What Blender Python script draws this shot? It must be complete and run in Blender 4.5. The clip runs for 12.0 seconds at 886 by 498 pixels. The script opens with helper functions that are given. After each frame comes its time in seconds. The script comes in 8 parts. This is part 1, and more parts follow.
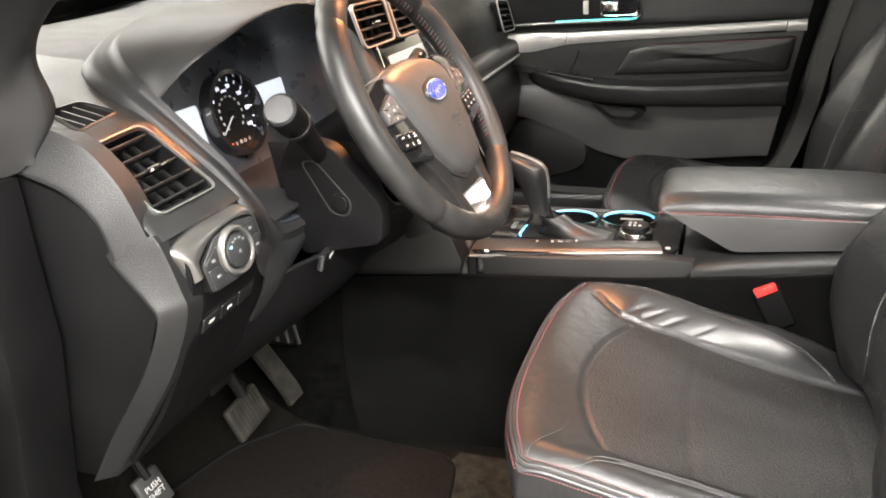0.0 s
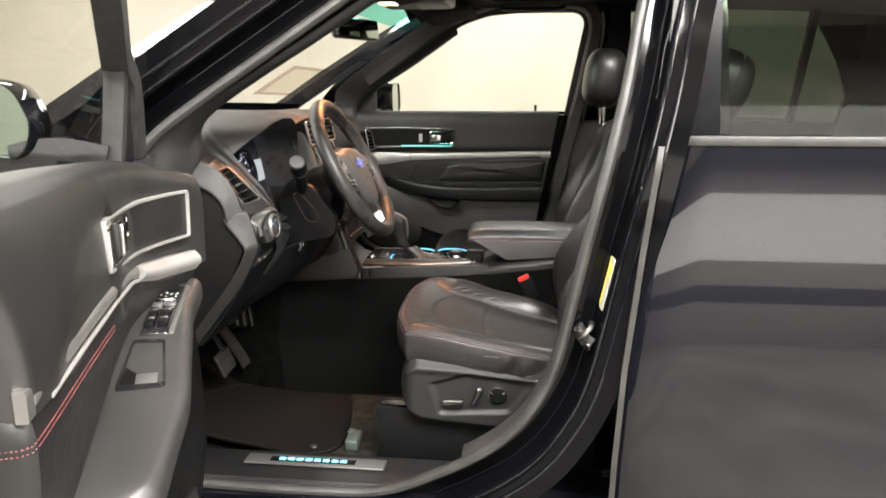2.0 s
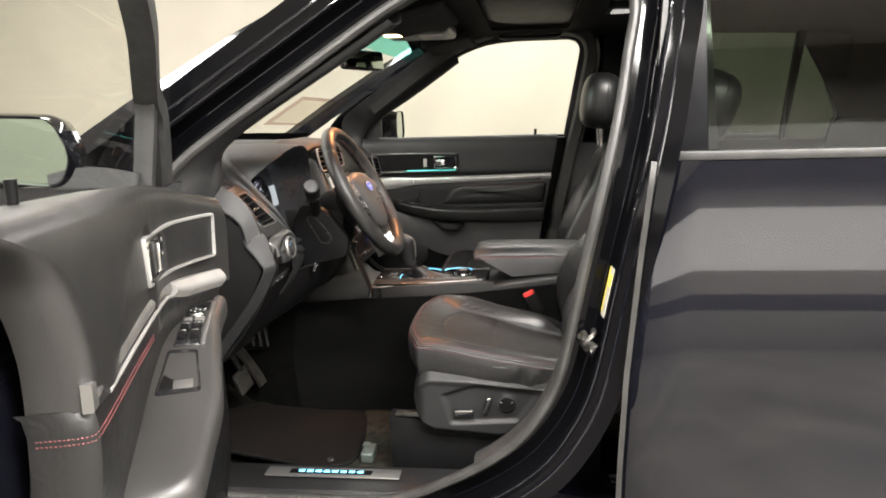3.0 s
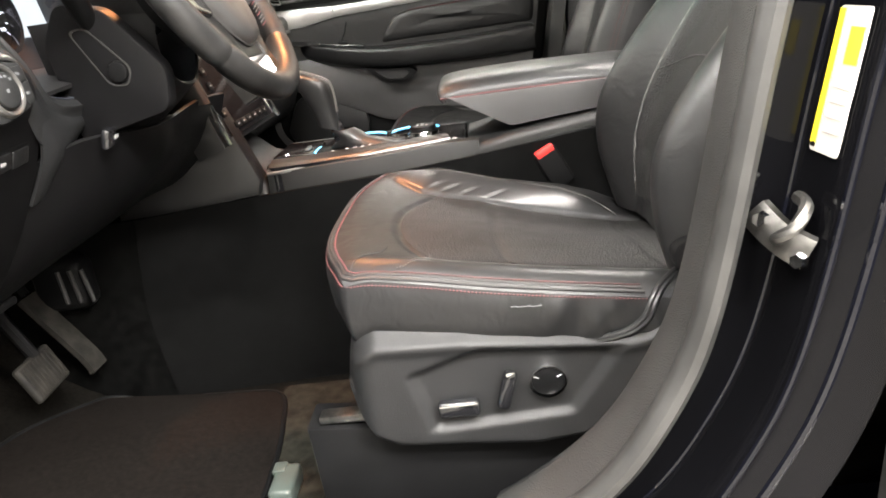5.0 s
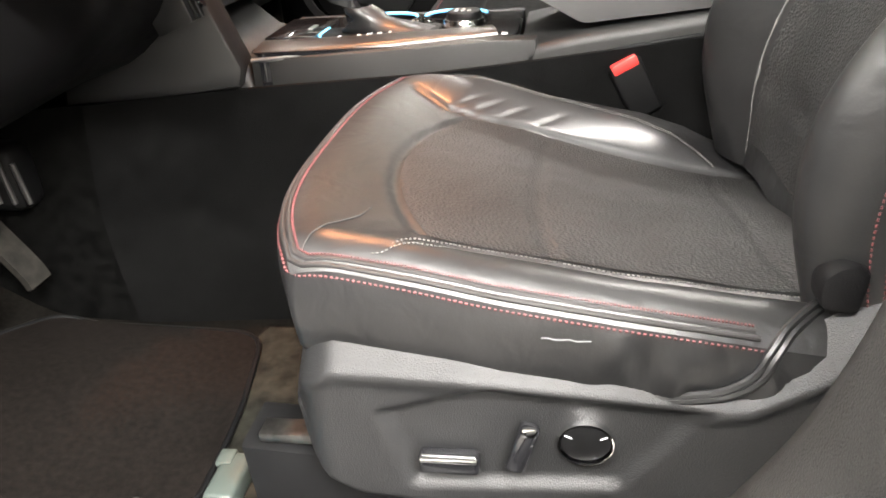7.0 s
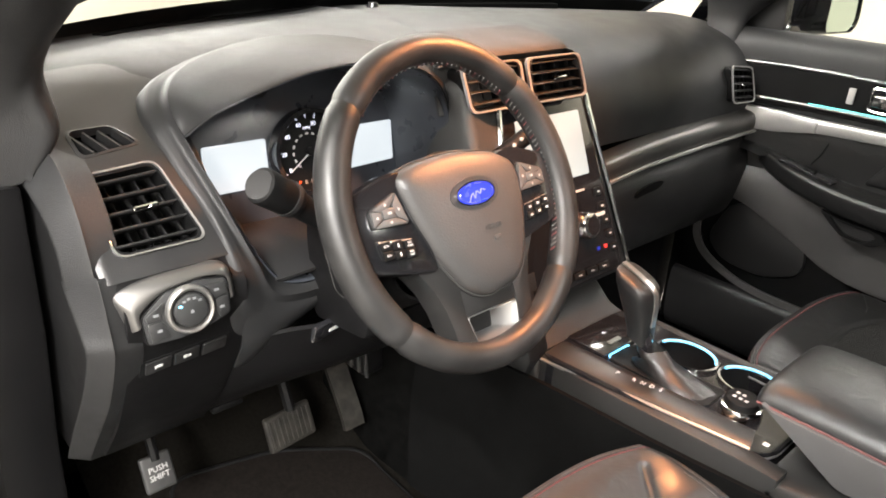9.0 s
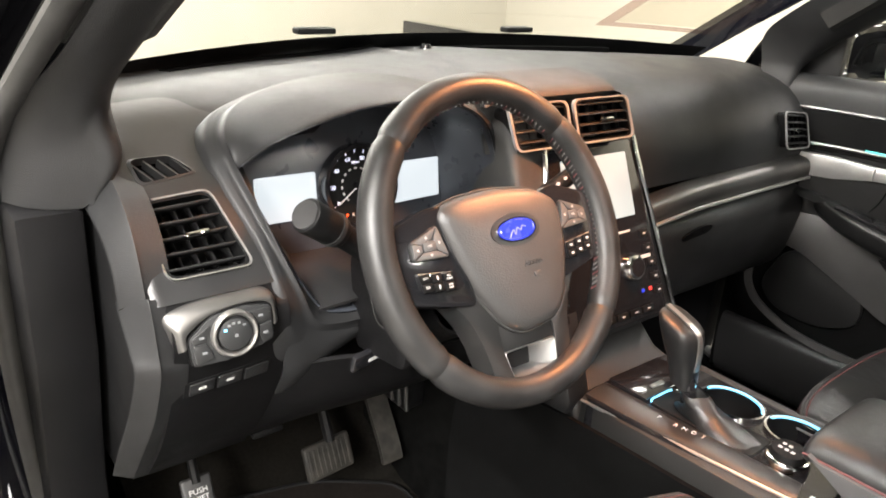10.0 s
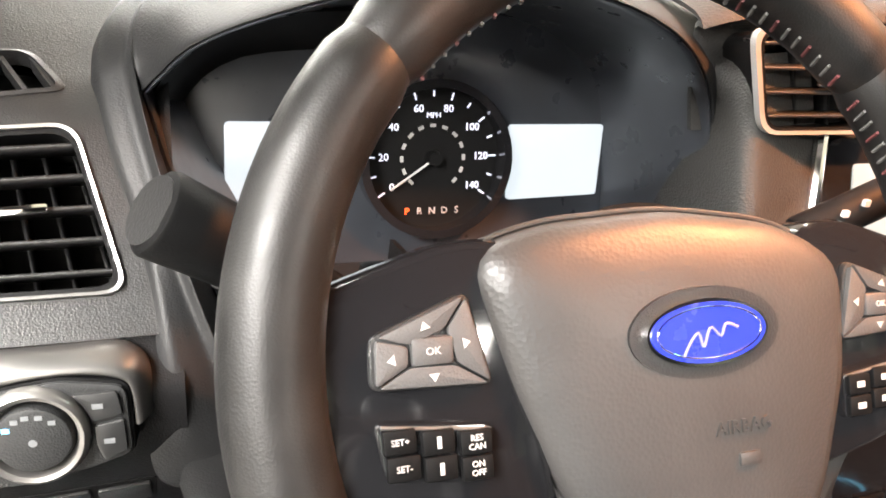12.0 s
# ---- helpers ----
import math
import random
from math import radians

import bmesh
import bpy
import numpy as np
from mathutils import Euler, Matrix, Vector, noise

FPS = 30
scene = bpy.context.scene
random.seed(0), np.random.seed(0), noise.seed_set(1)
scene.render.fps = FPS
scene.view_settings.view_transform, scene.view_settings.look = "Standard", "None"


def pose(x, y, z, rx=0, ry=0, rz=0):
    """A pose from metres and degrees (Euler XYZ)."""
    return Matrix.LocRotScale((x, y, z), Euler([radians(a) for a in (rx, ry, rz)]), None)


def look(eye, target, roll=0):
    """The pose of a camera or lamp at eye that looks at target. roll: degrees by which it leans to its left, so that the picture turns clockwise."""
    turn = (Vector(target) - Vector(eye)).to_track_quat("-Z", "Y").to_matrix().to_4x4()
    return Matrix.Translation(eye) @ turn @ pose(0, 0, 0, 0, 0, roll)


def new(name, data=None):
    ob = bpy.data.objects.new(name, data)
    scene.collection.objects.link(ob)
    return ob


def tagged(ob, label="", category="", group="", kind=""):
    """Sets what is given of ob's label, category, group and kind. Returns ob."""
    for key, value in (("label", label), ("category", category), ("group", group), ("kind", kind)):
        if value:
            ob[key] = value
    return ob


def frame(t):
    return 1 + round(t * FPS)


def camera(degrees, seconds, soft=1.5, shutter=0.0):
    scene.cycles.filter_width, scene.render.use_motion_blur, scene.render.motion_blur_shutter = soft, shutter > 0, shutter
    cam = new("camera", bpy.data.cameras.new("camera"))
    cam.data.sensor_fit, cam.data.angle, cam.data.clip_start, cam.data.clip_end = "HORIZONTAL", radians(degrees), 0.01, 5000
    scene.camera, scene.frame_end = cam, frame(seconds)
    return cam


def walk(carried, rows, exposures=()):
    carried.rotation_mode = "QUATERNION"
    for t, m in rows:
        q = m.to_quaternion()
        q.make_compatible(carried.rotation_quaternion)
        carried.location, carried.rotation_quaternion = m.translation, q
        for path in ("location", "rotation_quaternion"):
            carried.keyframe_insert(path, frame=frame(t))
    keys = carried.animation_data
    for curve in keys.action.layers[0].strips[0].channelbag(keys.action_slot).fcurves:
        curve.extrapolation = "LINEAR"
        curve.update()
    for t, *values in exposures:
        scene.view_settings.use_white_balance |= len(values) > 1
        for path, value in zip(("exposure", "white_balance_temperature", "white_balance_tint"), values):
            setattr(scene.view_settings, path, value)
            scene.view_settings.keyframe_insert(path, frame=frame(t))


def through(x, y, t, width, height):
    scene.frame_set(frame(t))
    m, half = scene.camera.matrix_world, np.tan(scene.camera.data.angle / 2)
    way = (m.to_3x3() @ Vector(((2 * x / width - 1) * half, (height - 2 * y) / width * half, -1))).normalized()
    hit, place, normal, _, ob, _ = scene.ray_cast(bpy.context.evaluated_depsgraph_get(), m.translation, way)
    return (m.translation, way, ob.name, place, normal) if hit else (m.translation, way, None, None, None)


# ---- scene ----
cam = camera(61.9, 12.0, 1.8)
PATH = [
    (0, (0.36, -0.287, 1.326), (-0.328, 1.425, 0.554), -4.8),
    (0.5, (0.326, -0.518, 1.348), (-0.104, 1.301, 0.634), -4.5),
    (1, (0.275, -0.713, 1.355), (-0.001, 1.162, 0.716), -2.7),
    (1.5, (0.343, -0.984, 1.332), (0.107, 0.933, 0.814), -0.9),
    (2, (0.447, -1.298, 1.346), (0.222, 0.641, 0.911), -0.2),
    (2.5, (0.454, -1.403, 1.35), (0.237, 0.551, 0.984), -0.4),
    (2.7, (0.456, -1.407, 1.347), (0.232, 0.548, 0.988), -0.8),
    (4.3, (0.35, -0.891, 1.198), (0.151, 1.033, 0.691), -5.7),
    (4.5, (0.348, -0.742, 1.15), (0.163, 1.173, 0.603), -6.4),
    (5, (0.352, -0.412, 1.059), (0.188, 1.472, 0.41), -8.1),
    (5.5, (0.322, -0.215, 0.984), (0.188, 1.63, 0.223), -8.9),
    (6, (0.311, -0.106, 0.945), (0.193, 1.7, 0.094), -8.7),
    (6.5, (0.315, -0.077, 0.954), (0.15, 1.694, 0.04), -7.0),
    (7, (0.367, -0.085, 1.027), (0.045, 1.649, 0.084), -4.4),
    (7.5, (0.474, -0.069, 1.2), (-0.182, 1.562, 0.247), -1.9),
    (7.7, (0.514, -0.042, 1.265), (-0.269, 1.535, 0.316), -0.6),
    (9.3, (0.562, 0.048, 1.434), (-0.805, 1.277, 0.647), 3.7),
    (9.5, (0.568, 0.045, 1.432), (-0.822, 1.261, 0.664), 3.8),
    (10, (0.575, 0.047, 1.431), (-0.863, 1.231, 0.702), 3.6),
    (10.5, (0.496, 0.061, 1.396), (-1.016, 1.171, 0.702), 3.1),
    (11, (0.346, 0.15, 1.345), (-1.228, 1.164, 0.642), 3.8),
    (11.5, (0.281, 0.294, 1.323), (-1.387, 1.104, 0.574), 4.3),
    (12, (0.217, 0.423, 1.297), (-1.48, 1.066, 0.456), 5.6),
]
EXPOSURES = ((0, 1.39), (1, 1.1), (2, 0.76), (2.7, 0.64), (4.3, 0.95), (5, 1.52), (5.5, 1.9), (6.5, 1.94), (7.0, 1.86), (7.7, 1.67), (9.3, 1.28), (10.5, 1.3), (11.3, 1.3), (12, 1.5))
walk(cam, [(t, look(eye, target, roll)) for t, eye, target, roll in PATH], EXPOSURES)

# ---------------------------------------------------------------- world and lights
world = bpy.data.worlds.new("world")
scene.world = world
world.use_nodes = True
world.node_tree.nodes["Background"].inputs[0].default_value = (0.9, 0.86, 0.8, 1)
world.node_tree.nodes["Background"].inputs[1].default_value = 0.15


def area(name, eye, target, sx, sy, watts, colour):
    data = bpy.data.lights.new(name, "AREA")
    data.shape, data.size, data.size_y, data.energy, data.color = "RECTANGLE", sx, sy, watts, colour
    ob = new(name, data)
    ob.matrix_world = look(eye, target)
    return ob


WARM = (1.0, 0.965, 0.925)
LAMPS = []
# assumed ceiling lights, out of view, placed to suit brightness and highlights
for lx, ly, watts in ((-3.2, 0.2, 48), (-2.4, 2.9, 60), (0.6, 4.3, 70), (2.9, 2.9, 70), (-1.6, -1.5, 155), (0.6, -1.6, 240), (2.6, -2.5, 540)):
    area("assumed_ceiling_light", (lx, ly, 3.5), (lx, ly, 0), 2.4, 0.3, watts, WARM)
    LAMPS.append((lx, ly))
# unseen fill on the near side, added to light the open door
for lz, high, watts in ((2.5, 1.2, 80),):
    area("near_wall_fill", (0.3, -4.0, lz), (0.3, 1.0, lz), 8.0, high, watts, WARM)

# added fills with no lamp behind them: seat backs, then silver trim
area("front_fill", (-4.9, 0.8, 2.8), (0.3, 1.0, 1.0), 5.0, 0.7, 170, WARM)
area("back_fill", (4.85, -1.6, 1.9), (0.0, -1.2, 1.2), 2.6, 1.6, 90, WARM)

# the warm reading lamp in the roof console
lamp = bpy.data.lights.new("reading_light", "SPOT")
lamp.energy, lamp.color, lamp.spot_size, lamp.spot_blend, lamp.shadow_soft_size = 27.0, (1.0, 0.36, 0.13), radians(104), 0.9, 0.02
new("reading_light", lamp).matrix_world = look((0.03, 0.93, 1.565), (-0.16, 0.74, 1.0))


# the white dome lamp in the roof above the second row
area("dome_light", (0.8, 0.97, 1.641), (0.8, 0.97, 1.0), 0.2, 0.13, 6.0, (1.0, 0.95, 0.88))

# ---------------------------------------------------------------- materials
def mat(name, base, rough=0.5, metal=0.0, coat=0.0, bump=0.0, scale=400.0, vary=0.12, vscale=9.0, rough_vary=0.1, kind="noise", spec=0.5, emit=None, power=0.0, crease=0.0):
    m = bpy.data.materials.new(name)
    m.use_nodes = True
    nt = m.node_tree
    b = nt.nodes["Principled BSDF"]
    b.inputs["Base Color"].default_value = (*base, 1)
    b.inputs["Roughness"].default_value = rough
    b.inputs["Metallic"].default_value = metal
    b.inputs["Coat Weight"].default_value = coat
    b.inputs["Coat Roughness"].default_value = 0.04
    b.inputs["Specular IOR Level"].default_value = spec
    if emit:
        b.inputs["Emission Color"].default_value = (*emit, 1)
        b.inputs["Emission Strength"].default_value = power
    tc = nt.nodes.new("ShaderNodeTexCoord")
    if vary:
        n = nt.nodes.new("ShaderNodeTexNoise")
        n.inputs["Scale"].default_value, n.inputs["Detail"].default_value = vscale, 6
        nt.links.new(tc.outputs["Object"], n.inputs["Vector"])
        r = nt.nodes.new("ShaderNodeValToRGB")
        lo, hi = max(0.0, 1 - 2.2 * vary), 1 + 1.6 * vary
        r.color_ramp.elements[0].position, r.color_ramp.elements[1].position = 0.3, 0.72
        r.color_ramp.elements[0].color = (*[c * lo for c in base], 1)
        r.color_ramp.elements[1].color = (*[min(1, c * hi) for c in base], 1)
        nt.links.new(n.outputs["Fac"], r.inputs["Fac"])
        nt.links.new(r.outputs["Color"], b.inputs["Base Color"])
        mr = nt.nodes.new("ShaderNodeMapRange")
        mr.inputs["To Min"].default_value, mr.inputs["To Max"].default_value = max(0.02, rough - rough_vary), min(1, rough + rough_vary)
        n2 = nt.nodes.new("ShaderNodeTexNoise")
        n2.inputs["Scale"].default_value, n2.inputs["Detail"].default_value = vscale * 3.3, 5
        nt.links.new(tc.outputs["Object"], n2.inputs["Vector"])
        nt.links.new(n2.outputs["Fac"], mr.inputs["Value"])
        nt.links.new(mr.outputs["Result"], b.inputs["Roughness"])
    if bump:
        t = nt.nodes.new("ShaderNodeTexNoise" if kind == "noise" else "ShaderNodeTexVoronoi")
        t.inputs["Scale"].default_value = scale
        if kind == "noise":
            t.inputs["Detail"].default_value = 3
        nt.links.new(tc.outputs["Object"], t.inputs["Vector"])
        bp = nt.nodes.new("ShaderNodeBump")
        bp.inputs["Strength"].default_value, bp.inputs["Distance"].default_value = bump, 0.001
        nt.links.new(t.outputs[0], bp.inputs["Height"])
        nt.links.new(bp.outputs["Normal"], b.inputs["Normal"])
        if crease:
            wr, wb = nt.nodes.new("ShaderNodeTexNoise"), nt.nodes.new("ShaderNodeBump")
            wr.inputs["Scale"].default_value, wr.inputs["Detail"].default_value, wr.inputs["Distortion"].default_value = 30.0, 2.0, 0.6
            wb.inputs["Strength"].default_value, wb.inputs["Distance"].default_value = crease, 0.006
            nt.links.new(tc.outputs["Object"], wr.inputs["Vector"])
            nt.links.new(wr.outputs[0], wb.inputs["Height"])
            nt.links.new(wb.outputs["Normal"], bp.inputs["Normal"])
    return m


WORNL = mat("polished_bolster_leather", (0.014, 0.014, 0.0142), 0.34, bump=0.06, scale=500, vary=0.12, vscale=14, rough_vary=0.05, crease=0.1)
LEATHER = mat("black_leather", (0.0086, 0.0086, 0.0089), 0.4, spec=0.4, bump=0.11, scale=500, vary=0.12, vscale=10, rough_vary=0.05, crease=0.3)
HOODM = mat("grained_hood_skin", (0.0105, 0.0107, 0.0112), 0.5, bump=0.18, scale=700, kind="voronoi", vary=0.12, vscale=14, rough_vary=0.05, spec=0.26)
SHIELDM = mat("grained_seat_plastic", (0.0085, 0.0086, 0.009), 0.52, bump=0.3, scale=800, kind="voronoi", vary=0.12, vscale=14, rough_vary=0.05, spec=0.36)
PERF = mat("perforated_leather", (0.0094, 0.0093, 0.0092), 0.58, spec=0.32, bump=1.0, scale=330, kind="voronoi", vary=0.2, vscale=10)
LEATHER_WORN = mat("wheel_leather", (0.0125, 0.0122, 0.012), 0.43, spec=0.34, bump=0.1, scale=900, kind="voronoi", vary=0.3, vscale=22, rough_vary=0.13)
PLASTIC = mat("grained_plastic", (0.0102, 0.0101, 0.0105), 0.39, bump=0.2, scale=900, kind="voronoi", vary=0.14, vscale=8, rough_vary=0.06)
SOFT = mat("soft_dash_skin", (0.0162, 0.0166, 0.0171), 0.5, spec=0.34, bump=0.25, scale=800, kind="voronoi", vary=0.12, vscale=6)
DARK = mat("dark_plastic", (0.0045, 0.0045, 0.0047), 0.5, bump=0.2, scale=900, vary=0.15, spec=0.09)
GLOSS = mat("gloss_black", (0.008, 0.008, 0.009), 0.12, coat=0.5, vary=0.1, rough_vary=0.05)
PAINT = mat("black_paint", (0.003, 0.0032, 0.005), 0.035, vary=0.1, vscale=3, rough_vary=0.015)
CHROME = mat("chrome", (0.78, 0.78, 0.78), 0.09, metal=1.0, vary=0.05, rough_vary=0.05)
SATIN_MID = mat("brushed_satin_silver", (0.19, 0.185, 0.178), 0.36, metal=0.8, vary=0.08, vscale=16, rough_vary=0.06)
STRIPS = mat("brushed_satin_strip", (0.34, 0.332, 0.32), 0.34, metal=0.8, vary=0.08, vscale=16, rough_vary=0.06)
SATIN_DARK = mat("dark_satin_silver", (0.115, 0.112, 0.108), 0.36, metal=0.8, vary=0.06, vscale=14, rough_vary=0.05)
PILLARM = mat("scuffed_black_pillar", (0.003, 0.0031, 0.004), 0.3, bump=0.05, scale=60, vary=0.2, vscale=30, rough_vary=0.05, spec=0.08)
# body paint with its reflections turned down, so the door frame looks darker
JAMB = mat("dimmed_body_paint", (0.002, 0.002, 0.0024), 0.09, vary=0.15, vscale=4, rough_vary=0.04, spec=0.13)
SATIN = mat("satin_silver", (0.3, 0.295, 0.288), 0.31, metal=0.85, vary=0.03, vscale=6, rough_vary=0.012)
# silver trim lightened in colour where its reflections come out too dim
SILVER = mat("brightened_silver", (0.34, 0.334, 0.326), 0.31, metal=0.5, vary=0.05, vscale=20, rough_vary=0.05)
CONSOLEM = mat("grained_console_flank", (0.0105, 0.0104, 0.0102), 0.48, bump=0.25, scale=800, kind="voronoi", vary=0.1, vscale=8, spec=0.35)
TRIMM = mat("grained_pillar_trim", (0.025, 0.0245, 0.0235), 0.6, bump=0.5, scale=600, kind="voronoi", vary=0.15, vscale=9, spec=0.3)
DOORM = mat("grained_door_skin", (0.014, 0.0137, 0.0135), 0.33, spec=0.75, bump=0.2, scale=800, kind="voronoi", vary=0.12, vscale=7, rough_vary=0.06)
# armrest skin, its base raised to include the sheen from the window
ARMM = mat("lightened_armrest_skin", (0.026, 0.025, 0.0245), 0.4, bump=0.2, scale=800, kind="voronoi", vary=0.1, vscale=8, rough_vary=0.05)
STRIPM = mat("satin_black_strip", (0.0085, 0.0083, 0.0083), 0.38, vary=0.15, vscale=20, rough_vary=0.04)
PANEL = mat("charcoal_panel", (0.048, 0.047, 0.047), 0.45, bump=0.2, scale=800, kind="voronoi", vary=0.1, vscale=7)
# black plastic; on pod foot and knee panel it also paints under-dash shade
SHROUD = mat("black_shroud_and_shade", (0.005, 0.0049, 0.0052), 0.45, bump=0.2, scale=900, kind="voronoi", vary=0.12, vscale=8, spec=0.11)
HUBM = mat("grained_airbag_cover", (0.031, 0.0297, 0.029), 0.47, bump=0.2, scale=480, kind="voronoi", vary=0.1, vscale=12)
BARE = mat("zinc_steel", (0.15, 0.146, 0.138), 0.4, metal=1.0, vary=0.25, vscale=60)
FOOTC = mat("footwell_carpet", (0.0052, 0.0047, 0.004), 0.95, bump=1.0, scale=700, vary=0.3, vscale=160, spec=0.02)
# deep end of the footwell side: the dashboard's shadow is in this colour
SIDEC = mat("shaded_footwell_side_carpet", (0.0026, 0.0026, 0.0025), 0.9, bump=0.8, scale=700, vary=0.25, vscale=60, spec=0.01)
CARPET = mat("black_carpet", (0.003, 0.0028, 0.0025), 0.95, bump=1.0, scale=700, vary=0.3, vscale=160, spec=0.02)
MATRUG = mat("carpet_mat", (0.006, 0.0049, 0.0043), 0.95, bump=1.0, scale=900, vary=0.22, vscale=120, spec=0.04)
# console plastic with the shade beside seat and dash put into its base
FELT = mat("shaded_console_side_skin", (0.0032, 0.0032, 0.0032), 0.7, bump=0.5, scale=700, kind="voronoi", vary=0.15, vscale=30, spec=0.03)
DUST = mat("dusty_carpet", (0.013, 0.0125, 0.0095), 0.95, bump=1.0, scale=700, vary=0.35, vscale=45, spec=0.1)
CLIPM = mat("grey_green_plastic", (0.045, 0.056, 0.05), 0.4, vary=0.1)
BRASS = mat("dull_brass", (0.35, 0.27, 0.14), 0.4, metal=1.0, vary=0.15, vscale=60)
# colour for the shade inside the demister slots, which have no depth
SLOTM = mat("slot_shade_black", (0.002, 0.002, 0.002), 0.95, bump=0.3, scale=700, vary=0.2, vscale=40, spec=0.01)
PEDAL = mat("dusty_pedal_rubber", (0.0145, 0.0132, 0.0112), 0.7, bump=0.3, scale=300, vary=0.3, vscale=45, spec=0.22)
RUBBER = mat("black_rubber", (0.02, 0.02, 0.02), 0.6, vary=0.2, vscale=30)
SEALG = mat("grey_rubber_seal", (0.023, 0.0225, 0.0215), 0.5, vary=0.2, vscale=20)
LINER = mat("dark_headliner", (0.012, 0.012, 0.0126), 0.95, bump=0.5, scale=800, vary=0.2, vscale=12, spec=0.1)
PIPE = mat("seam_welt", (0.014, 0.013, 0.013), 0.45, vary=0.1)
REDTHREAD = mat("red_thread", (0.085, 0.022, 0.023), 0.7, vary=0.2, vscale=90)
GREYTHREAD = mat("grey_thread", (0.08, 0.078, 0.075), 0.9, vary=0.2, vscale=90)
RED = mat("red_plastic", (0.6, 0.035, 0.03), 0.35, vary=0.08)
BLUE = mat("badge_blue", (0.012, 0.025, 0.36), 0.25, coat=0.4, vary=0.05)
WHITE = mat("white_print", (0.36, 0.36, 0.355), 0.5, vary=0.0)
YELLOW = mat("yellow_print", (0.85, 0.68, 0.03), 0.5, vary=0.05)
PAPER = mat("label_paper", (0.4, 0.388, 0.352), 0.5, vary=0.06)
GREYPRINT = mat("grey_print", (0.32, 0.31, 0.3), 0.5, vary=0.0)
DIMPRINT = mat("dim_grey_print", (0.12, 0.125, 0.13), 0.5, vary=0.0)
PANEL_BTN = mat("charcoal_button", (0.0155, 0.0157, 0.016), 0.42, bump=0.1, scale=900, vary=0.08, vscale=30)
# blue-grey base carries the haze that the instrument glass would reflect
CLUSTERM = mat("hazed_cluster_plastic", (0.026, 0.029, 0.035), 0.3, vary=0.2, vscale=12)
SCREEN = mat("lit_screen", (0.1, 0.1, 0.1), 0.2, vary=0, emit=(0.86, 0.94, 1.0), power=0.34)
SCREEN_DIM = mat("lit_touch_screen", (0.1, 0.11, 0.105), 0.1, vary=0, emit=(0.85, 0.95, 0.93), power=0.26)
GLOWRED = mat("lit_red_figure", (0.8, 0.1, 0.02), 0.4, vary=0, emit=(1.0, 0.1, 0.02), power=0.55)
GLOWWHITE = mat("lit_white_figure", (0.8, 0.8, 0.9), 0.4, vary=0, emit=(0.72, 0.74, 1.0), power=0.42)
GLOWICE = mat("ice_blue_light", (0.2, 0.7, 0.9), 0.4, vary=0, emit=(0.1, 0.45, 1.0), power=0.55)
GLOWTEAL = mat("teal_light_strip", (0.1, 0.6, 0.55), 0.4, vary=0, emit=(0.08, 0.75, 0.68), power=0.45)
DIFFUSER = mat("lit_diffuser", (0.9, 0.88, 0.84), 0.5, vary=0, emit=(1.0, 0.965, 0.925), power=2.0)
GLOWLAMP = mat("warm_lamp_lens", (0.9, 0.8, 0.6), 0.4, vary=0, emit=(1.0, 0.72, 0.4), power=6.0)
WALLM = mat("cream_wall_paint", (0.4, 0.375, 0.32), 0.8, bump=0.15, scale=220, vary=0.03, vscale=1.5)
FLOORM = mat("concrete_floor", (0.17, 0.16, 0.145), 0.45, bump=0.3, scale=90, vary=0.15, vscale=2.5)
CEILM = mat("ceiling_paint", (0.72, 0.68, 0.6), 0.85, vary=0.04, vscale=2)
# tones of the unseen near wall, set to shape reflections in the paint
GREYWALL = mat("dimmed_cream_wall", (0.22, 0.208, 0.183), 0.8, bump=0.15, scale=220, vary=0.05, vscale=1.5)
DARKWALL = mat("reflected_dark_band", (0.05, 0.046, 0.042), 0.7, vary=0.1, vscale=2)


def glass(name, tint, least=0.05, most=0.7):
    m = bpy.data.materials.new(name)
    m.use_nodes = True
    nt = m.node_tree
    nt.nodes.remove(nt.nodes["Principled BSDF"])
    tr, gl, mx, lw, po, mr = (nt.nodes.new(k) for k in ("ShaderNodeBsdfTransparent", "ShaderNodeBsdfGlossy", "ShaderNodeMixShader", "ShaderNodeLayerWeight", "ShaderNodeMath", "ShaderNodeMapRange"))
    tr.inputs[0].default_value = (*tint, 1)
    gl.inputs["Roughness"].default_value = 0.01
    po.operation = "POWER"
    po.inputs[1].default_value = 5.0
    mr.inputs["To Min"].default_value, mr.inputs["To Max"].default_value = least, most
    nt.links.new(lw.outputs["Facing"], po.inputs[0])
    nt.links.new(po.outputs[0], mr.inputs["Value"])
    nt.links.new(mr.outputs["Result"], mx.inputs[0])
    nt.links.new(tr.outputs[0], mx.inputs[1])
    nt.links.new(gl.outputs[0], mx.inputs[2])
    nt.links.new(mx.outputs[0], nt.nodes["Material Output"].inputs[0])
    return m


GLASS = glass("clear_glass", (0.93, 0.95, 0.91))
TINT = glass("teal_tinted_glass", (0.25, 0.72, 0.62))
PRIVACY = glass("privacy_glass", (0.18, 0.21, 0.175), 0.025, 0.45)
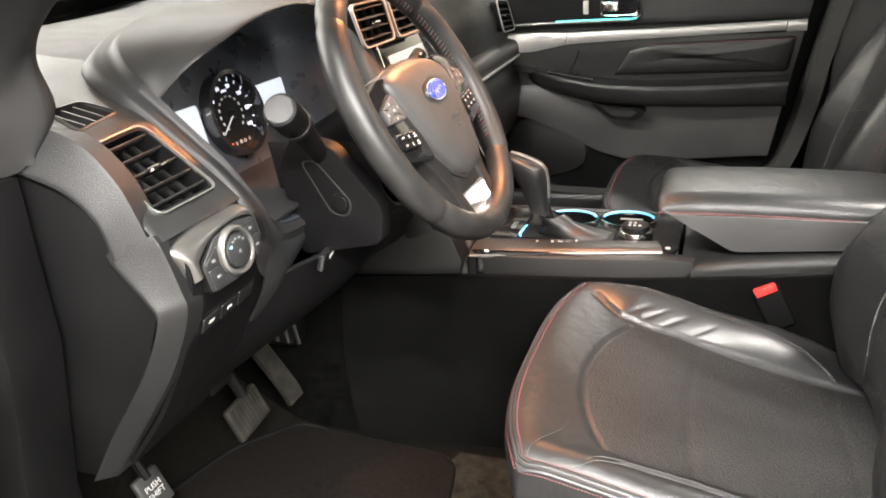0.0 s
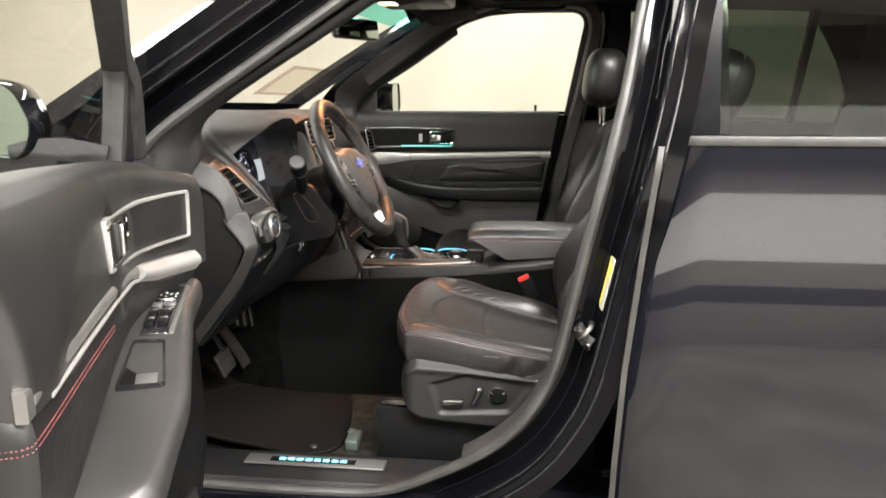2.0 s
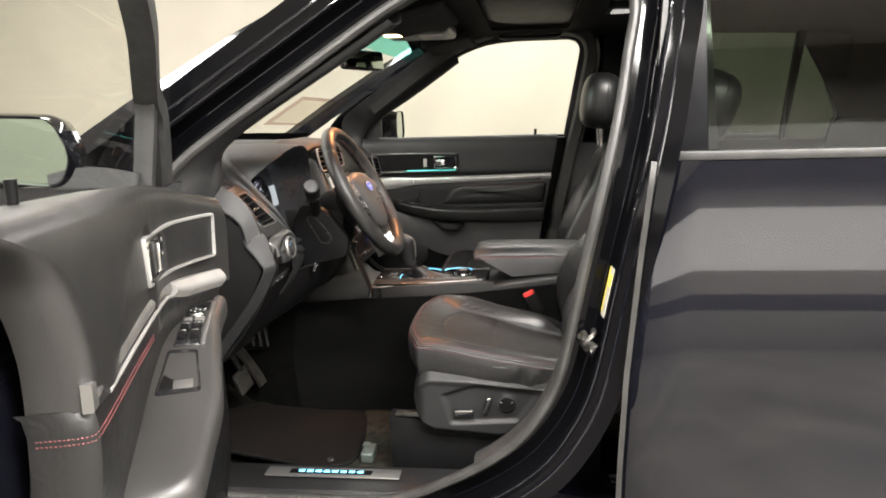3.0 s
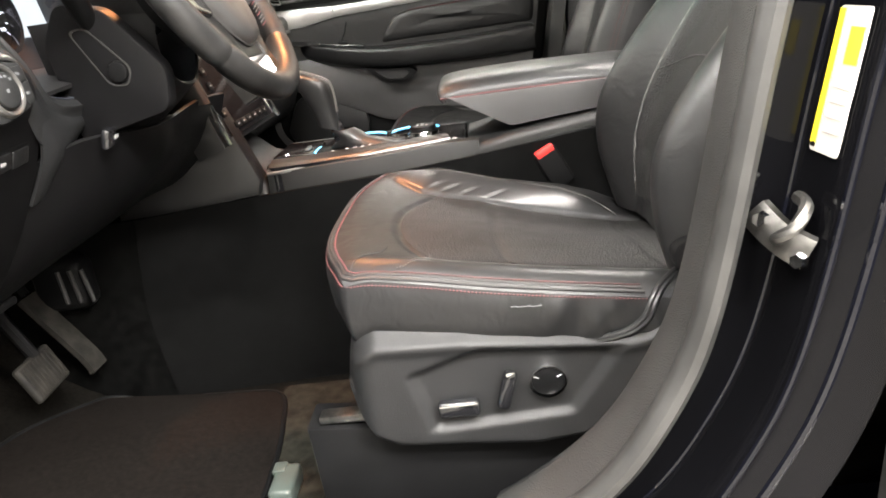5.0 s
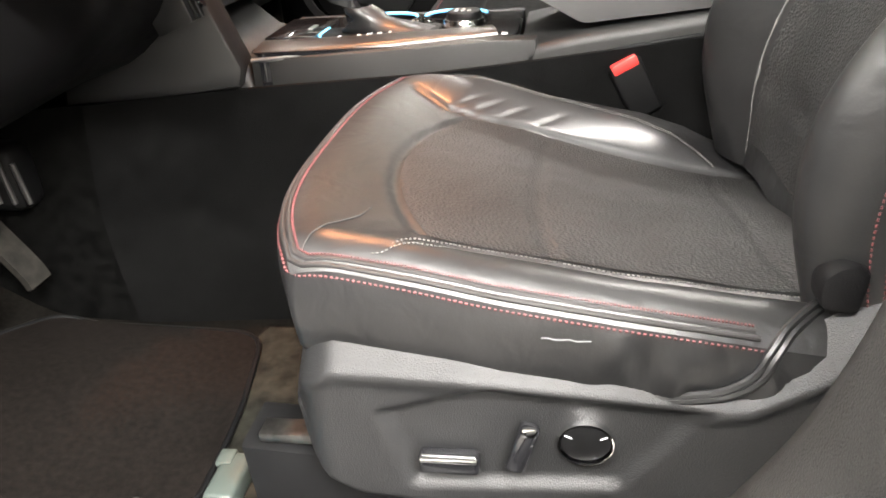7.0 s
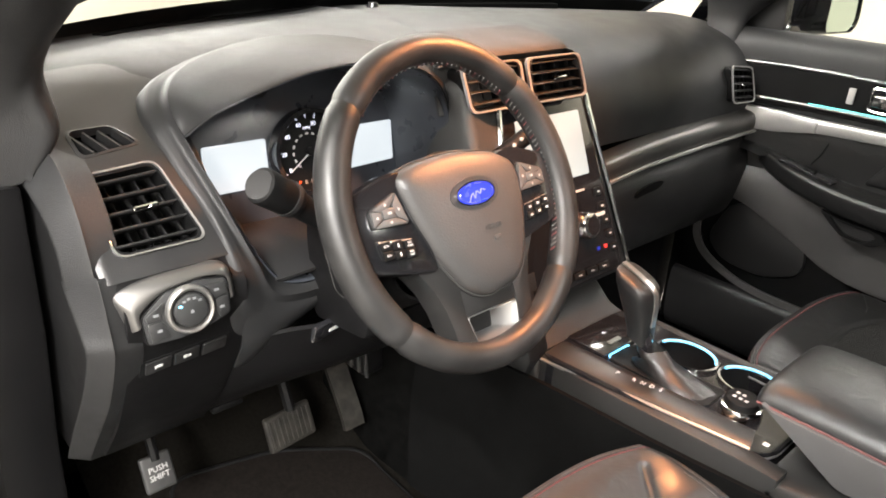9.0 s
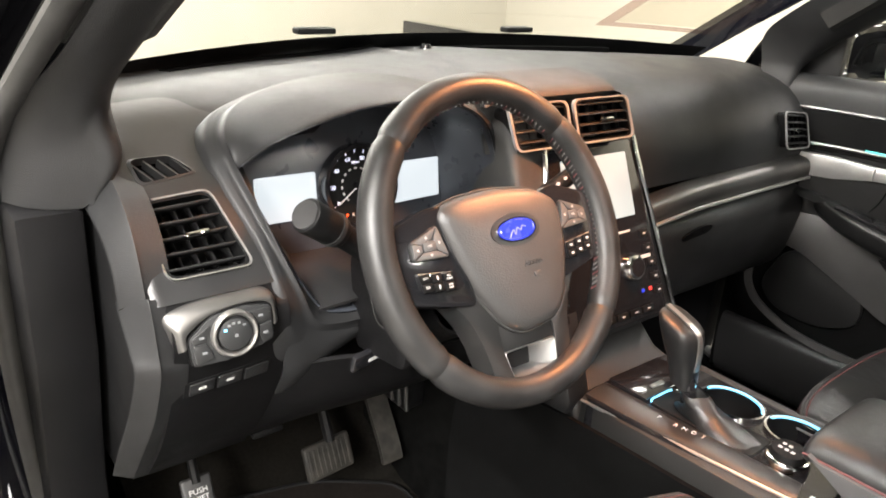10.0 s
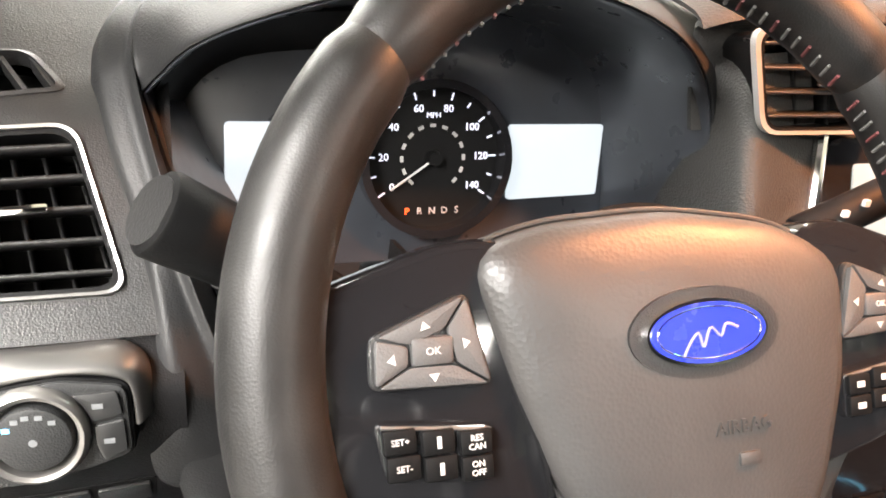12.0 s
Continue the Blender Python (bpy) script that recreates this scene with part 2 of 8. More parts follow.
def thin_paper(name, base, through):
    m = mat(name, base, 0.7, vary=0.0)
    nt = m.node_tree
    mx, tr = nt.nodes.new("ShaderNodeMixShader"), nt.nodes.new("ShaderNodeBsdfTransparent")
    tr.inputs[0].default_value = (*[min(1.0, c * 1.5) for c in base], 1)
    mx.inputs[0].default_value = through
    nt.links.new(nt.nodes["Principled BSDF"].outputs[0], mx.inputs[1])
    nt.links.new(tr.outputs[0], mx.inputs[2])
    nt.links.new(mx.outputs[0], nt.nodes["Material Output"].inputs[0])
    return m


PINK = thin_paper("pink_border", (0.5, 0.4, 0.38), 0.8)
FADED = thin_paper("faded_sheet", (0.6, 0.57, 0.52), 0.88)
MIRROR = mat("mirror_glass", (0.4, 0.48, 0.42), 0.015, metal=1.0, vary=0)


# ---------------------------------------------------------------- modelling helpers
def cr(pts, n):
    """n points on a smooth curve through pts."""
    p = [Vector(q) for q in pts]
    if len(p) == 2:
        return [p[0].lerp(p[1], i / (n - 1)) for i in range(n)]
    out = []
    for i in range(n):
        s = i / (n - 1) * (len(p) - 1)
        k = min(int(s), len(p) - 2)
        f = s - k
        a, b, c, d = p[max(k - 1, 0)], p[k], p[k + 1], p[min(k + 2, len(p) - 1)]
        out.append(0.5 * (2 * b + (c - a) * f + (2 * a - 5 * b + 4 * c - d) * f * f + (3 * b - a - 3 * c + d) * f ** 3))
    return out


def polyline(pts, n):
    """n points at even steps along straight pieces."""
    p = [Vector(q) for q in pts]
    run = [0.0]
    for a, b in zip(p, p[1:]):
        run.append(run[-1] + (b - a).length)
    out = []
    for i in range(n):
        s = run[-1] * i / (n - 1)
        k = max(j for j in range(len(p) - 1) if run[j] <= s + 1e-9)
        out.append(p[k].lerp(p[k + 1], (s - run[k]) / max(1e-9, run[k + 1] - run[k])))
    return out


def gridmesh(bm, rows, close_u=False, close_v=False):
    vs = [[bm.verts.new(p) for p in r] for r in rows]
    nr, nc = len(vs), len(vs[0])
    for i in range(nr if close_u else nr - 1):
        for j in range(nc if close_v else nc - 1):
            q = (vs[i][j], vs[(i + 1) % nr][j], vs[(i + 1) % nr][(j + 1) % nc], vs[i][(j + 1) % nc])
            if len({tuple(round(c, 6) for c in v.co) for v in q}) > 2:
                bm.faces.new(q)
    return vs


def surf(bm, net, nu, nv):
    """A smooth sheet through a net of control points."""
    rows = [cr(r, nv) for r in net]
    cols = [cr([r[j] for r in rows], nu) for j in range(nv)]
    return gridmesh(bm, [[cols[j][i] for j in range(nv)] for i in range(nu)])


def sheet(net, nu, nv, thick=0.0):
    bm = bmesh.new()
    surf(bm, net, nu, nv)
    if thick:
        bmesh.ops.recalc_face_normals(bm, faces=bm.faces)
        bmesh.ops.solidify(bm, geom=bm.faces[:], thickness=thick)
    return bm


def merge(bm, other, m=None):
    if m is not None:
        bmesh.ops.transform(other, matrix=m, verts=other.verts)
    me = bpy.data.meshes.new("tmp")
    other.to_mesh(me)
    other.free()
    bm.from_mesh(me)
    bpy.data.meshes.remove(me)
    return bm


def box(c, s, bev=0.0, m=None, seg=2, bm=None):
    t = bmesh.new()
    bmesh.ops.create_cube(t, size=1)
    bmesh.ops.scale(t, vec=s, verts=t.verts)
    if bev:
        bmesh.ops.bevel(t, geom=t.edges[:], offset=bev, segments=seg, profile=0.5, affect="EDGES", clamp_overlap=True)
    bmesh.ops.transform(t, matrix=Matrix.Translation(c) @ (m or Matrix()), verts=t.verts)
    return t if bm is None else merge(bm, t)


def prism(pts, axis, a0, a1, bev=0.0, seg=2, bm=None):
    """An outline, given in the two axes other than axis, drawn out from a0 to a1."""
    def put(p, a):
        return {"x": (a, p[0], p[1]), "y": (p[0], a, p[1]), "z": (p[0], p[1], a)}[axis]
    t = bmesh.new()
    lo, hi = [t.verts.new(put(p, a0)) for p in pts], [t.verts.new(put(p, a1)) for p in pts]
    n = len(pts)
    t.faces.new(lo)
    t.faces.new(hi[::-1])
    for i in range(n):
        t.faces.new((lo[i], hi[i], hi[(i + 1) % n], lo[(i + 1) % n]))
    bmesh.ops.recalc_face_normals(t, faces=t.faces)
    if bev:
        caps = [e for e in t.edges if len({v in lo for v in e.verts}) == 1]
        bmesh.ops.bevel(t, geom=caps, offset=bev, segments=seg, profile=0.5, affect="EDGES", clamp_overlap=True)
    return t if bm is None else merge(bm, t)


def sweep(path, prof, closed=False, up=(0, 0, 1), bm=None, cap=True, scale=None):
    """A profile (points across, up) or a radius drawn along a path."""
    if isinstance(prof, (int, float)):
        prof = [(prof * math.cos(a), prof * math.sin(a)) for a in np.linspace(0, 2 * math.pi, 9)[:-1]]
    path = [Vector(p) for p in path]
    n, rows = len(path), []
    for i, p in enumerate(path):
        a, b = (path[i - 1], path[(i + 1) % n]) if closed else (path[max(i - 1, 0)], path[min(i + 1, n - 1)])
        t = (b - a).normalized()
        s = t.cross(Vector(up))
        s = s.normalized() if s.length > 1e-4 else Vector((1, 0, 0))
        u = s.cross(t)
        k = scale[i] if scale else 1.0
        rows.append([p + s * q[0] * k + u * q[1] * k for q in prof])
    t = bmesh.new()
    vs = gridmesh(t, rows, close_u=closed, close_v=True)
    if cap and not closed:
        t.faces.new(vs[0])
        t.faces.new(vs[-1][::-1])
    bmesh.ops.recalc_face_normals(t, faces=t.faces)
    return t if bm is None else merge(bm, t)


def rod(p0, p1, r0, r1=None, seg=16, bm=None, bev=0.0):
    t = bmesh.new()
    a, b = Vector(p0), Vector(p1)
    bmesh.ops.create_cone(t, cap_ends=True, segments=seg, radius1=r0, radius2=r0 if r1 is None else r1, depth=(b - a).length)
    if bev:
        caps = [e for e in t.edges if abs(e.verts[0].co.z - e.verts[1].co.z) < 1e-6]
        bmesh.ops.bevel(t, geom=caps, offset=bev, segments=2, profile=0.5, affect="EDGES", clamp_overlap=True)
    bmesh.ops.transform(t, matrix=Matrix.Translation((a + b) / 2) @ (b - a).to_track_quat("Z", "Y").to_matrix().to_4x4(), verts=t.verts)
    return t if bm is None else merge(bm, t)


def oval(c, u, v, ru, rv, n=40, depth=None, bm=None):
    """A flat oval plate with axes u and v, drawn out along depth."""
    c, u, v = Vector(c), Vector(u), Vector(v)
    ring = [c + u * ru * math.cos(a) + v * rv * math.sin(a) for a in np.linspace(0, 2 * math.pi, n + 1)[:-1]]
    return plate(ring, depth or (0, 0, 0.002), bm)


def plate(ring, depth, bm=None, bev=0.0):
    """A flat outline in space, drawn out by the vector depth."""
    t = bmesh.new()
    d = Vector(depth)
    lo = [t.verts.new(Vector(p)) for p in ring]
    hi = [t.verts.new(Vector(p) + d) for p in ring]
    t.faces.new(lo)
    t.faces.new(hi[::-1])
    n = len(ring)
    for i in range(n):
        t.faces.new((lo[i], hi[i], hi[(i + 1) % n], lo[(i + 1) % n]))
    bmesh.ops.recalc_face_normals(t, faces=t.faces)
    if bev:
        caps = [e for e in t.edges if e.verts[0] in hi and e.verts[1] in hi]
        bmesh.ops.bevel(t, geom=caps, offset=bev, segments=2, profile=0.5, affect="EDGES", clamp_overlap=True)
    return t if bm is None else merge(bm, t)


def rounded(pts, r, n=5):
    """A closed 2D or 3D outline with its corners rounded."""
    p = [Vector(q) for q in pts]
    out = []
    for i in range(len(p)):
        a, b, c = p[i - 1], p[i], p[(i + 1) % len(p)]
        k = min(r, (a - b).length * 0.45, (c - b).length * 0.45)
        s, e = b + (a - b).normalized() * k, b + (c - b).normalized() * k
        for j in range(n + 1):
            f = j / n
            out.append(s * (1 - f) ** 2 + b * 2 * f * (1 - f) + e * f * f)
    return out


def frame_ring(outer, inner, depth, bm=None):
    """A frame between two outlines of equal length, drawn out by depth."""
    d = Vector(depth)
    o, i = [Vector(p) for p in outer], [Vector(p) for p in inner]
    t = bmesh.new()
    gridmesh(t, [o, [p + d for p in o], [p + d for p in i], i], close_u=True, close_v=True)
    bmesh.ops.recalc_face_normals(t, faces=t.faces)
    return t if bm is None else merge(bm, t)


def part(name, bm, material, parent=None, label="", sharp=38):
    me = bpy.data.meshes.new(name)
    for f in bm.faces:
        f.smooth = True
    for e in bm.edges:
        if len(e.link_faces) == 2 and e.calc_face_angle(0) > radians(sharp):
            e.smooth = False
    bm.to_mesh(me)
    bm.free()
    me.materials.append(material)
    ob = new(name, me)
    if parent is not None:
        ob.parent = parent
        if parent.type == "EMPTY":
            ob.matrix_parent_inverse = parent.matrix_basis.inverted()
    return tagged(ob, label)


def thing(name, at, label, category, group="", kind=""):
    ob = new(name)
    ob.matrix_basis = Matrix.Translation(at)
    ob.empty_display_size = 0.05
    return tagged(ob, label, category, group, kind)


def words(name, text, m, size, material, parent, depth=0.0006, align="CENTER"):
    """Raised lettering in the built-in font, as a mesh."""
    cu = bpy.data.curves.new("text", "FONT")
    cu.body, cu.size, cu.extrude, cu.align_x, cu.align_y, cu.resolution_u = text, size, depth, align, "CENTER", 2
    tmp = new("tmp_text", cu)
    me = bpy.data.meshes.new_from_object(tmp.evaluated_get(bpy.context.evaluated_depsgraph_get()))
    bpy.data.objects.remove(tmp)
    bm = bmesh.new()
    bm.from_mesh(me)
    bpy.data.meshes.remove(me)
    bmesh.ops.transform(bm, matrix=m, verts=bm.verts)
    return part(name, bm, material, parent)


def facing(at, right, up):
    """A pose whose x runs along right and y along up."""
    r, u = Vector(right).normalized(), Vector(up)
    n = r.cross(u).normalized()
    u = n.cross(r)
    return Matrix(((r.x, u.x, n.x, at[0]), (r.y, u.y, n.y, at[1]), (r.z, u.z, n.z, at[2]), (0, 0, 0, 1)))


def mirror_y(bm, on=True):
    if on:
        for v in bm.verts:
            v.co.y = 2.0 - v.co.y
        bmesh.ops.reverse_faces(bm, faces=bm.faces)
    return bm


# ---------------------------------------------------------------- the photo booth round the car
part("floor", box((0, 0.6, -0.05), (12, 11, 0.1)), FLOORM)
tagged(bpy.data.objects["floor"], "dark grey sealed concrete booth floor", "floor", kind="structure")
for nm, c, s, material, lab in (
    ("wall_far", (0, 5.35, 1.9), (12, 0.2, 3.8), WALLM, "plain cream painted booth wall behind the car"),
    ("wall_front", (-5.1, 0.6, 1.9), (0.2, 9.3, 3.8), WALLM, "plain cream painted booth wall ahead of the car"),
    ("wall_back", (5.1, 0.6, 1.9), (0.2, 9.3, 3.8), WALLM, "plain cream painted booth wall at the rear of the car"),
    # unseen near wall: darker than the cream ones, with an added dark band
    ("wall_near", (0, -4.15, 2.59), (12, 0.2, 2.42), GREYWALL, "grey-cream painted booth wall on the open door's side"),
    ("wall_near_band", (0, -4.148, 1.19), (12, 0.2, 0.38), DARKWALL, "charcoal painted band along the booth wall"),
    ("wall_near_dado", (0, -4.15, 0.5), (12, 0.2, 1.0), GREYWALL, "grey-cream painted lower part of the booth wall"),
):
    tagged(part(nm, box(c, s), material), lab, "wall", kind="structure")
tagged(part("ceiling", box((0, 0.6, 3.85), (12, 11, 0.1)), CEILM), "pale painted booth ceiling above the car", "ceiling", kind="structure")

# unseen fixtures, added to give each assumed ceiling light a body
for lx, ly in LAMPS:
    fix = thing("assumed_ceiling_lamp", (lx, ly, 3.8), "long white ceiling lamp, unseen, added to carry an assumed light", "ceiling lamp", "booth lamps")
    part("housing", box((lx, ly, 3.66), (2.5, 0.36, 0.28), 0.02), CEILM, fix)
    part("diffuser", box((lx, ly, 3.512), (2.4, 0.3, 0.014), 0.004), DIFFUSER, fix, "lit white diffuser")

# ---------------------------------------------------------------- car body shell
car = thing("car_body", (0.4, 1.0, 0.0), "glossy black car body with the front door standing open", "car body", kind="structure")


def side_y(z):
    return 0.15 + max(0.0, z - 1.2) * 0.3 + max(0.0, 0.62 - z) * 0.25


def ap(x, z):
    y = side_y(z)
    k = (y + 1.403) / 1.573
    return Vector((0.454 + (x - 0.454) * k, y, 1.35 + (z - 1.35) * k))


OPENING = [(-0.44, 0.56), (-0.4, 0.475), (-0.3, 0.452), (0.0, 0.45), (0.13, 0.456), (0.23, 0.494), (0.34, 0.55), (0.426, 0.616), (0.475, 0.69), (0.506, 0.753), (0.532, 0.86),
           (0.556, 0.986), (0.598, 1.17), (0.633, 1.345), (0.646, 1.458), (0.66, 1.535), (0.645, 1.59), (0.59, 1.613), (0.4, 1.618), (0.3, 1.61), (0.203, 1.581), (0.1, 1.52),
           (-0.02, 1.443), (-0.235, 1.307), (-0.33, 1.24), (-0.385, 1.17), (-0.42, 1.05), (-0.44, 0.85)]
loop = [ap(*p) for p in OPENING]
loop = cr(loop + loop[:1], 200)[:-1]
for k in range(14):
    loop = [(loop[i - 1] + loop[i] * 2 + loop[(i + 1) % len(loop)]) / 4 for i in range(len(loop))]


def shifted(pts, out, dy):
    """A closed outline moved outwards in its own plane and along y."""
    res = []
    for i, p in enumerate(pts):
        t = (pts[(i + 1) % len(pts)] - pts[i - 1]).normalized()
        n = Vector((t.z, 0, -t.x)).normalized()
        res.append(p + n * out + Vector((0, dy, 0)))
    return res


# steps of the door frame: out from the seal, and inboard (+) or outboard (-)
JAMB_STEPS = ((0.006, 0.012), (0.014, 0.012), (0.032, 0.018), (0.046, 0.022), (0.052, 0.022), (0.0555, 0.018), (0.058, 0.0), (0.0605, -0.026), (0.064, -0.034), (0.072, -0.039), (0.088, -0.043), (0.105, -0.048), (0.125, -0.054))

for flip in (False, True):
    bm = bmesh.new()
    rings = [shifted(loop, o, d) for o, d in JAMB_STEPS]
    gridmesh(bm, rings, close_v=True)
    part("door_frame", mirror_y(bm, flip), JAMB, car, "black painted door frame with reflections turned down")
    if not flip:
        for o, d, r in ((0.049, 0.0205, 0.0025), (0.0665, -0.0355, 0.003), (0.09, -0.043, 0.004)):
            part("frame_bead", sweep(shifted(loop, o, d), r, closed=True), PAINT, car, "pressed bead in the door frame")
    part("door_seal", mirror_y(sweep(loop, [(0.012 * math.cos(a), 0.014 * math.sin(a)) for a in np.linspace(0, 2 * math.pi, 11)[:-1]], closed=True, up=(0, 1, 0)), flip), SEALG, car, "grey rubber weatherstrip round the door opening")
    # inner trim beside the seal: pillar and roof edge
    bm = bmesh.new()
    rings = [shifted(loop, o, d) for o, d in ((0.006, 0.004), (0.0, 0.02), (-0.003, 0.05), (-0.002, 0.085), (0.006, 0.105), (0.04, 0.118))]
    keep = [i for i, p in enumerate(loop) if p.z > 1.33 or p.x > 0.3]
    first = keep[0]
    seq = [first + i for i in range(len(keep))]
    gridmesh(bm, [[r[i % len(loop)] for i in seq] for r in rings])
    part("pillar_trim", mirror_y(bm, flip), TRIMM, car, "dark grained plastic pillar trim")

# sill with its step
bm = prism([(0.1, 0.2), (0.085, 0.3), (0.12, 0.4), (0.19, 0.438), (0.345, 0.445), (0.36, 0.4), (0.36, 0.2)], "x", -0.6, 1.6, 0.012)
part("sill", bm, PAINT, car, "black painted door sill")
bm = prism([(0.21, 0.44), (0.215, 0.449), (0.335, 0.452), (0.355, 0.44), (0.362, 0.4), (0.3, 0.4)], "x", -0.42, 0.46, 0.004)
part("sill_cover", bm, PLASTIC, car, "black plastic sill scuff cover")

# roof, far side and rear shell
bm = sheet([[(-0.04, y, 1.60 + h), (0.15, y, 1.645 + h), (0.6, y, 1.665 + h), (1.4, y, 1.65 + h), (2.3, y, 1.58 + h)] for y, h in ((0.27, 0.0), (0.45, 0.045), (1.0, 0.065), (1.55, 0.045), (1.73, 0.0))], 17, 17, 0.02)
part("roof", bm, PAINT, car, "black painted roof panel")
bm = sheet([[(0.02, y, 1.575 + h), (0.15, y, 1.615 + h), (0.6, y, 1.63 + h), (1.4, y, 1.62 + h), (2.3, y, 1.55 + h)] for y, h in ((0.28, 0.0), (0.45, 0.02), (1.0, 0.03), (1.55, 0.02), (1.72, 0.0))], 17, 17, 0.01)
part("headliner", bm, LINER, car, "dark charcoal cloth headliner")
tray = frame_ring(rounded([(0.28, 0.55, 1.628), (0.62, 0.55, 1.628), (0.62, 1.45, 1.628), (0.28, 1.45, 1.628)], 0.06), rounded([(0.31, 0.58, 1.628), (0.59, 0.58, 1.628), (0.59, 1.42, 1.628), (0.31, 1.42, 1.628)], 0.05), (0, 0, 0.03))
part("sunroof_surround", tray, LINER, car, "dark sunroof surround in the headliner")
part("sunroof_shade", box((0.45, 1.0, 1.648), (0.3, 0.86, 0.01), 0.003), DARK, car, "black closed sunroof shade")

for flip in (False, True):
    # A pillar outer skin and its inner cover
    p0, p1 = Vector((-0.62, 0.2, 1.22)), Vector((0.06, 0.29, 1.61))
    bm = sweep([p0, p0.lerp(p1, 0.33) + Vector((0, -0.004, 0.012)), p0.lerp(p1, 0.66) + Vector((0, -0.004, 0.012)), p1], [(-0.05, -0.02), (-0.04, 0.03), (0.0, 0.045), (0.045, 0.03), (0.05, -0.02)], up=(0, 0.3, 1))
    part("windscreen_pillar", mirror_y(bm, flip), PAINT, car, "gloss black windscreen pillar")
    net = [[(-0.37, 0.165, 1.142), (-0.33, 0.187, 1.142), (-0.303, 0.232, 1.144), (-0.292, 0.244, 1.158), (-0.33, 0.255, 1.17)],
           [(-0.36, 0.168, 1.19), (-0.32, 0.192, 1.185), (-0.29, 0.232, 1.184), (-0.27, 0.266, 1.2), (-0.33, 0.28, 1.208)],
           [(-0.33, 0.175, 1.235), (-0.3, 0.202, 1.23), (-0.275, 0.236, 1.235), (-0.268, 0.258, 1.252), (-0.34, 0.28, 1.26)],
           [(-0.27, 0.19, 1.285), (-0.25, 0.216, 1.28), (-0.236, 0.246, 1.285), (-0.252, 0.27, 1.302), (-0.34, 0.29, 1.315)],
           [(-0.18, 0.21, 1.34), (-0.17, 0.232, 1.335), (-0.165, 0.262, 1.34), (-0.195, 0.29, 1.356), (-0.28, 0.308, 1.37)],
           [(-0.02, 0.235, 1.44), (-0.01, 0.252, 1.432), (-0.003, 0.288, 1.445), (-0.03, 0.325, 1.475), (-0.09, 0.336, 1.497)],
           [(0.14, 0.265, 1.545), (0.15, 0.282, 1.537), (0.16, 0.312, 1.548), (0.14, 0.35, 1.59), (0.08, 0.362, 1.612)]]
    part("pillar_cover", mirror_y(sheet(net, 40, 24, 0.004), flip), SHIELDM, car, "dark grained windscreen pillar cover", 60)
    # kick area ahead of the opening
    bm = prism([(-0.72, 0.35), (-0.38, 0.35), (-0.36, 0.74), (-0.31, 0.95), (-0.3, 1.14), (-0.72, 1.14)], "y", 0.16, 0.234, 0.008)
    part("kick_panel", mirror_y(bm, flip), SHROUD, car, "dark plastic kick panel ahead of the door")
    part("front_wing", mirror_y(prism([(0.05, 0.3), (0.03, 0.75), (0.06, 1.05), (0.14, 1.2), (0.2, 1.2), (0.2, 0.3)], "x", -1.9, -0.43, 0.02, 3), flip), PAINT, car, "gloss black front wing")
    for z0 in (0.62, 0.98):
        if not flip:
            hg = part("door_hinge", box((-0.418, 0.105, z0), (0.05, 0.05, 0.075), 0.008, seg=3), PAINT, car, "painted door hinge")
            part("bolt", rod((-0.395, 0.1, z0 + 0.012), (-0.384, 0.098, z0 + 0.012), 0.011, 0.0095, 12), BRASS, hg, "dull brass-coloured bolt")
    # side glass aft pillars
    for pts, nm in (([(0.72, 1.2), (0.84, 1.2), (0.82, 1.63), (0.74, 1.63)], "centre_pillar"), ([(1.452, 1.2), (1.47, 1.2), (1.506, 1.63), (1.476, 1.63)], "rear_pillar")):
        bm = prism(pts, "y", 0.2, 0.24, 0.004)
        for v in bm.verts:
            v.co.y += max(0.0, v.co.z - 1.2) * 0.2
        part(nm, mirror_y(bm, flip), DARK if flip else GLOSS, car)
    bm = box((1.5, 0.2, 0.8), (1.8, 0.05, 0.8), 0.01) if flip else box((1.95, 0.15, 0.8), (0.8, 0.05, 0.8), 0.01)
    part("rear_quarter", mirror_y(bm, flip), PLASTIC if flip else PAINT, car)
    bm = prism([(1.625, 1.18), (1.64, 1.262), (1.654, 1.285), (1.65, 1.31), (1.61, 1.424), (1.516, 1.59), (1.505, 1.604), (1.5, 1.64), (2.3, 1.62), (2.3, 1.18)], "y", 0.22, 0.26, 0.004)
    part("rear_pillar_panel", mirror_y(bm, flip), LINER, car)
    bm = bmesh.new()
    gridmesh(bm, [[Vector((x + (z - 1.2) * 0.08, 0.225 + (z - 1.2) * 0.15, z)) for x in (1.46, 1.66)] for z in (1.19, 1.4, 1.62)])
    part("quarter_glass", mirror_y(bm, flip), PRIVACY, car, "dark tinted quarter glass").visible_shadow = False
    bm = box((1.15, 0.27, 1.645), (2.2, 0.05, 0.06), 0.015)
    part("roof_rail", mirror_y(bm, flip), PAINT, car)
part("tailgate", box((2.3, 1.0, 1.0), (0.06, 1.6, 1.2), 0.02), PLASTIC, car)
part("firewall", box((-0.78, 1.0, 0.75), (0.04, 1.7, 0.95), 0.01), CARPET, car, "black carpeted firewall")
part("underbody", box((0.75, 1.0, 0.35), (3.1, 1.75, 0.06), 0.01), DARK, car)

net = [[(-0.62 - 0.9 * f, y, 1.2 + 0.03 * math.cos((y - 1.0) * 2.0) - 0.16 * f ** 2.2 - 0.07 * abs(y - 1.0) ** 3) for f in (0.0, 0.1, 0.4, 0.8, 1.1, 1.35)] for y in (0.17, 0.4, 0.7, 1.0, 1.3, 1.6, 1.83)]
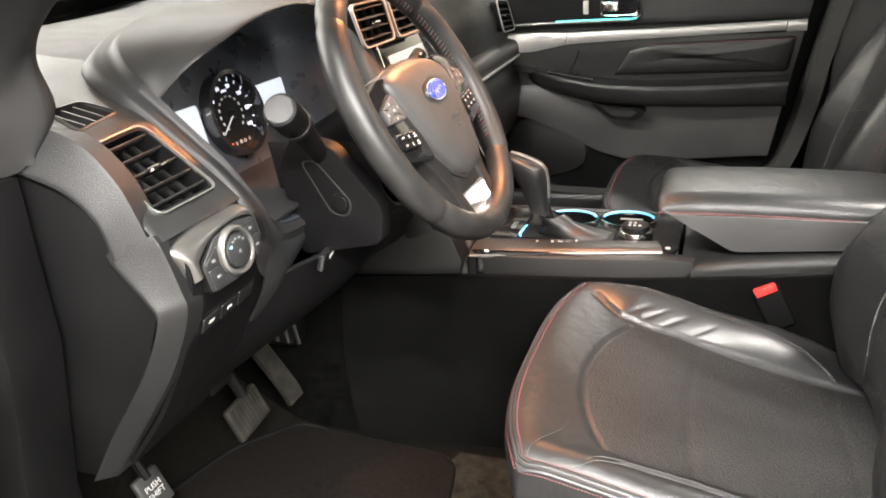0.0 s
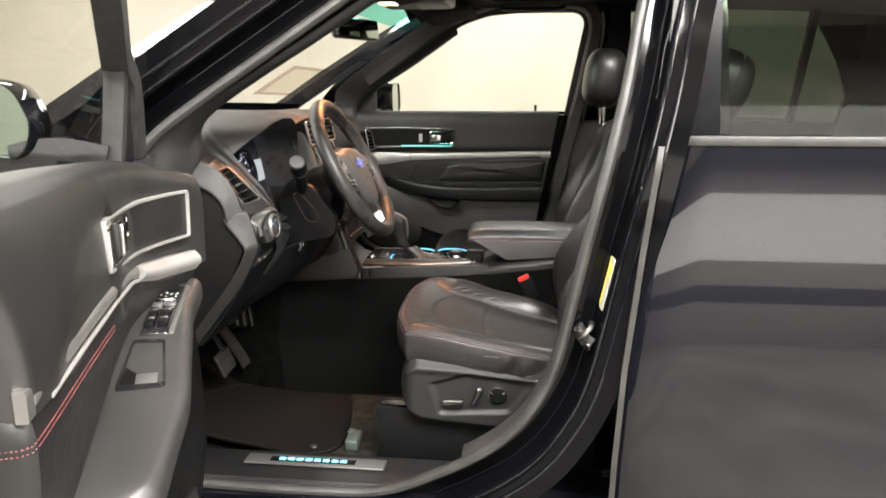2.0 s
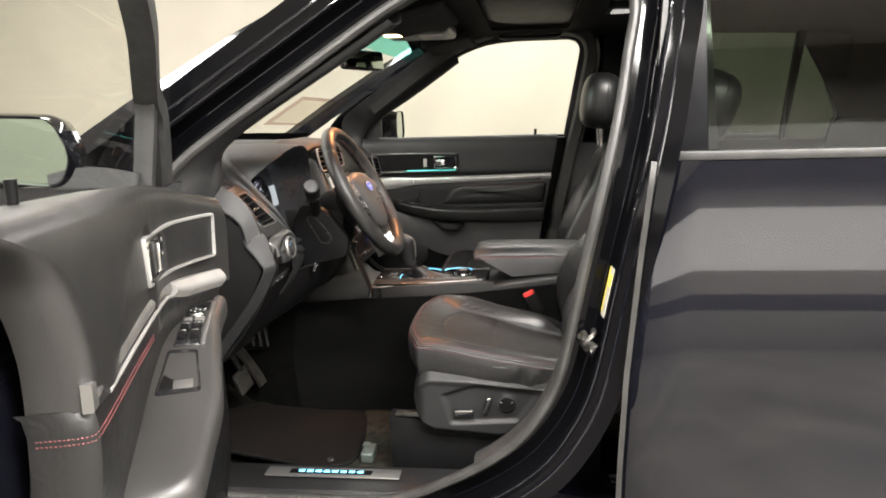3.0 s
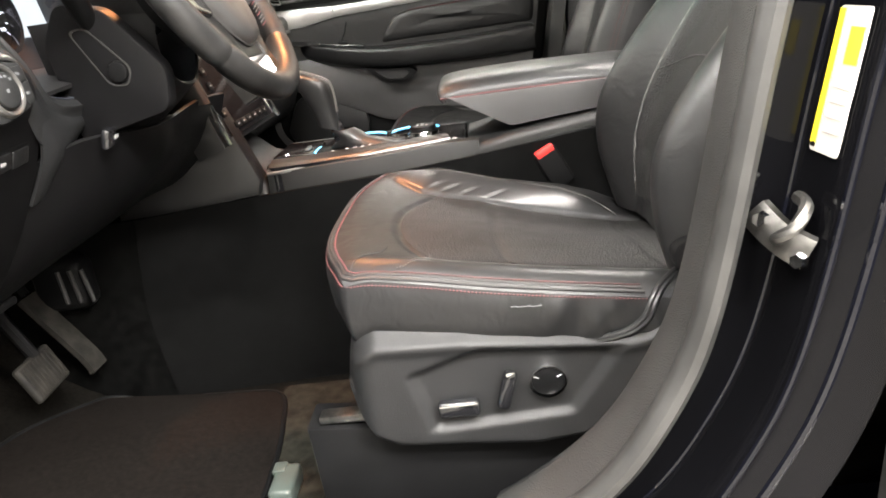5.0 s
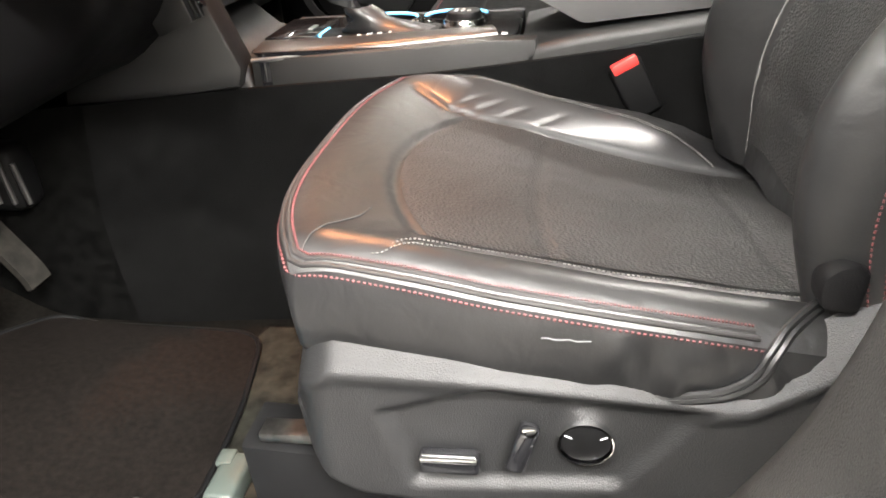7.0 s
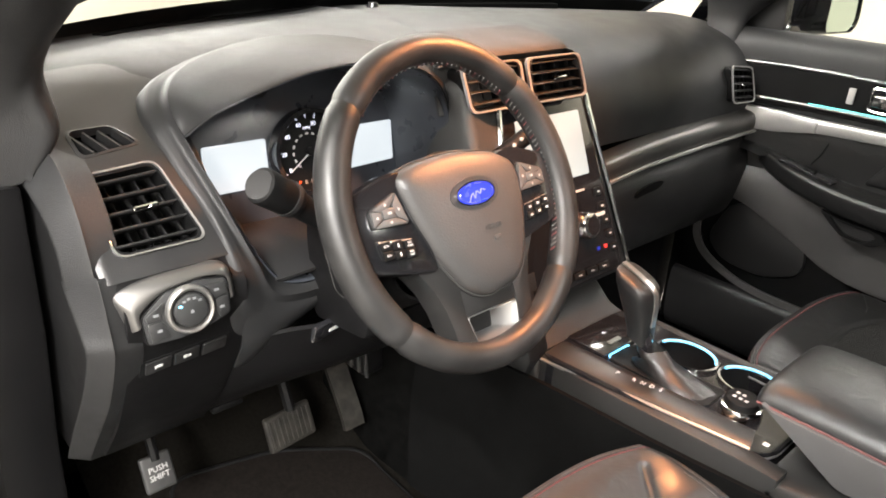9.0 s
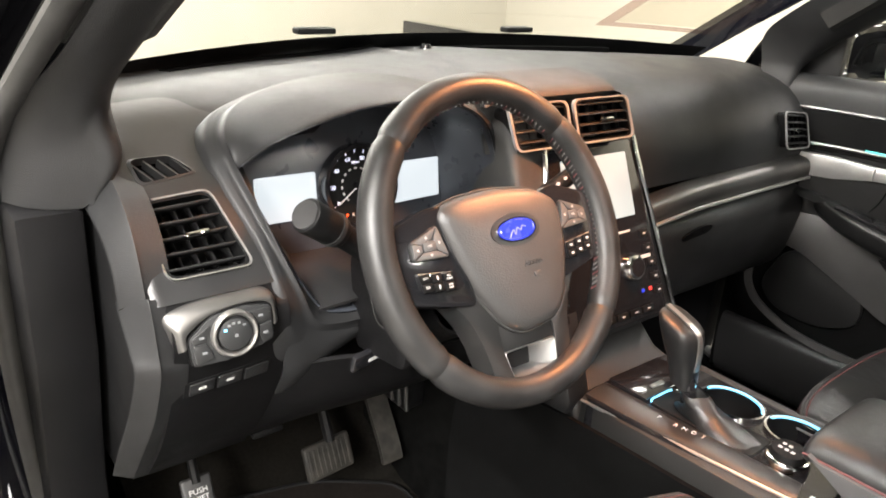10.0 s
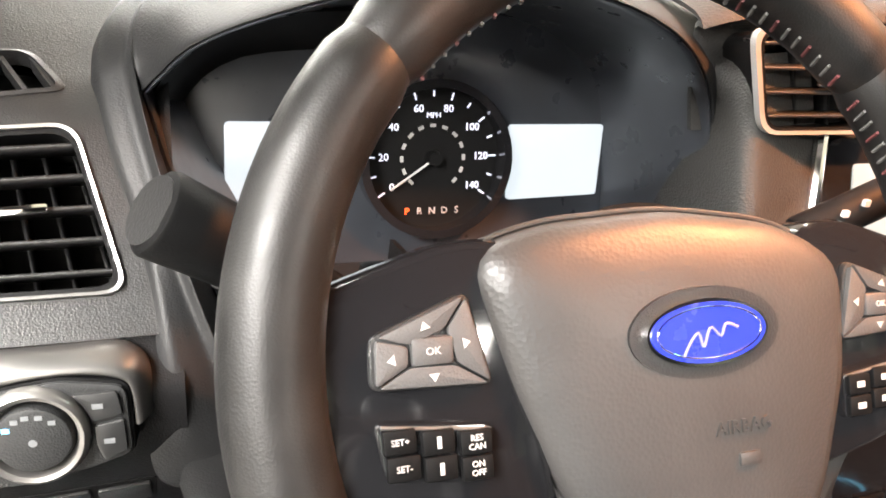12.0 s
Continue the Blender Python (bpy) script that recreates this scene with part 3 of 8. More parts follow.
part("bonnet", sheet(net, 24, 20, 0.012), PAINT, car, "gloss black bonnet")
part("nose", prism([(-1.95, 0.35), (-1.98, 0.7), (-1.93, 0.95), (-1.82, 1.0), (-1.78, 0.35)], "y", 0.1, 1.9, 0.03, 3), PAINT, car, "gloss black front end")

# windscreen with its tinted upper band
def screen_pt(s, y):
    e = abs(y - 1.0) / 0.72
    b = Vector((-0.72 + 0.2 * e * e, y, 1.262 - 0.02 * e * e))
    t = Vector((-0.03 + 0.07 * e * e, 1.0 + (y - 1.0) * 0.93, 1.612 - 0.025 * e * e))
    p = b.lerp(t, s)
    return p + Vector((0, 0, 0.02)) * math.sin(math.pi * s)


ws = thing("windscreen", (-0.72, 1.0, 1.26), "clear windscreen with a teal shaded upper band", "windscreen", kind="structure")
for a, b, m, nm in ((0.0, 0.86, GLASS, "pane"), (0.86, 1.0, TINT, "shade_band")):
    bm = bmesh.new()
    gridmesh(bm, [[screen_pt(a + (b - a) * i / 8, 0.28 + 1.44 * j / 20) for j in range(21)] for i in range(9)])
    part(nm, bm, m, ws).visible_shadow = False
bm = bmesh.new()
gridmesh(bm, [[screen_pt(s, 0.28 + 1.44 * j / 20) + Vector((0, 0, 0.003)) for j in range(21)] for s in (-0.03, 0.02, 0.058)])
part("ceramic_edge", bm, DARK, ws, "black printed edge of the glass")

sticker = thing("windscreen_sheet", tuple(screen_pt(0.14, 1.55)), "faded paper sheet with a pink border on the windscreen", "notice")
def on_glass(u, v, lift):
    return screen_pt(0.13 + 0.26 * v, 1.40 + 0.30 * u) + Vector((-0.002, 0, lift))
for u0, u1, v0, v1 in ((0, 1, 0, 0.1), (0, 1, 0.9, 1), (0, 0.12, 0.1, 0.9), (0.88, 1, 0.1, 0.9)):
    bm = bmesh.new()
    gridmesh(bm, [[on_glass(u0 + (u1 - u0) * i / 6, v0 + (v1 - v0) * j / 6, 0.004) for i in range(7)] for j in range(7)])
    part("border", bm, PINK, sticker, "faded pink border strip")
bm = bmesh.new()
gridmesh(bm, [[on_glass(0.12 + 0.76 * i / 6, 0.1 + 0.8 * j / 6, 0.006) for i in range(7)] for j in range(7)])
part("sheet", bm, FADED, sticker, "sun-faded see-through sheet")

for y0, y1 in ((0.56, 0.95), (1.05, 1.5)):
    wip = thing("wiper", (-0.7, y0, 1.27), "black wiper resting at the foot of the windscreen", "wiper", "wipers")
    path = [screen_pt(0.02, y0 + (y1 - y0) * i / 8) + Vector((-0.04, 0, 0.002)) for i in range(9)]
    part("blade", sweep(path, 0.005), DARK, wip)
    part("arm_joint", box(tuple(screen_pt(0.03, (y0 + y1) / 2) + Vector((-0.03, 0, 0.02))), (0.03, 0.08, 0.012), 0.004), DARK, wip)

# ---------------------------------------------------------------- carpet, mat, sill plate
carpet = thing("floor_carpet", (0, 1.0, 0.4), "black fitted floor carpet with fluff and dust", "carpet", kind="structure")
net = [[(-0.76, y, 0.86), (-0.64, y, 0.60), (-0.5, y, 0.47), (-0.36, y, 0.405), (0.0, y, 0.395), (0.5, y, 0.395), (1.3, y, 0.395)] for y in (0.3, 0.6, 0.86)]
part("footwell", sheet(net, 9, 24, 0.01), FOOTC, carpet)
net = [[(-0.76, y, 0.86), (-0.64, y, 0.60), (-0.5, y, 0.47), (-0.36, y, 0.405), (0.0, y, 0.395), (0.5, y, 0.395), (1.3, y, 0.395)] for y in (1.14, 1.4, 1.7)]
part("passenger_footwell", sheet(net, 9, 24, 0.01), FOOTC, carpet)
out = rounded([(-0.5, 0.41), (-0.47, 0.62), (-0.4, 0.79), (-0.075, 0.775), (-0.04, 0.6), (-0.03, 0.44), (-0.1, 0.4)], 0.05)
bm = prism(out, "z", 0.402, 0.414, 0.004)
for v in bm.verts:
    if v.co.x < -0.36:
        v.co.z += (-0.36 - v.co.x) * 0.55
mat_ob = thing("floor_mat", (-0.25, 0.6, 0.402), "dark carpet floor mat with a bound edge and two fixing studs", "floor mat")
part("rug", bm, MATRUG, mat_ob)
edge = [Vector((p.x, p.y, 0.412 + max(0, -0.36 - p.x) * 0.55)) for p in out]
part("binding", sweep(edge, 0.004, closed=True), DARK, mat_ob, "black stitched edge binding")
for p in ((-0.236, 0.622), (-0.1, 0.44), (-0.11, 0.72)):
    part("stud", rod((*p, 0.412), (*p, 0.418), 0.011, 0.008, 14), GREYPRINT if p[0] < -0.2 else RUBBER, mat_ob)

net = [[(x, 0.4 + 0.0 * x, 0.4065), (x + 0.01, 0.5, 0.4068), (x, 0.62, 0.4068), (x - 0.015, 0.74, 0.4068), (x, 0.8, 0.4065)] for x in (-0.075, 0.0, 0.09, 0.16)]
part("dusty_strip", sheet(net, 8, 16, 0.002), DUST, carpet, "dusty grey-green carpet beside the mat")
for p, q in (((-0.3, 0.56), (-0.288, 0.562)), ((-0.17, 0.7), (-0.163, 0.708)), ((-0.13, 0.5), (-0.12, 0.494))):
    part("fluff", rod((*p, 0.4155), (*q, 0.4155), 0.0011, None, 5), GREYPRINT, mat_ob, "pale speck of fluff")
clip = thing("wire_clip", (0.0, 0.49, 0.4), "pale grey-green plastic wire clip under the seat", "clip")
part("body", box((0.0, 0.475, 0.42), (0.035, 0.07, 0.03), 0.006, seg=3), CLIPM, clip)
part("tab", box((-0.012, 0.5, 0.432), (0.02, 0.024, 0.01), 0.003), CLIPM, clip)

plate_ob = thing("sill_plate", (-0.05, 0.29, 0.453), "brushed metal sill plate with a lit blue name strip", "sill plate")
part("plate", box((-0.05, 0.29, 0.4555), (0.345, 0.046, 0.006), 0.003), SATIN, plate_ob)
part("dark_field", box((-0.055, 0.288, 0.459), (0.21, 0.021, 0.002), 0.0005), DARK, plate_ob)
for k in range(8):
    part("lit_letter_bar", box((-0.055 + (k - 3.5) * 0.0215, 0.288, 0.4604), (0.016, 0.012, 0.0012), 0.0004), GLOWICE, plate_ob)

# ---------------------------------------------------------------- dashboard
dash = thing("dashboard", (-0.4, 1.0, 0.8), "charcoal grained dashboard with silver trim and air vents", "dashboard")
left = []
for y, c, r in ((0.262, 0.0, 0.0), (0.36, 0.03, 0.0), (0.42, 0.05, 0.0), (0.62, 0.1, 0.0), (0.8, 0.13, 0.004), (0.88, 0.142, 0.012)):
    w = min(0.4, max(0.0, (y - 0.4) / 0.2))
    left.append([(-0.6 - c, y, 1.245 + r), (-0.5 - c * 0.8, y, 1.252 + r + 0.006 * w), (-0.44 - c * 0.3, y, 1.247 + r + 0.013 * w), (-0.39, y, 1.232 + r + 0.022 * w), (-0.35, y, 1.212 + r + 0.034 * w), (-0.34, y, 1.2 + r + 0.04 * w)])
part("top_pad", sheet(left, 30, 24, 0.008), SOFT, dash, "soft charcoal dashboard pad")
right = []
for y, c, r in ((0.86, 0.14, -0.012), (0.92, 0.145, 0.004), (1.0, 0.15, 0.009), (1.2, 0.14, 0.0), (1.45, 0.09, -0.006), (1.62, 0.03, -0.01), (1.745, 0.0, -0.015)):
    right.append([(-0.6 - c, y, 1.245 + r), (-0.5 - c * 0.8, y, 1.258 + r), (-0.42 - c * 0.3, y, 1.26 + r), (-0.34, y, 1.25 + r), (-0.27, y, 1.222 + r), (-0.225, y, 1.175 + r), (-0.205, y, 1.12), (-0.21, y, 1.06)])
part("passenger_pad", sheet(right, 30, 36, 0.008), SOFT, dash, "soft charcoal dashboard pad")

# demister slots and light sensor on the top
for y0, y1 in ((0.42, 0.885), (0.99, 1.45)):
    if y0 < 0.9:
        pts = [Vector((-0.703 + 0.65 * (0.9 - y) ** 2, y, 1.2495 + 0.006 * max(0.0, (y - 0.74) / 0.1))) for y in np.linspace(y0, y1, 14)]
    else:
        pts = [Vector((-0.5 - 0.16 * (1 - ((y - 1.0) / 0.62) ** 2), y, 1.2585)) for y in np.linspace(y0, y1, 12)]
    # solid strip, not a recess: its near-black colour paints the slot's shade
    part("demister_slot", sweep(pts, [(-0.011, -0.012), (-0.011, 0.0045), (0.011, 0.0045), (0.011, -0.012)]), SLOTM, dash, "raised strip painted with the dark of a demister slot")
part("light_sensor", rod((-0.62, 0.955, 1.262), (-0.62, 0.955, 1.275), 0.013, 0.009, 18), GLOSS, dash, "small dark sunlight sensor")

# left end pod: vent, light switch, end cap
def pod_strip(name, pts, y0, y1, n=4):
    net = [[(x, y0 + (y1 - y0) * k / n, z) for x, z in pts] for k in range(n + 1)]
    # the pod's foot takes the darker plastic as painted shade
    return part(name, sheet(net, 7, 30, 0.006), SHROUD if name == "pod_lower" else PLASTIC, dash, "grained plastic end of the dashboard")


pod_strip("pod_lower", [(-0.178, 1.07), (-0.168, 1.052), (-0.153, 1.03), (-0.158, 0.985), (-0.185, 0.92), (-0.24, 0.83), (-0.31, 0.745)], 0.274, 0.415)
DEM = rounded([Vector(p) for p in ((-0.303, 0.285, 0), (-0.304, 0.335, 0), (-0.275, 0.357, 0), (-0.267, 0.287, 0))], 0.009, 4)
VENT = rounded([Vector(p) for p in ((-0.251, 0.281, 0), (-0.254, 0.36, 0), (-0.186, 0.386, 0), (-0.186, 0.286, 0))], 0.012, 4)


def within_ring(x, y, ring):
    """Whether a place seen from above lies inside an outline."""
    odd = False
    for p, q in zip(ring, ring[1:] + ring[:1]):
        if (p.y > y) != (q.y > y) and x < p.x + (q.x - p.x) * (y - p.y) / (q.y - p.y):
            odd = not odd
    return odd


# one smooth face from the dashboard's top down past the demister and the vent, with both openings cut through
prof = cr([(-0.46, 0, 1.246), (-0.42, 0, 1.241), (-0.375, 0, 1.228), (-0.335, 0, 1.209), (-0.3, 0, 1.19), (-0.272, 0, 1.174), (-0.252, 0, 1.1575), (-0.22, 0, 1.121), (-0.186, 0, 1.081), (-0.17, 0, 1.062)], 110)
bm = bmesh.new()
gridmesh(bm, [[Vector((p.x - 0.004 * max(0.0, (0.272 - y) / 0.01) ** 2, y, p.z)) for p in prof] for y in np.linspace(0.262, 0.415, 62)])
gone = [f for f in bm.faces if within_ring(f.calc_center_median().x, f.calc_center_median().y, VENT) or within_ring(f.calc_center_median().x, f.calc_center_median().y, DEM)]
bmesh.ops.delete(bm, geom=gone, context="FACES")
bmesh.ops.recalc_face_normals(bm, faces=bm.faces)
part("pod_face", bm, PLASTIC, dash, "grained plastic end of the dashboard")
cap = [(-0.62, 1.2), (-0.36, 1.19), (-0.3, 1.145), (-0.25, 1.118), (-0.221, 1.09), (-0.213, 1.06), (-0.215, 1.042), (-0.19, 1.01), (-0.18, 0.985), (-0.213, 0.915), (-0.29, 0.81), (-0.34, 0.745), (-0.62, 0.74)]
part("end_cap", prism(cap, "y", 0.243, 0.262, 0.003), DARK, dash, "dark removable end cap")


def end_rim(inner, outer, n):
    """A raised band between the end cap and the vent pod."""
    net = []
    for y, f, d in ((0.25, 0.0, -0.004), (0.2375, 0.0, 0.0), (0.2355, 0.05, 0.0015), (0.239, 0.2, 0.003), (0.256, 0.9, 0.003), (0.2585, 0.97, 0.002), (0.262, 1.0, 0.0), (0.29, 1.0, -0.004)):
        net.append([(a[0] + (c[0] - a[0]) * f + d, y, a[1] + (c[1] - a[1]) * f + d) for a, c in zip(inner, outer)])
    bm = bmesh.new()
    vs = surf(bm, net, 40, n)
    bm.faces.new([r[0] for r in vs])
    bm.faces.new([r[-1] for r in vs][::-1])
    bmesh.ops.recalc_face_normals(bm, faces=bm.faces)
    part("end_rim", bm, SHIELDM, dash, "raised grained rim of the end cap", 30)


end_rim([(-0.42, 1.16), (-0.36, 1.152), (-0.307, 1.139), (-0.254, 1.12), (-0.221, 1.089), (-0.212, 1.048)], [(-0.39, 1.212), (-0.34, 1.203), (-0.288, 1.184), (-0.239, 1.163), (-0.204, 1.123), (-0.183, 1.066)], 40)
end_rim([(-0.22, 1.056), (-0.212, 1.04), (-0.184, 1.005), (-0.176, 0.98), (-0.21, 0.919), (-0.25, 0.865), (-0.291, 0.813), (-0.34, 0.742)], [(-0.176, 1.07), (-0.168, 1.056), (-0.156, 1.01), (-0.155, 0.98), (-0.192, 0.908), (-0.238, 0.846), (-0.284, 0.788), (-0.325, 0.735)], 50)


def pod(s, y, lift=0.0):
    """A place on the pod's vent face: s from its top (0) to its foot (1)."""
    a, b = Vector((-0.251, 0, 1.157)), Vector((-0.186, 0, 1.081))
    d = (b - a).normalized()
    n = Vector((-d.z, 0, d.x))
    p = a.lerp(b, s) + n * lift
    p.y = y
    return p


def vent(name, corner, inward, slats, parent, vanes=5, knob=0.55, bezel=0.962, finish=None):
    """An air vent: corners top left, top right, bottom right, bottom left; inward points into it."""
    tl, tr, br, bl = (Vector(c) for c in corner)
    d = Vector(inward)
    cen = (tl + tr + br + bl) / 4
    ring = rounded([tl, tr, br, bl], 0.014)
    inner = [cen + (p - cen) * bezel for p in ring]
    v = part(name, frame_ring([p - d * 0.06 for p in ring], [p - d * 0.05 for p in inner], d * 0.16), finish or SATIN, parent, "satin silver vent frame")
    part("well", frame_ring(inner, [p * 1.0 for p in [cen + (q - cen) * (bezel - 0.062) for q in ring]], d), DARK, v)
    part("back", plate([p + d for p in inner], d * 0.05), DARK, v)
    for k in range(slats):
        f = (k + 0.7) / (slats + 0.4)
        a, b = tl.lerp(bl, f), tr.lerp(br, f)
        a, b = a.lerp(b, 0.035), b.lerp(a, 0.035)
        up = (tl - bl).normalized()
        w = d * 0.42
        bm = bmesh.new()
        gridmesh(bm, [[a + d * 0.02, a + d * 0.02 + up * 0.0022, a + w + up * 0.0042, a + w + up * 0.002], [b + d * 0.02, b + d * 0.02 + up * 0.0022, b + w + up * 0.0042, b + w + up * 0.002]], close_v=True)
        part("slat", bm, PLASTIC, v)
    for k in range(vanes):
        f = (k + 0.6) / vanes
        a, b = tl.lerp(tr, f), bl.lerp(br, f)
        a, b = a.lerp(b, 0.05), b.lerp(a, 0.05)
        s = (tr - tl).normalized() * 0.0012
        bm = bmesh.new()
        gridmesh(bm, [[a + d * 0.5 - s, a + d * 0.5 + s, a + d * 0.95 + s, a + d * 0.95 - s], [b + d * 0.5 - s, b + d * 0.5 + s, b + d * 0.95 + s, b + d * 0.95 - s]], close_v=True)
        part("vane", bm, DARK, v)
    m = tl.lerp(bl, 0.5).lerp(tr.lerp(br, 0.5), knob)
    r = (tr - tl).normalized()
    part("slider", merge(box((0, 0, 0), (0.03, 0.006, 0.006), 0.0025), bmesh.new()), CHROME, v, "chrome vent slider").matrix_basis = facing(m - d * 0.03, r, tl - bl)
    return v


n_in = Vector((-0.76, 0, -0.65)) * 0.05
vent("air_vent", [pod(0.0, 0.279), pod(-0.05, 0.362), pod(1.0, 0.388), pod(1.0, 0.284)], n_in, 5, dash)
# side window demister
dz = lambda x: float(np.interp(x, (-0.31, -0.3, -0.272, -0.262), (1.196, 1.19, 1.174, 1.166)))
dem_n = Vector((0.5, 0, 0.86))
ring = [Vector((p.x, p.y, dz(p.x))) + dem_n * 0.002 for p in DEM]
cen = sum(ring, Vector()) / len(ring)
dem = part("side_demister", frame_ring([cen + (p - cen) * 1.06 - dem_n * 0.001 for p in ring], [cen + (p - cen) * 0.93 for p in ring], dem_n * -0.012), PLASTIC, dash, "small slatted side window demister")
part("well", plate([cen + (p - cen) * 1.02 - dem_n * 0.022 for p in ring], dem_n * -0.003), DARK, dem)
for k in range(4):
    y = 0.2935 + k * 0.0165
    a, b = Vector((-0.3, y - 0.007, dz(-0.3))), Vector((-0.272, y + 0.01, dz(-0.272)))
    part("slat", sweep([a - dem_n * 0.003, b - dem_n * 0.003], [(-0.0013, -0.009), (-0.0013, 0.003), (0.0013, 0.003), (0.0013, -0.009)], up=tuple(dem_n)), PLASTIC, dem)

# switches beside the column


def loc(bm, m):
    bmesh.ops.transform(bm, matrix=m, verts=bm.verts)
    return bm


def flat(pts, m, d0, d1, r=0.0, bev=0.0008):
    """A flat outline in the plane of m, standing from d0 to d1 above it."""
    ring = [Vector((p[0], p[1], d0)) for p in pts]
    ring = rounded(ring, r) if r else ring
    return loc(plate(ring, (0, 0, d1 - d0), bev=bev), m)


# headlamp switch in its satin silver surround
SW = facing((-0.1455, 0.337, 1.022), (0.06, 1, 0.0), (-0.12, 0, 1))
band = []
for a, b in (((-0.049, -0.006, 0), (-0.06, -0.012, -0.009)), ((-0.05, 0.003, 0), (-0.066, 0.01, -0.011)), ((-0.046, 0.012, 0), (-0.068, 0.03, -0.014)), ((-0.021, 0.027, 0), (-0.034, 0.04, -0.013)), ((0.0155, 0.033, 0), (0.015, 0.042, -0.013)),
             ((0.042, 0.03, 0), (0.045, 0.042, -0.013)), ((0.05, 0.022, 0), (0.058, 0.03, -0.013)), ((0.0515, 0.0, 0), (0.0605, 0.003, -0.012))):
    a, b = Vector(a), Vector(b)
    band.append([a + Vector((0, 0, -0.006)), a, a.lerp(b, 0.35) + Vector((0, 0, 0.0045)), a.lerp(b, 0.75) + Vector((0, 0, 0.004)), b, b + Vector((0, 0, -0.008))])
part("switch_surround", loc(sheet(band, 44, 22, 0.002), SW), SATIN_DARK, dash, "satin silver switch surround")
PANEL_RING = [(-0.0485, 0.0035), (-0.0455, -0.0285), (-0.005, -0.0295), (0.024, -0.0235), (0.0495, -0.015), (0.048, 0.0265), (0.0155, 0.0315), (-0.021, 0.0262)]
sw = part("headlamp_switch", flat([(x * 1.035, y * 1.05) for x, y in PANEL_RING], SW, -0.02, 0.0015, 0.006), DARK, dash, "black headlamp switch frame")
part("switch_panel", flat(PANEL_RING, SW, 0.001, 0.004, 0.006), SOFT, sw, "charcoal headlamp switch panel")
circle = lambda r, z: [(0.0026 + r * math.cos(a), 0.002 + r * 1.04 * math.sin(a), z) for a in np.linspace(0, 2 * math.pi, 49)[:-1]]
bm = bmesh.new()
gridmesh(bm, [[Vector(p) for p in circle(r, z)] for r, z in ((0.0272, 0.003), (0.0272, 0.0075), (0.0262, 0.01), (0.0245, 0.0112), (0.0222, 0.0102), (0.0208, 0.0075), (0.0205, 0.004))], close_v=True)
bmesh.ops.recalc_face_normals(bm, faces=bm.faces)
part("ring", loc(bm, SW), SATIN_MID, sw, "dark satin switch ring")
part("knob", loc(rod((0.0026, 0.002, 0.003), (0.0026, 0.002, 0.0115), 0.02, 0.0188, 36, bev=0.0018), SW), SOFT, sw, "charcoal turning knob")
for pts in ([(-0.0458, 0.0045), (-0.0245, 0.0172), (-0.0295, 0.004), (-0.0292, -0.0008), (-0.0446, -0.0012)], [(-0.0448, -0.0038), (-0.0292, -0.0035), (-0.0255, -0.0125), (-0.0225, -0.0222), (-0.0425, -0.0258)],
            [(0.0215, 0.0238), (0.044, 0.0246), (0.0462, 0.0105), (0.031, 0.0075), (0.027, 0.017)], [(0.0315, 0.0048), (0.0465, 0.0078), (0.0472, -0.0115), (0.0352, -0.0175), (0.0318, -0.008)]):
    b = part("button", flat(pts, SW, 0.0035, 0.0062, 0.0022), PANEL_BTN, sw)
    c = [sum(p[i] for p in pts) / 5 for i in (0, 1)]
    part("mark", loc(box((c[0], c[1], 0.0064), (0.0055, 0.003, 0.0004)), SW), DIMPRINT, b)
for a in (100, 122, 148, 74, 46):
    part("mark", loc(box((0.0026 + 0.0142 * math.cos(radians(a)), 0.002 + 0.0142 * math.sin(radians(a)), 0.0117), (0.0036, 0.0026, 0.0004)), SW), DIMPRINT if a != 148 else GLOWICE, sw)
part("mark", loc(rod((0.0026, 0.001, 0.0114), (0.0026, 0.001, 0.0119), 0.0022, None, 12), SW), DIMPRINT, sw)
FU = facing((-0.173, 0.343, 0.952), (0, 1, 0.02), (0.4, 0, 1))
fu = part("switch_strip", flat([(-0.056, -0.015), (0.05, -0.011), (0.052, 0.014), (-0.055, 0.012)], FU, -0.002, 0.004, 0.003), DARK, dash, "row of small black switches")
for k in range(3):
    b = part("switch", flat([(-0.05 + 0.034 * k, -0.011), (-0.02 + 0.034 * k, -0.009), (-0.02 + 0.034 * k, 0.01), (-0.05 + 0.034 * k, 0.009)], FU, 0.003, 0.006, 0.002), PLASTIC, fu)
    if k < 2:
        part("mark", loc(box((-0.035 + 0.034 * k, 0, 0.0064), (0.009, 0.004, 0.0006)), FU), WHITE, b)

# surround of the instruments: a leg beside the end pod that rises into a hood, with a pointed corner between
LIP = [(-0.167, 0.53, 0.994), (-0.168, 0.495, 0.997), (-0.172, 0.468, 1.008), (-0.182, 0.446, 1.042), (-0.208, 0.426, 1.095), (-0.233, 0.411, 1.14), (-0.25, 0.403, 1.168), (-0.256, 0.4, 1.18), (-0.246, 0.41, 1.193),
       (-0.225, 0.43, 1.215), (-0.205, 0.47, 1.236), (-0.196, 0.53, 1.254), (-0.191, 0.6, 1.262), (-0.192, 0.67, 1.256), (-0.2, 0.73, 1.235), (-0.21, 0.768, 1.205), (-0.213, 0.785, 1.17), (-0.205, 0.792, 1.11), (-0.19, 0.795, 1.05), (-0.175, 0.797, 1.0)]
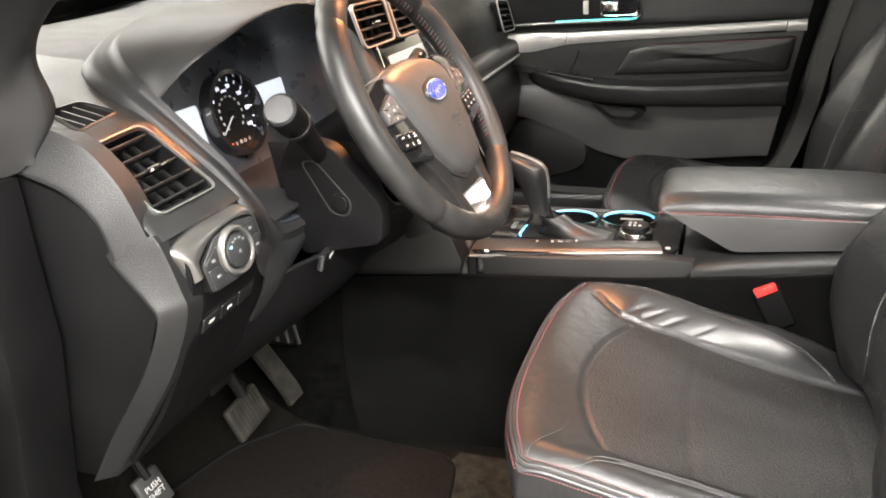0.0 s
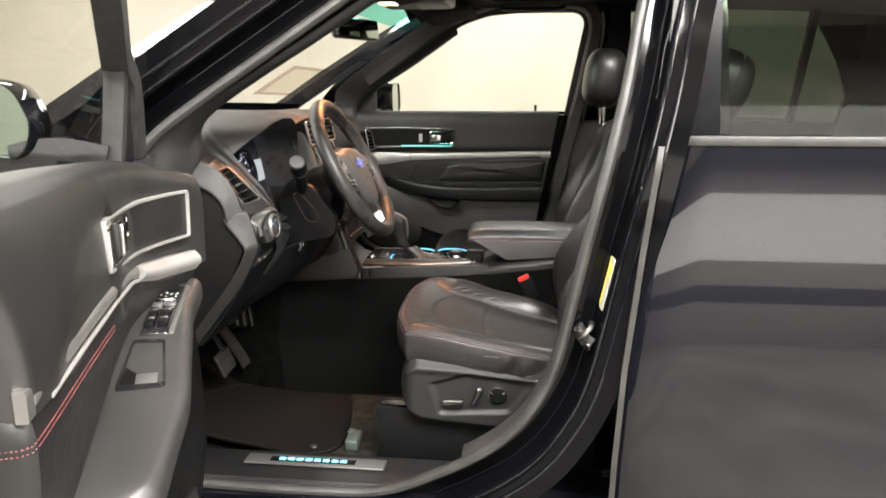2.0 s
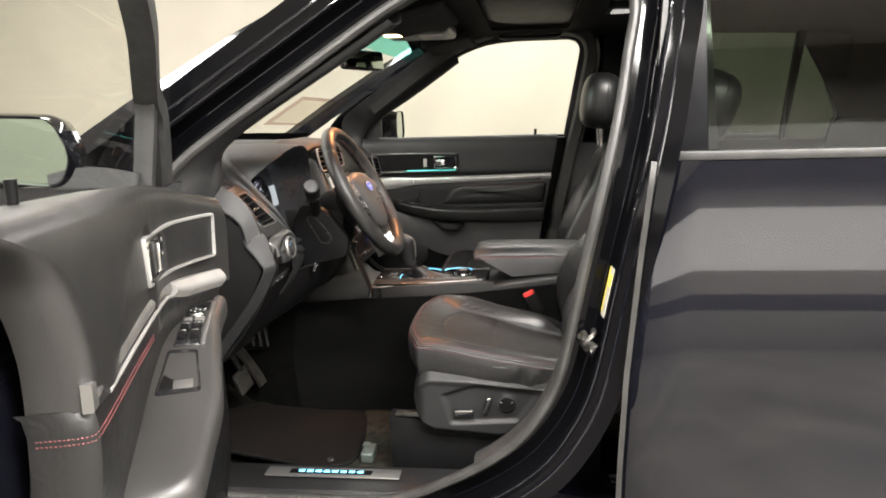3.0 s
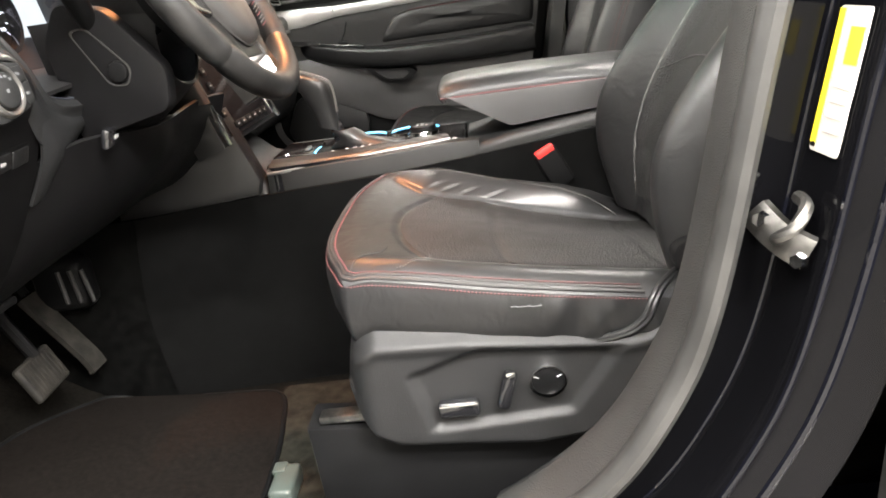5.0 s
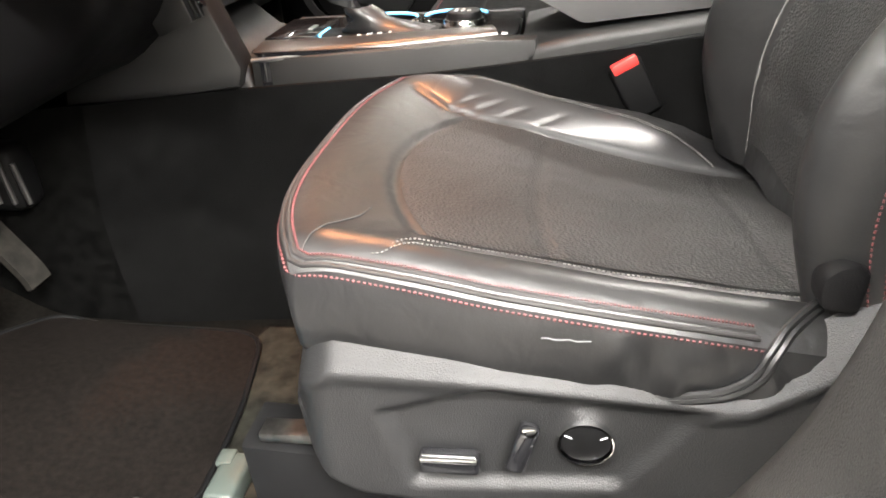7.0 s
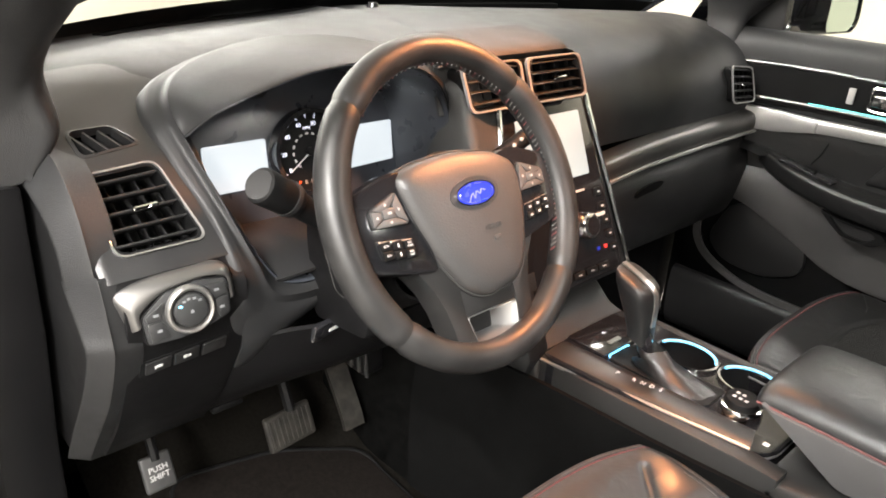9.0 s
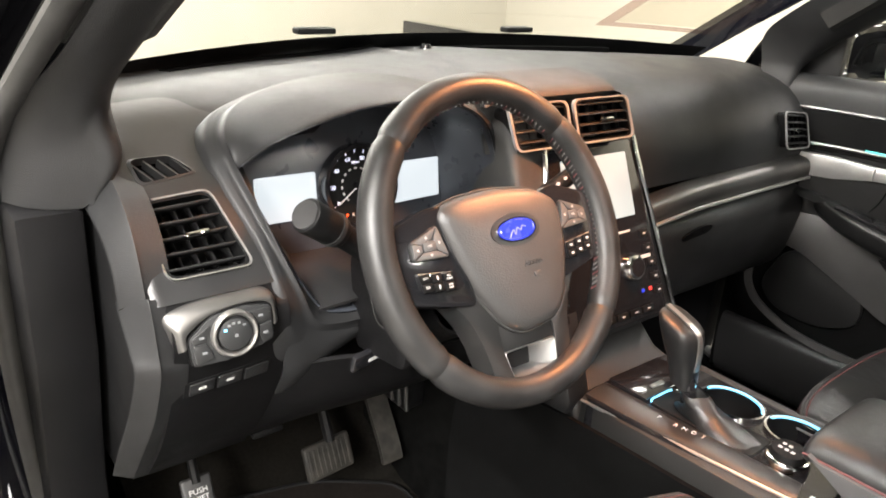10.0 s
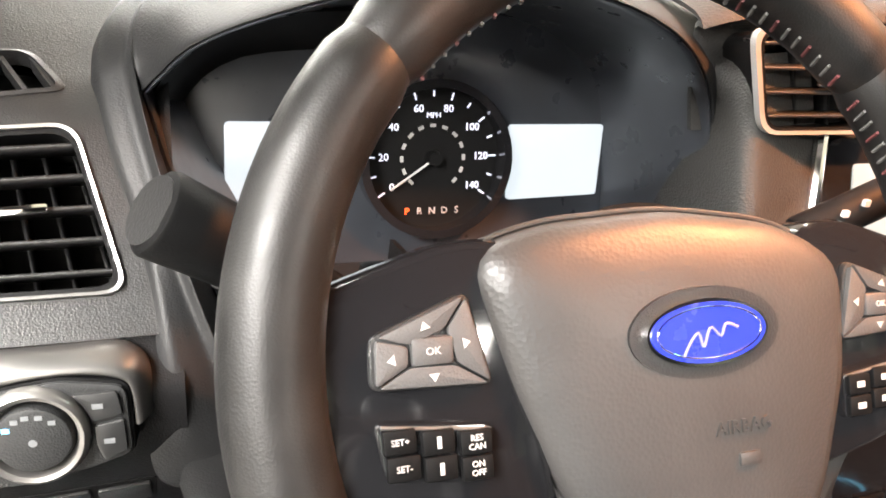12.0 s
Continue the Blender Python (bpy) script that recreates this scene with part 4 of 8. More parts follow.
CREASE = [(-0.16, 0.53, 0.986), (-0.159, 0.49, 0.988), (-0.16, 0.455, 1.0), (-0.166, 0.435, 1.048), (-0.189, 0.417, 1.102), (-0.217, 0.408, 1.139), (-0.243, 0.4, 1.172), (-0.266, 0.395, 1.199), (-0.293, 0.4, 1.222),
          (-0.32, 0.423, 1.241), (-0.343, 0.468, 1.254), (-0.367, 0.53, 1.262), (-0.39, 0.62, 1.265), (-0.37, 0.7, 1.262), (-0.32, 0.765, 1.25), (-0.262, 0.79, 1.235), (-0.225, 0.8, 1.195), (-0.205, 0.805, 1.125), (-0.187, 0.808, 1.055), (-0.172, 0.81, 1.0)]
OUTER = [(-0.168, 0.53, 0.972), (-0.165, 0.475, 0.966), (-0.153, 0.418, 0.985), (-0.16, 0.408, 1.045), (-0.19, 0.4, 1.09), (-0.218, 0.391, 1.12), (-0.247, 0.38, 1.154), (-0.277, 0.373, 1.184), (-0.309, 0.377, 1.207),
         (-0.339, 0.397, 1.227), (-0.367, 0.447, 1.24), (-0.402, 0.515, 1.247), (-0.425, 0.62, 1.249), (-0.405, 0.715, 1.248), (-0.352, 0.79, 1.243), (-0.295, 0.81, 1.228), (-0.25, 0.82, 1.19), (-0.22, 0.826, 1.13), (-0.2, 0.828, 1.06), (-0.185, 0.83, 1.0)]
mouth = Vector((-0.3, 0.6, 1.1))
hood, under = [], []
for a, b, c in zip(LIP, CREASE, OUTER):
    a, b, c = Vector(a), Vector(b), Vector(c)
    wide = (b - a).length
    bulge = Vector((0.3, 0, 0.95)) * min(0.006, wide * 0.06)
    hood.append([a + Vector((-0.003, 0, -0.002)), a, a.lerp(b, 0.12) + bulge * 0.5, a.lerp(b, 0.5) + bulge, a.lerp(b, 0.9) + bulge * 0.5, b, b.lerp(c, 0.22) - Vector((0.002, 0, 0.0035)), b.lerp(c, 0.6) - Vector((0, 0, 0.001)), c, c + (c - b) * 0.5 + Vector((-0.008, 0, -0.014))])
    r = mouth - a
    r.x = 0
    r.normalize()
    under.append([a + Vector((-0.002, 0, -0.001)) + r * 0.001, a + r * 0.004 + Vector((-0.003, 0, 0)), a + r * 0.009 + Vector((-0.03, 0, 0)), a + r * 0.02 + Vector((-0.08, 0, 0)), a + r * 0.034 + Vector((-0.13, 0, 0))])


def along(net, n, m):
    """A sheet with rows set at even steps of its net, the pointed corner kept."""
    bm = bmesh.new()
    rows = [cr([Vector(p) for p in r], m) for r in net]
    k = 7
    cols = [cr([r[j] for r in rows[:k + 1]], n // 2)[:-1] + cr([r[j] for r in rows[k:]], n // 2) for j in range(m)]
    gridmesh(bm, [[cols[j][i] for j in range(m)] for i in range(len(cols[0]))])
    bmesh.ops.recalc_face_normals(bm, faces=bm.faces)
    return bm


part("instrument_hood", along(hood, 90, 46), HOODM, dash, "curved charcoal hood and leg round the instruments", 50)
part("hood_underside", along(under, 90, 14), CLUSTERM, dash, "black inner wall of the hood")
part("lower_cheek", sheet([[(-0.157, 0.405, 1.03), (-0.155, 0.405, 0.985), (-0.165, 0.41, 0.94), (-0.2, 0.415, 0.885)],
                           [(-0.158, 0.43, 1.0), (-0.153, 0.43, 0.97), (-0.16, 0.435, 0.935), (-0.195, 0.435, 0.89)],
                           [(-0.162, 0.475, 0.98), (-0.156, 0.475, 0.965), (-0.162, 0.475, 0.945), (-0.19, 0.475, 0.915)],
                           [(-0.17, 0.525, 0.98), (-0.165, 0.525, 0.968), (-0.172, 0.525, 0.955), (-0.195, 0.525, 0.94)]], 16, 16, 0.004), HOODM, dash, "grained panel below the instruments")

# instrument cluster
IC = facing((-0.318, 0.608, 1.114), (0, 1, 0), (-0.2, 0, 1))
cl = part("instrument_panel", flat([(-0.21, -0.09), (0.18, -0.09), (0.18, 0.05), (0.14, 0.1), (0, 0.125), (-0.14, 0.1), (-0.2, 0.06)], IC, -0.01, 0.0, 0.02), CLUSTERM, dash, "black instrument cluster with two lit white displays")
part("gauge_rim", loc(frame_ring([(0.062 * math.cos(a), 0.062 * math.sin(a), 0) for a in np.linspace(0, 6.283, 49)[:-1]], [(0.0555 * math.cos(a), 0.0555 * math.sin(a), 0) for a in np.linspace(0, 6.283, 49)[:-1]], (0, 0, 0.02)), IC), GLOSS, cl, "gloss black gauge rim")
part("gauge_face", loc(rod((0, 0, 0), (0, 0, 0.004), 0.0562, None, 40), IC), DARK, cl, "black speedometer face")
for k in range(8):
    a = radians(214 - k * 35.4)
    words("figure", str(20 * k), IC @ Matrix.Translation((0.0405 * math.cos(a), 0.0405 * math.sin(a), 0.0046)), 0.0084, GLOWWHITE, cl, 0.0003)
    for f, big in ((0.0, 0.006), (0.5, 0.0045)):
        if k < 7 or f == 0.0:
            b = a - radians(35.4 * f)
            part("tick", loc(box((0, 0, 0), (big, 0.0012, 0.0006)), IC @ Matrix.Translation((0.0505 * math.cos(b), 0.0505 * math.sin(b), 0.0046)) @ Matrix.Rotation(b, 4, "Z")), GLOWWHITE, cl)
for k in range(13):
    a = radians(226 - k * 22.5)
    part("inner_mark", loc(box((0, 0, 0), (0.0046, 0.0026, 0.0006)), IC @ Matrix.Translation((0.0258 * math.cos(a), 0.0258 * math.sin(a), 0.0046)) @ Matrix.Rotation(a - 1.57, 4, "Z")), GREYPRINT, cl)
words("unit_mark", "MPH", IC @ Matrix.Translation((0, 0.0335, 0.0046)), 0.006, GLOWWHITE, cl, 0.0003)
a = radians(214)
part("needle", loc(box((0.02, 0, 0.009), (0.046, 0.0014, 0.0012)), IC @ Matrix.Rotation(a, 4, "Z")), WHITE, cl, "thin pale needle")
part("needle_hub", loc(rod((0, 0, 0.004), (0, 0, 0.012), 0.0065, 0.0055, 18), IC), DARK, cl)
for k, ch in enumerate("PRNDS"):
    words("gear_letter", ch, IC @ Matrix.Translation((-0.021 + 0.0105 * k, -0.0425, 0.0046)), 0.0078, GLOWRED if k == 0 else GREYPRINT, cl, 0.0003)
part("left_display", flat([(-0.16, -0.035), (-0.068, -0.036), (-0.066, 0.028), (-0.158, 0.029)], IC, 0.0, 0.004, 0.004), SCREEN, cl, "lit white display")
part("right_display", flat([(0.066, -0.036), (0.15, -0.034), (0.153, 0.026), (0.066, 0.026)], IC, 0.0, 0.004, 0.003), SCREEN, cl, "lit white display")
part("left_binnacle", loc(sheet([[(-0.215, -0.06, 0.0), (-0.195, 0.03, 0.0), (-0.15, 0.075, 0.0), (-0.06, 0.085, 0.0)], [(-0.235, -0.07, 0.06), (-0.21, 0.04, 0.06), (-0.16, 0.095, 0.055), (-0.06, 0.11, 0.05)]], 5, 14, 0.003), IC), DARK, cl)
part("lower_shelf", sheet([[(-0.33, 0.42, 1.035), (-0.25, 0.43, 1.03), (-0.17, 0.46, 1.01)], [(-0.33, 0.62, 1.03), (-0.24, 0.62, 1.035), (-0.16, 0.62, 1.02)], [(-0.33, 0.86, 1.035), (-0.25, 0.83, 1.03), (-0.17, 0.8, 1.01)]], 9, 7, 0.005), PLASTIC, dash)
cheek = []
for z in (1.225, 1.19, 1.14, 1.09, 1.04, 0.99, 0.94):
    s = (1.2 - z) * 0.34
    cheek.append([(-0.335, 0.765, z), (-0.28 + s * 0.4, 0.778, z), (-0.225 + s * 0.8, 0.784, z), (-0.2 + s, 0.787, z), (-0.191 + s, 0.793, z), (-0.19 + s, 0.803, z), (-0.2 + s, 0.83, z), (-0.215 + s, 0.87, z)])
# lighter than the dash skin: the lamp's spill is put into the colour
part("right_cheek", sheet(cheek, 20, 30, 0.004), TRIMM, dash, "charcoal cheek beside the instruments, lightened for lamp spill")

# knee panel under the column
part("knee_panel", sheet([[(-0.2, 0.4, 0.93), (-0.26, 0.4, 0.83), (-0.33, 0.4, 0.745), (-0.42, 0.4, 0.74)], [(-0.15, 0.47, 0.95), (-0.21, 0.48, 0.85), (-0.3, 0.5, 0.77), (-0.42, 0.5, 0.76)], [(-0.12, 0.62, 0.94), (-0.17, 0.62, 0.86), (-0.27, 0.62, 0.79), (-0.42, 0.62, 0.78)], [(-0.12, 0.78, 0.95), (-0.16, 0.78, 0.87), (-0.26, 0.78, 0.8), (-0.42, 0.78, 0.79)], [(-0.1, 0.86, 0.95), (-0.14, 0.87, 0.87), (-0.24, 0.87, 0.8), (-0.42, 0.87, 0.79)]], 17, 14, 0.006), SHROUD, dash, "black knee panel below the column, darkened for shade")
part("bonnet_latch", box((-0.31, 0.45, 0.752), (0.02, 0.05, 0.012), 0.004), DARK, dash, "black bonnet release lever")
part("data_port_cover", loc(box((0, 0, 0), (0.06, 0.026, 0.01), 0.004), facing((-0.133, 0.516, 0.943), (-0.2, 1, 0.0), (0.25, 0.0, 1))), GLOSS, dash, "small black port cover under the column")
part("port_mark", loc(box((0.004, 0, 0.0056), (0.018, 0.005, 0.0008)), facing((-0.133, 0.516, 0.943), (-0.2, 1, 0.0), (0.25, 0.0, 1))), WHITE, dash)

# passenger face of the dashboard
part("silver_strip", sheet([[(-0.215, y, 1.06 + b), (-0.188, y, 1.052 + b), (-0.18, y, 1.03 + b), (-0.187, y, 1.008 + b), (-0.21, y, 1.0 + b)] for y, b in ((1.14, -0.02), (1.3, -0.005), (1.5, 0.0), (1.7, 0.003), (1.745, 0.003))], 14, 12, 0.003), SATIN_DARK, dash, "dark satin dashboard strip")
part("strip_line", sweep([(-0.181, y, 1.0115 + b) for y, b in ((1.14, -0.02), (1.3, -0.005), (1.5, 0.0), (1.7, 0.003), (1.745, 0.003))], 0.004), SILVER, dash, "bright lower line of the strip")
part("glove_box", sheet([[(-0.21, y, 1.0), (-0.18, y, 0.95), (-0.19, y, 0.85), (-0.24, y, 0.78), (-0.4, y, 0.74)] for y in (1.14, 1.3, 1.5, 1.74)], 9, 16, 0.008), PLASTIC, dash, "dark glove box lid")
part("glove_handle", loc(oval((0, 0, 0), (1, 0, 0), (0, 1, 0), 0.05, 0.013, 30, (0, 0, 0.004)), facing((-0.182, 1.32, 0.955), (0, 1, 0.12), (0.2, 0, 1))), DARK, dash, "dark oval glove box handle")
pvx = -0.186
vent("air_vent", [(pvx - 0.012, 1.6, 1.175), (pvx - 0.008, 1.69, 1.165), (pvx + 0.004, 1.716, 1.086), (pvx, 1.62, 1.09)], (-0.02, 0, -0.002), 5, dash, 5, 0.55, 0.93, SILVER)

# centre stack
def stack(s, y, lift=0.0):
    a, b = Vector((-0.205, 0, 1.17)), Vector((-0.095, 0, 0.865))
    d = (b - a).normalized()
    p = a.lerp(b, s) + Vector((-d.z, 0, d.x)) * lift
    p.y = y
    return p


ST = facing(tuple(stack(0.5, 0.985)), (0, 1, 0), tuple(stack(0, 0.98) - stack(1, 0.98)))
part("stack_body", loc(prism([(-0.13, 0.17), (0.115, 0.17), (0.165, -0.165), (-0.17, -0.165)], "z", -0.06, -0.004, 0.004), ST), PLASTIC, dash, "dark centre stack")
part("stack_panel", flat([(-0.105, 0.155), (0.1, 0.155), (0.14, -0.155), (-0.145, -0.155)], ST, -0.006, 0.004, 0.015), GLOSS, dash, "gloss black centre panel")
part("touch_screen", flat([(-0.085, 0.025), (0.084, 0.025), (0.078, 0.135), (-0.08, 0.135)], ST, 0.003, 0.006, 0.004), SCREEN_DIM, dash, "lit pale touch screen")
part("panel_print", flat([(0.03, -0.002), (0.065, -0.002), (0.065, 0.002), (0.03, 0.002)], ST, 0.004, 0.0055), GREYPRINT, dash)
for s in (-1, 1):
    edge = [ST @ Vector((s * x - 0.003, y, 0.004)) for x, y in ((0.108, 0.16), (0.118, 0.09), (0.135, 0.0), (0.152, -0.1), (0.163, -0.165))]
    part("stack_trim", sweep(cr(edge, 14), 0.005), CHROME, dash, "chrome edge of the centre stack")
kn = part("volume_knob", loc(rod((0.055, -0.062, 0.0), (0.055, -0.062, 0.02), 0.024, 0.0215, 32, bev=0.003), ST), CHROME, dash, "chrome volume knob")
part("knob_face", loc(rod((0.055, -0.062, 0.016), (0.055, -0.062, 0.0215), 0.016, None, 28), ST), GLOSS, kn)
for s in (-1, 1):
    for k in range(5):
        b = part("stack_button", loc(box((s * (0.098 + 0.0055 * k), -0.01 - 0.026 * k, 0.006), (0.019, 0.014, 0.004), 0.0015), ST), DARK, dash)
        part("mark", loc(box((s * (0.098 + 0.0055 * k), -0.01 - 0.026 * k, 0.0084), (0.006, 0.0025, 0.0006)), ST), WHITE, b)
for k in range(6):
    b = part("stack_key", loc(box((-0.085 + 0.034 * k, -0.14, 0.006), (0.03, 0.012, 0.004), 0.0015), ST), DARK, dash)
    part("mark", loc(box((-0.085 + 0.034 * k, -0.14, 0.0084), (0.008, 0.002, 0.0006)), ST), WHITE, b)
part("hot_mark", loc(box((0.1, -0.108, 0.005), (0.007, 0.006, 0.001)), ST), RED, dash)
part("cold_mark", loc(box((0.08, -0.108, 0.005), (0.007, 0.006, 0.001)), ST), BLUE, dash)
part("name_bar", loc(box((0.098, -0.05, 0.005), (0.026, 0.006, 0.001)), ST), WHITE, dash)
part("hazard_mark", loc(box((-0.01, 0.008, 0.005), (0.006, 0.006, 0.001)), ST), GLOWRED, dash)
vn = (-0.034, 0, -0.006)
# housing lightened the same way, in place of light from the roof lamp
part("vent_housing", sheet([[(-0.3 - b, y, 1.272 - b), (-0.22 - b, y, 1.262 - b), (-0.198 - b, y, 1.25 - b), (-0.215 - b, y + b * 0.5, 1.235), (-0.226, y + b, 1.2), (-0.22, y + b * 1.4, 1.165)] for y, b in ((0.755, 0.012), (0.79, 0.0), (0.85, 0.0), (0.95, 0.0), (1.025, 0.0), (1.045, 0.018))], 10, 18, 0.004), TRIMM, dash)
for a, b, c, e in ((0.775, 0.9, 0.916, 0.795), (0.911, 1.042, 1.066, 0.928)):
    vent("air_vent", [(-0.188, a, 1.244), (-0.188, b, 1.244), (-0.178, c, 1.174), (-0.178, e, 1.174)], vn, 4, dash, 4, 0.55, 0.93, SILVER)

# ---------------------------------------------------------------- steering column and wheel
col = thing("steering_column", (-0.15, 0.62, 1.05), "black steering column shroud with two stalks", "steering column")
WH = facing((-0.012, 0.621, 1.130), (0, 1, 0), (-0.46, 0, 0.888))
part("upper_shroud", loc(box((0, 0.012, -0.12), (0.11, 0.075, 0.13), 0.025, seg=4), WH), SHROUD, col)
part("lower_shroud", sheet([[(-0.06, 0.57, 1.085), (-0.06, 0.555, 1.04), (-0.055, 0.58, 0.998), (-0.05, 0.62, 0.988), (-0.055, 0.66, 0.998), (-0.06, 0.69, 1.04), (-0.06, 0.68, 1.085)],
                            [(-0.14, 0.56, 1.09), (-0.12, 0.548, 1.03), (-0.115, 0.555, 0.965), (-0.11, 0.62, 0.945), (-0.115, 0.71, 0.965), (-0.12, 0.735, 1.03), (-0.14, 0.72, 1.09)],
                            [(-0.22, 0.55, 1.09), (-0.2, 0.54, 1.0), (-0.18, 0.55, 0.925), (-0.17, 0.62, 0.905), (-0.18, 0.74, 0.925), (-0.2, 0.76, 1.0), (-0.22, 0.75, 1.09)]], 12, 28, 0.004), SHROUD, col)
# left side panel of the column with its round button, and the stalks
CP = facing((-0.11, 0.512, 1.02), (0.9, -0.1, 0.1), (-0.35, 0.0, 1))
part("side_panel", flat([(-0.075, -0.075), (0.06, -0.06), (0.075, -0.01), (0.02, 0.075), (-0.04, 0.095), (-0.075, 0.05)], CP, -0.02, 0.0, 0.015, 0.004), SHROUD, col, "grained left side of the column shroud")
part("round_button", loc(rod((0.012, 0.0, -0.001), (0.012, 0.0, 0.004), 0.0135, 0.0125, 24, bev=0.001), CP), DARK, col, "round black button")
part("panel_groove", loc(frame_ring(rounded([Vector(p) for p in ((-0.035, 0.06, 0.0005), (-0.01, 0.06, 0.0005), (0.032, 0.0, 0.0005), (0.02, -0.02, 0.0005), (-0.005, -0.015, 0.0005))], 0.01), rounded([Vector(p) for p in ((-0.033, 0.058, 0.0005), (-0.011, 0.058, 0.0005), (0.03, 0.0, 0.0005), (0.019, -0.018, 0.0005), (-0.004, -0.013, 0.0005))], 0.01), (0, 0, 0.001)), CP), SEALG, col, "thin raised outline")
stalk = part("indicator_stalk", rod((-0.125, 0.53, 1.075), (-0.108, 0.455, 1.135), 0.012, 0.0155, 20), DARK, col, "black indicator stalk with a thick end")
part("grip", rod((-0.108, 0.455, 1.135), (-0.099, 0.408, 1.167), 0.019, 0.0205, 28, bev=0.003), DARK, stalk)
part("ring", rod((-0.1065, 0.447, 1.1405), (-0.1055, 0.442, 1.144), 0.0206, None, 28), PLASTIC, stalk)
part("end_face", rod((-0.0992, 0.4085, 1.1665), (-0.0985, 0.4065, 1.168), 0.0165, None, 28), PLASTIC, stalk)
wst = part("wiper_stalk", rod((-0.13, 0.72, 1.09), (-0.118, 0.79, 1.125), 0.009, 0.0105, 18), DARK, col, "black wiper stalk with white marks")
part("grip", rod((-0.118, 0.79, 1.125), (-0.108, 0.85, 1.158), 0.0125, 0.0125, 22, bev=0.002), DARK, wst)
for k in range(3):
    part("mark", box((-0.103 + k * 0.001, 0.808 + k * 0.013, 1.146 + k * 0.007), (0.003, 0.004, 0.004)), WHITE, wst)

wheel = thing("steering_wheel", (-0.012, 0.621, 1.13), "black leather steering wheel with worn grain and silver lower spoke", "steering wheel")
R, TU = 0.1812, 0.0168


def rimpt(a, du=0.0, dv=0.0):
    r = R - 0.0082 * math.cos(a) ** 2 + du
    return WH @ Vector((r * math.cos(a), r * math.sin(a), dv))


SEG = [(45, 135, "top"), (135, 222, "left"), (222, 318, "bottom"), (318, 405, "right")]
for a0, a1, nm in SEG:
    n = 30
    bm = bmesh.new()
    rows = []
    for i in range(n + 1):
        a = radians(a0 + (a1 - a0) * i / n)
        e = 0.0011 if 0 < i < n else -0.0008
        fat = 1.0 + 0.13 * math.cos(a) ** 2
        rows.append([rimpt(a, (TU + e) * fat * math.cos(b), (TU + e) * 1.05 * math.sin(b)) for b in np.linspace(0, 2 * math.pi, 19)[:-1]])
    gridmesh(bm, rows, close_v=True)
    bmesh.ops.recalc_face_normals(bm, faces=bm.faces)
    part("rim", bm, LEATHER_WORN, wheel, "worn black leather rim section")
# hand stitching on the inner side of the rim
for a0, a1 in ((48, 132), (325, 402)):
    for k in range(34):
        a = radians(a0 + (a1 - a0) * k / 33)
        deep = -(TU + 0.0011) * (1.0 + 0.13 * math.cos(a) ** 2) - 0.0002
        p, q = rimpt(a, deep, -0.003), rimpt(a + 0.022, deep, 0.005)
        part("stitch", rod(p, q, 0.0009, None, 5), REDTHREAD if k % 3 == 0 else GREYTHREAD, wheel)

# hub, spokes, buttons
hub = rounded([Vector((x, y, 0)) for x, y in ((-0.096, 0.046), (-0.062, 0.0565), (0.0, 0.06), (0.06, 0.052), (0.096, 0.034), (0.094, -0.02), (0.077, -0.075), (0.056, -0.108), (0.0, -0.115), (-0.03, -0.1), (-0.062, -0.052), (-0.08, -0.01))], 0.018, 4)
cen = Vector((0.006, -0.02, 0))
rows = [[Vector((*(cen + (p - cen) * s).xy, h)) for p in hub] for s, h in ((1.0, -0.03), (1.0, -0.004), (0.985, 0.003), (0.955, 0.008), (0.85, 0.013), (0.6, 0.0165), (0.3, 0.018), (0.02, 0.0185))]
bm = bmesh.new()
vs = gridmesh(bm, rows, close_v=True)
bm.faces.new(vs[-1])
bmesh.ops.recalc_face_normals(bm, faces=bm.faces)
part("airbag_cover", loc(bm, WH), HUBM, wheel, "grained charcoal airbag cover", 60)
edge = [WH @ Vector((*(cen + (p - cen) * 1.012).xy, -0.002)) for p in hub]
part("cover_edge", sweep(edge, 0.0013, closed=True), SEALG, wheel, "thin silver line round the airbag cover")
badge = part("badge_recess", loc(oval((0.006, 0.006, 0.0165), (1, 0, 0), (0, 1, 0), 0.038, 0.0195, 44, (0, 0, 0.002)), WH), PLASTIC, wheel, "oval recess round the badge")
part("badge_rim", loc(oval((0.006, 0.006, 0.0183), (1, 0, 0), (0, 1, 0), 0.0305, 0.0143, 44, (0, 0, 0.002)), WH), CHROME, badge, "chrome oval badge rim")
part("badge", loc(oval((0.006, 0.006, 0.0198), (1, 0, 0), (0, 1, 0), 0.0288, 0.0128, 44, (0, 0, 0.0012)), WH), BLUE, badge, "plain blue oval badge")
path = [WH @ Vector((0.006 + 0.0262 * math.cos(a), 0.006 + 0.0108 * math.sin(a), 0.0211)) for a in np.linspace(0, 6.283, 45)[:-1]]
part("badge_line", sweep(path, 0.0004, closed=True), CHROME, badge, "thin silver line")
part("badge_stroke", loc(sweep(cr([(-0.008, -0.003, 0.0212), (-0.004, 0.003, 0.0212), (0.0, 0.006, 0.0212), (0.002, 0.0, 0.0212), (0.006, 0.008, 0.0212), (0.011, 0.004, 0.0212), (0.014, 0.009, 0.0212), (0.02, 0.007, 0.0212)], 26), 0.0006), WH), SILVER, badge, "plain silver wave on the badge")
words("airbag_word", "AIRBAG", WH @ Matrix.Translation((0.022, -0.036, 0.0186)), 0.0085, HUBM, wheel, 0.0006)
part("airbag_mark", loc(box((0.024, -0.05, 0.0182), (0.011, 0.006, 0.002), 0.0008), WH), HUBM, wheel)

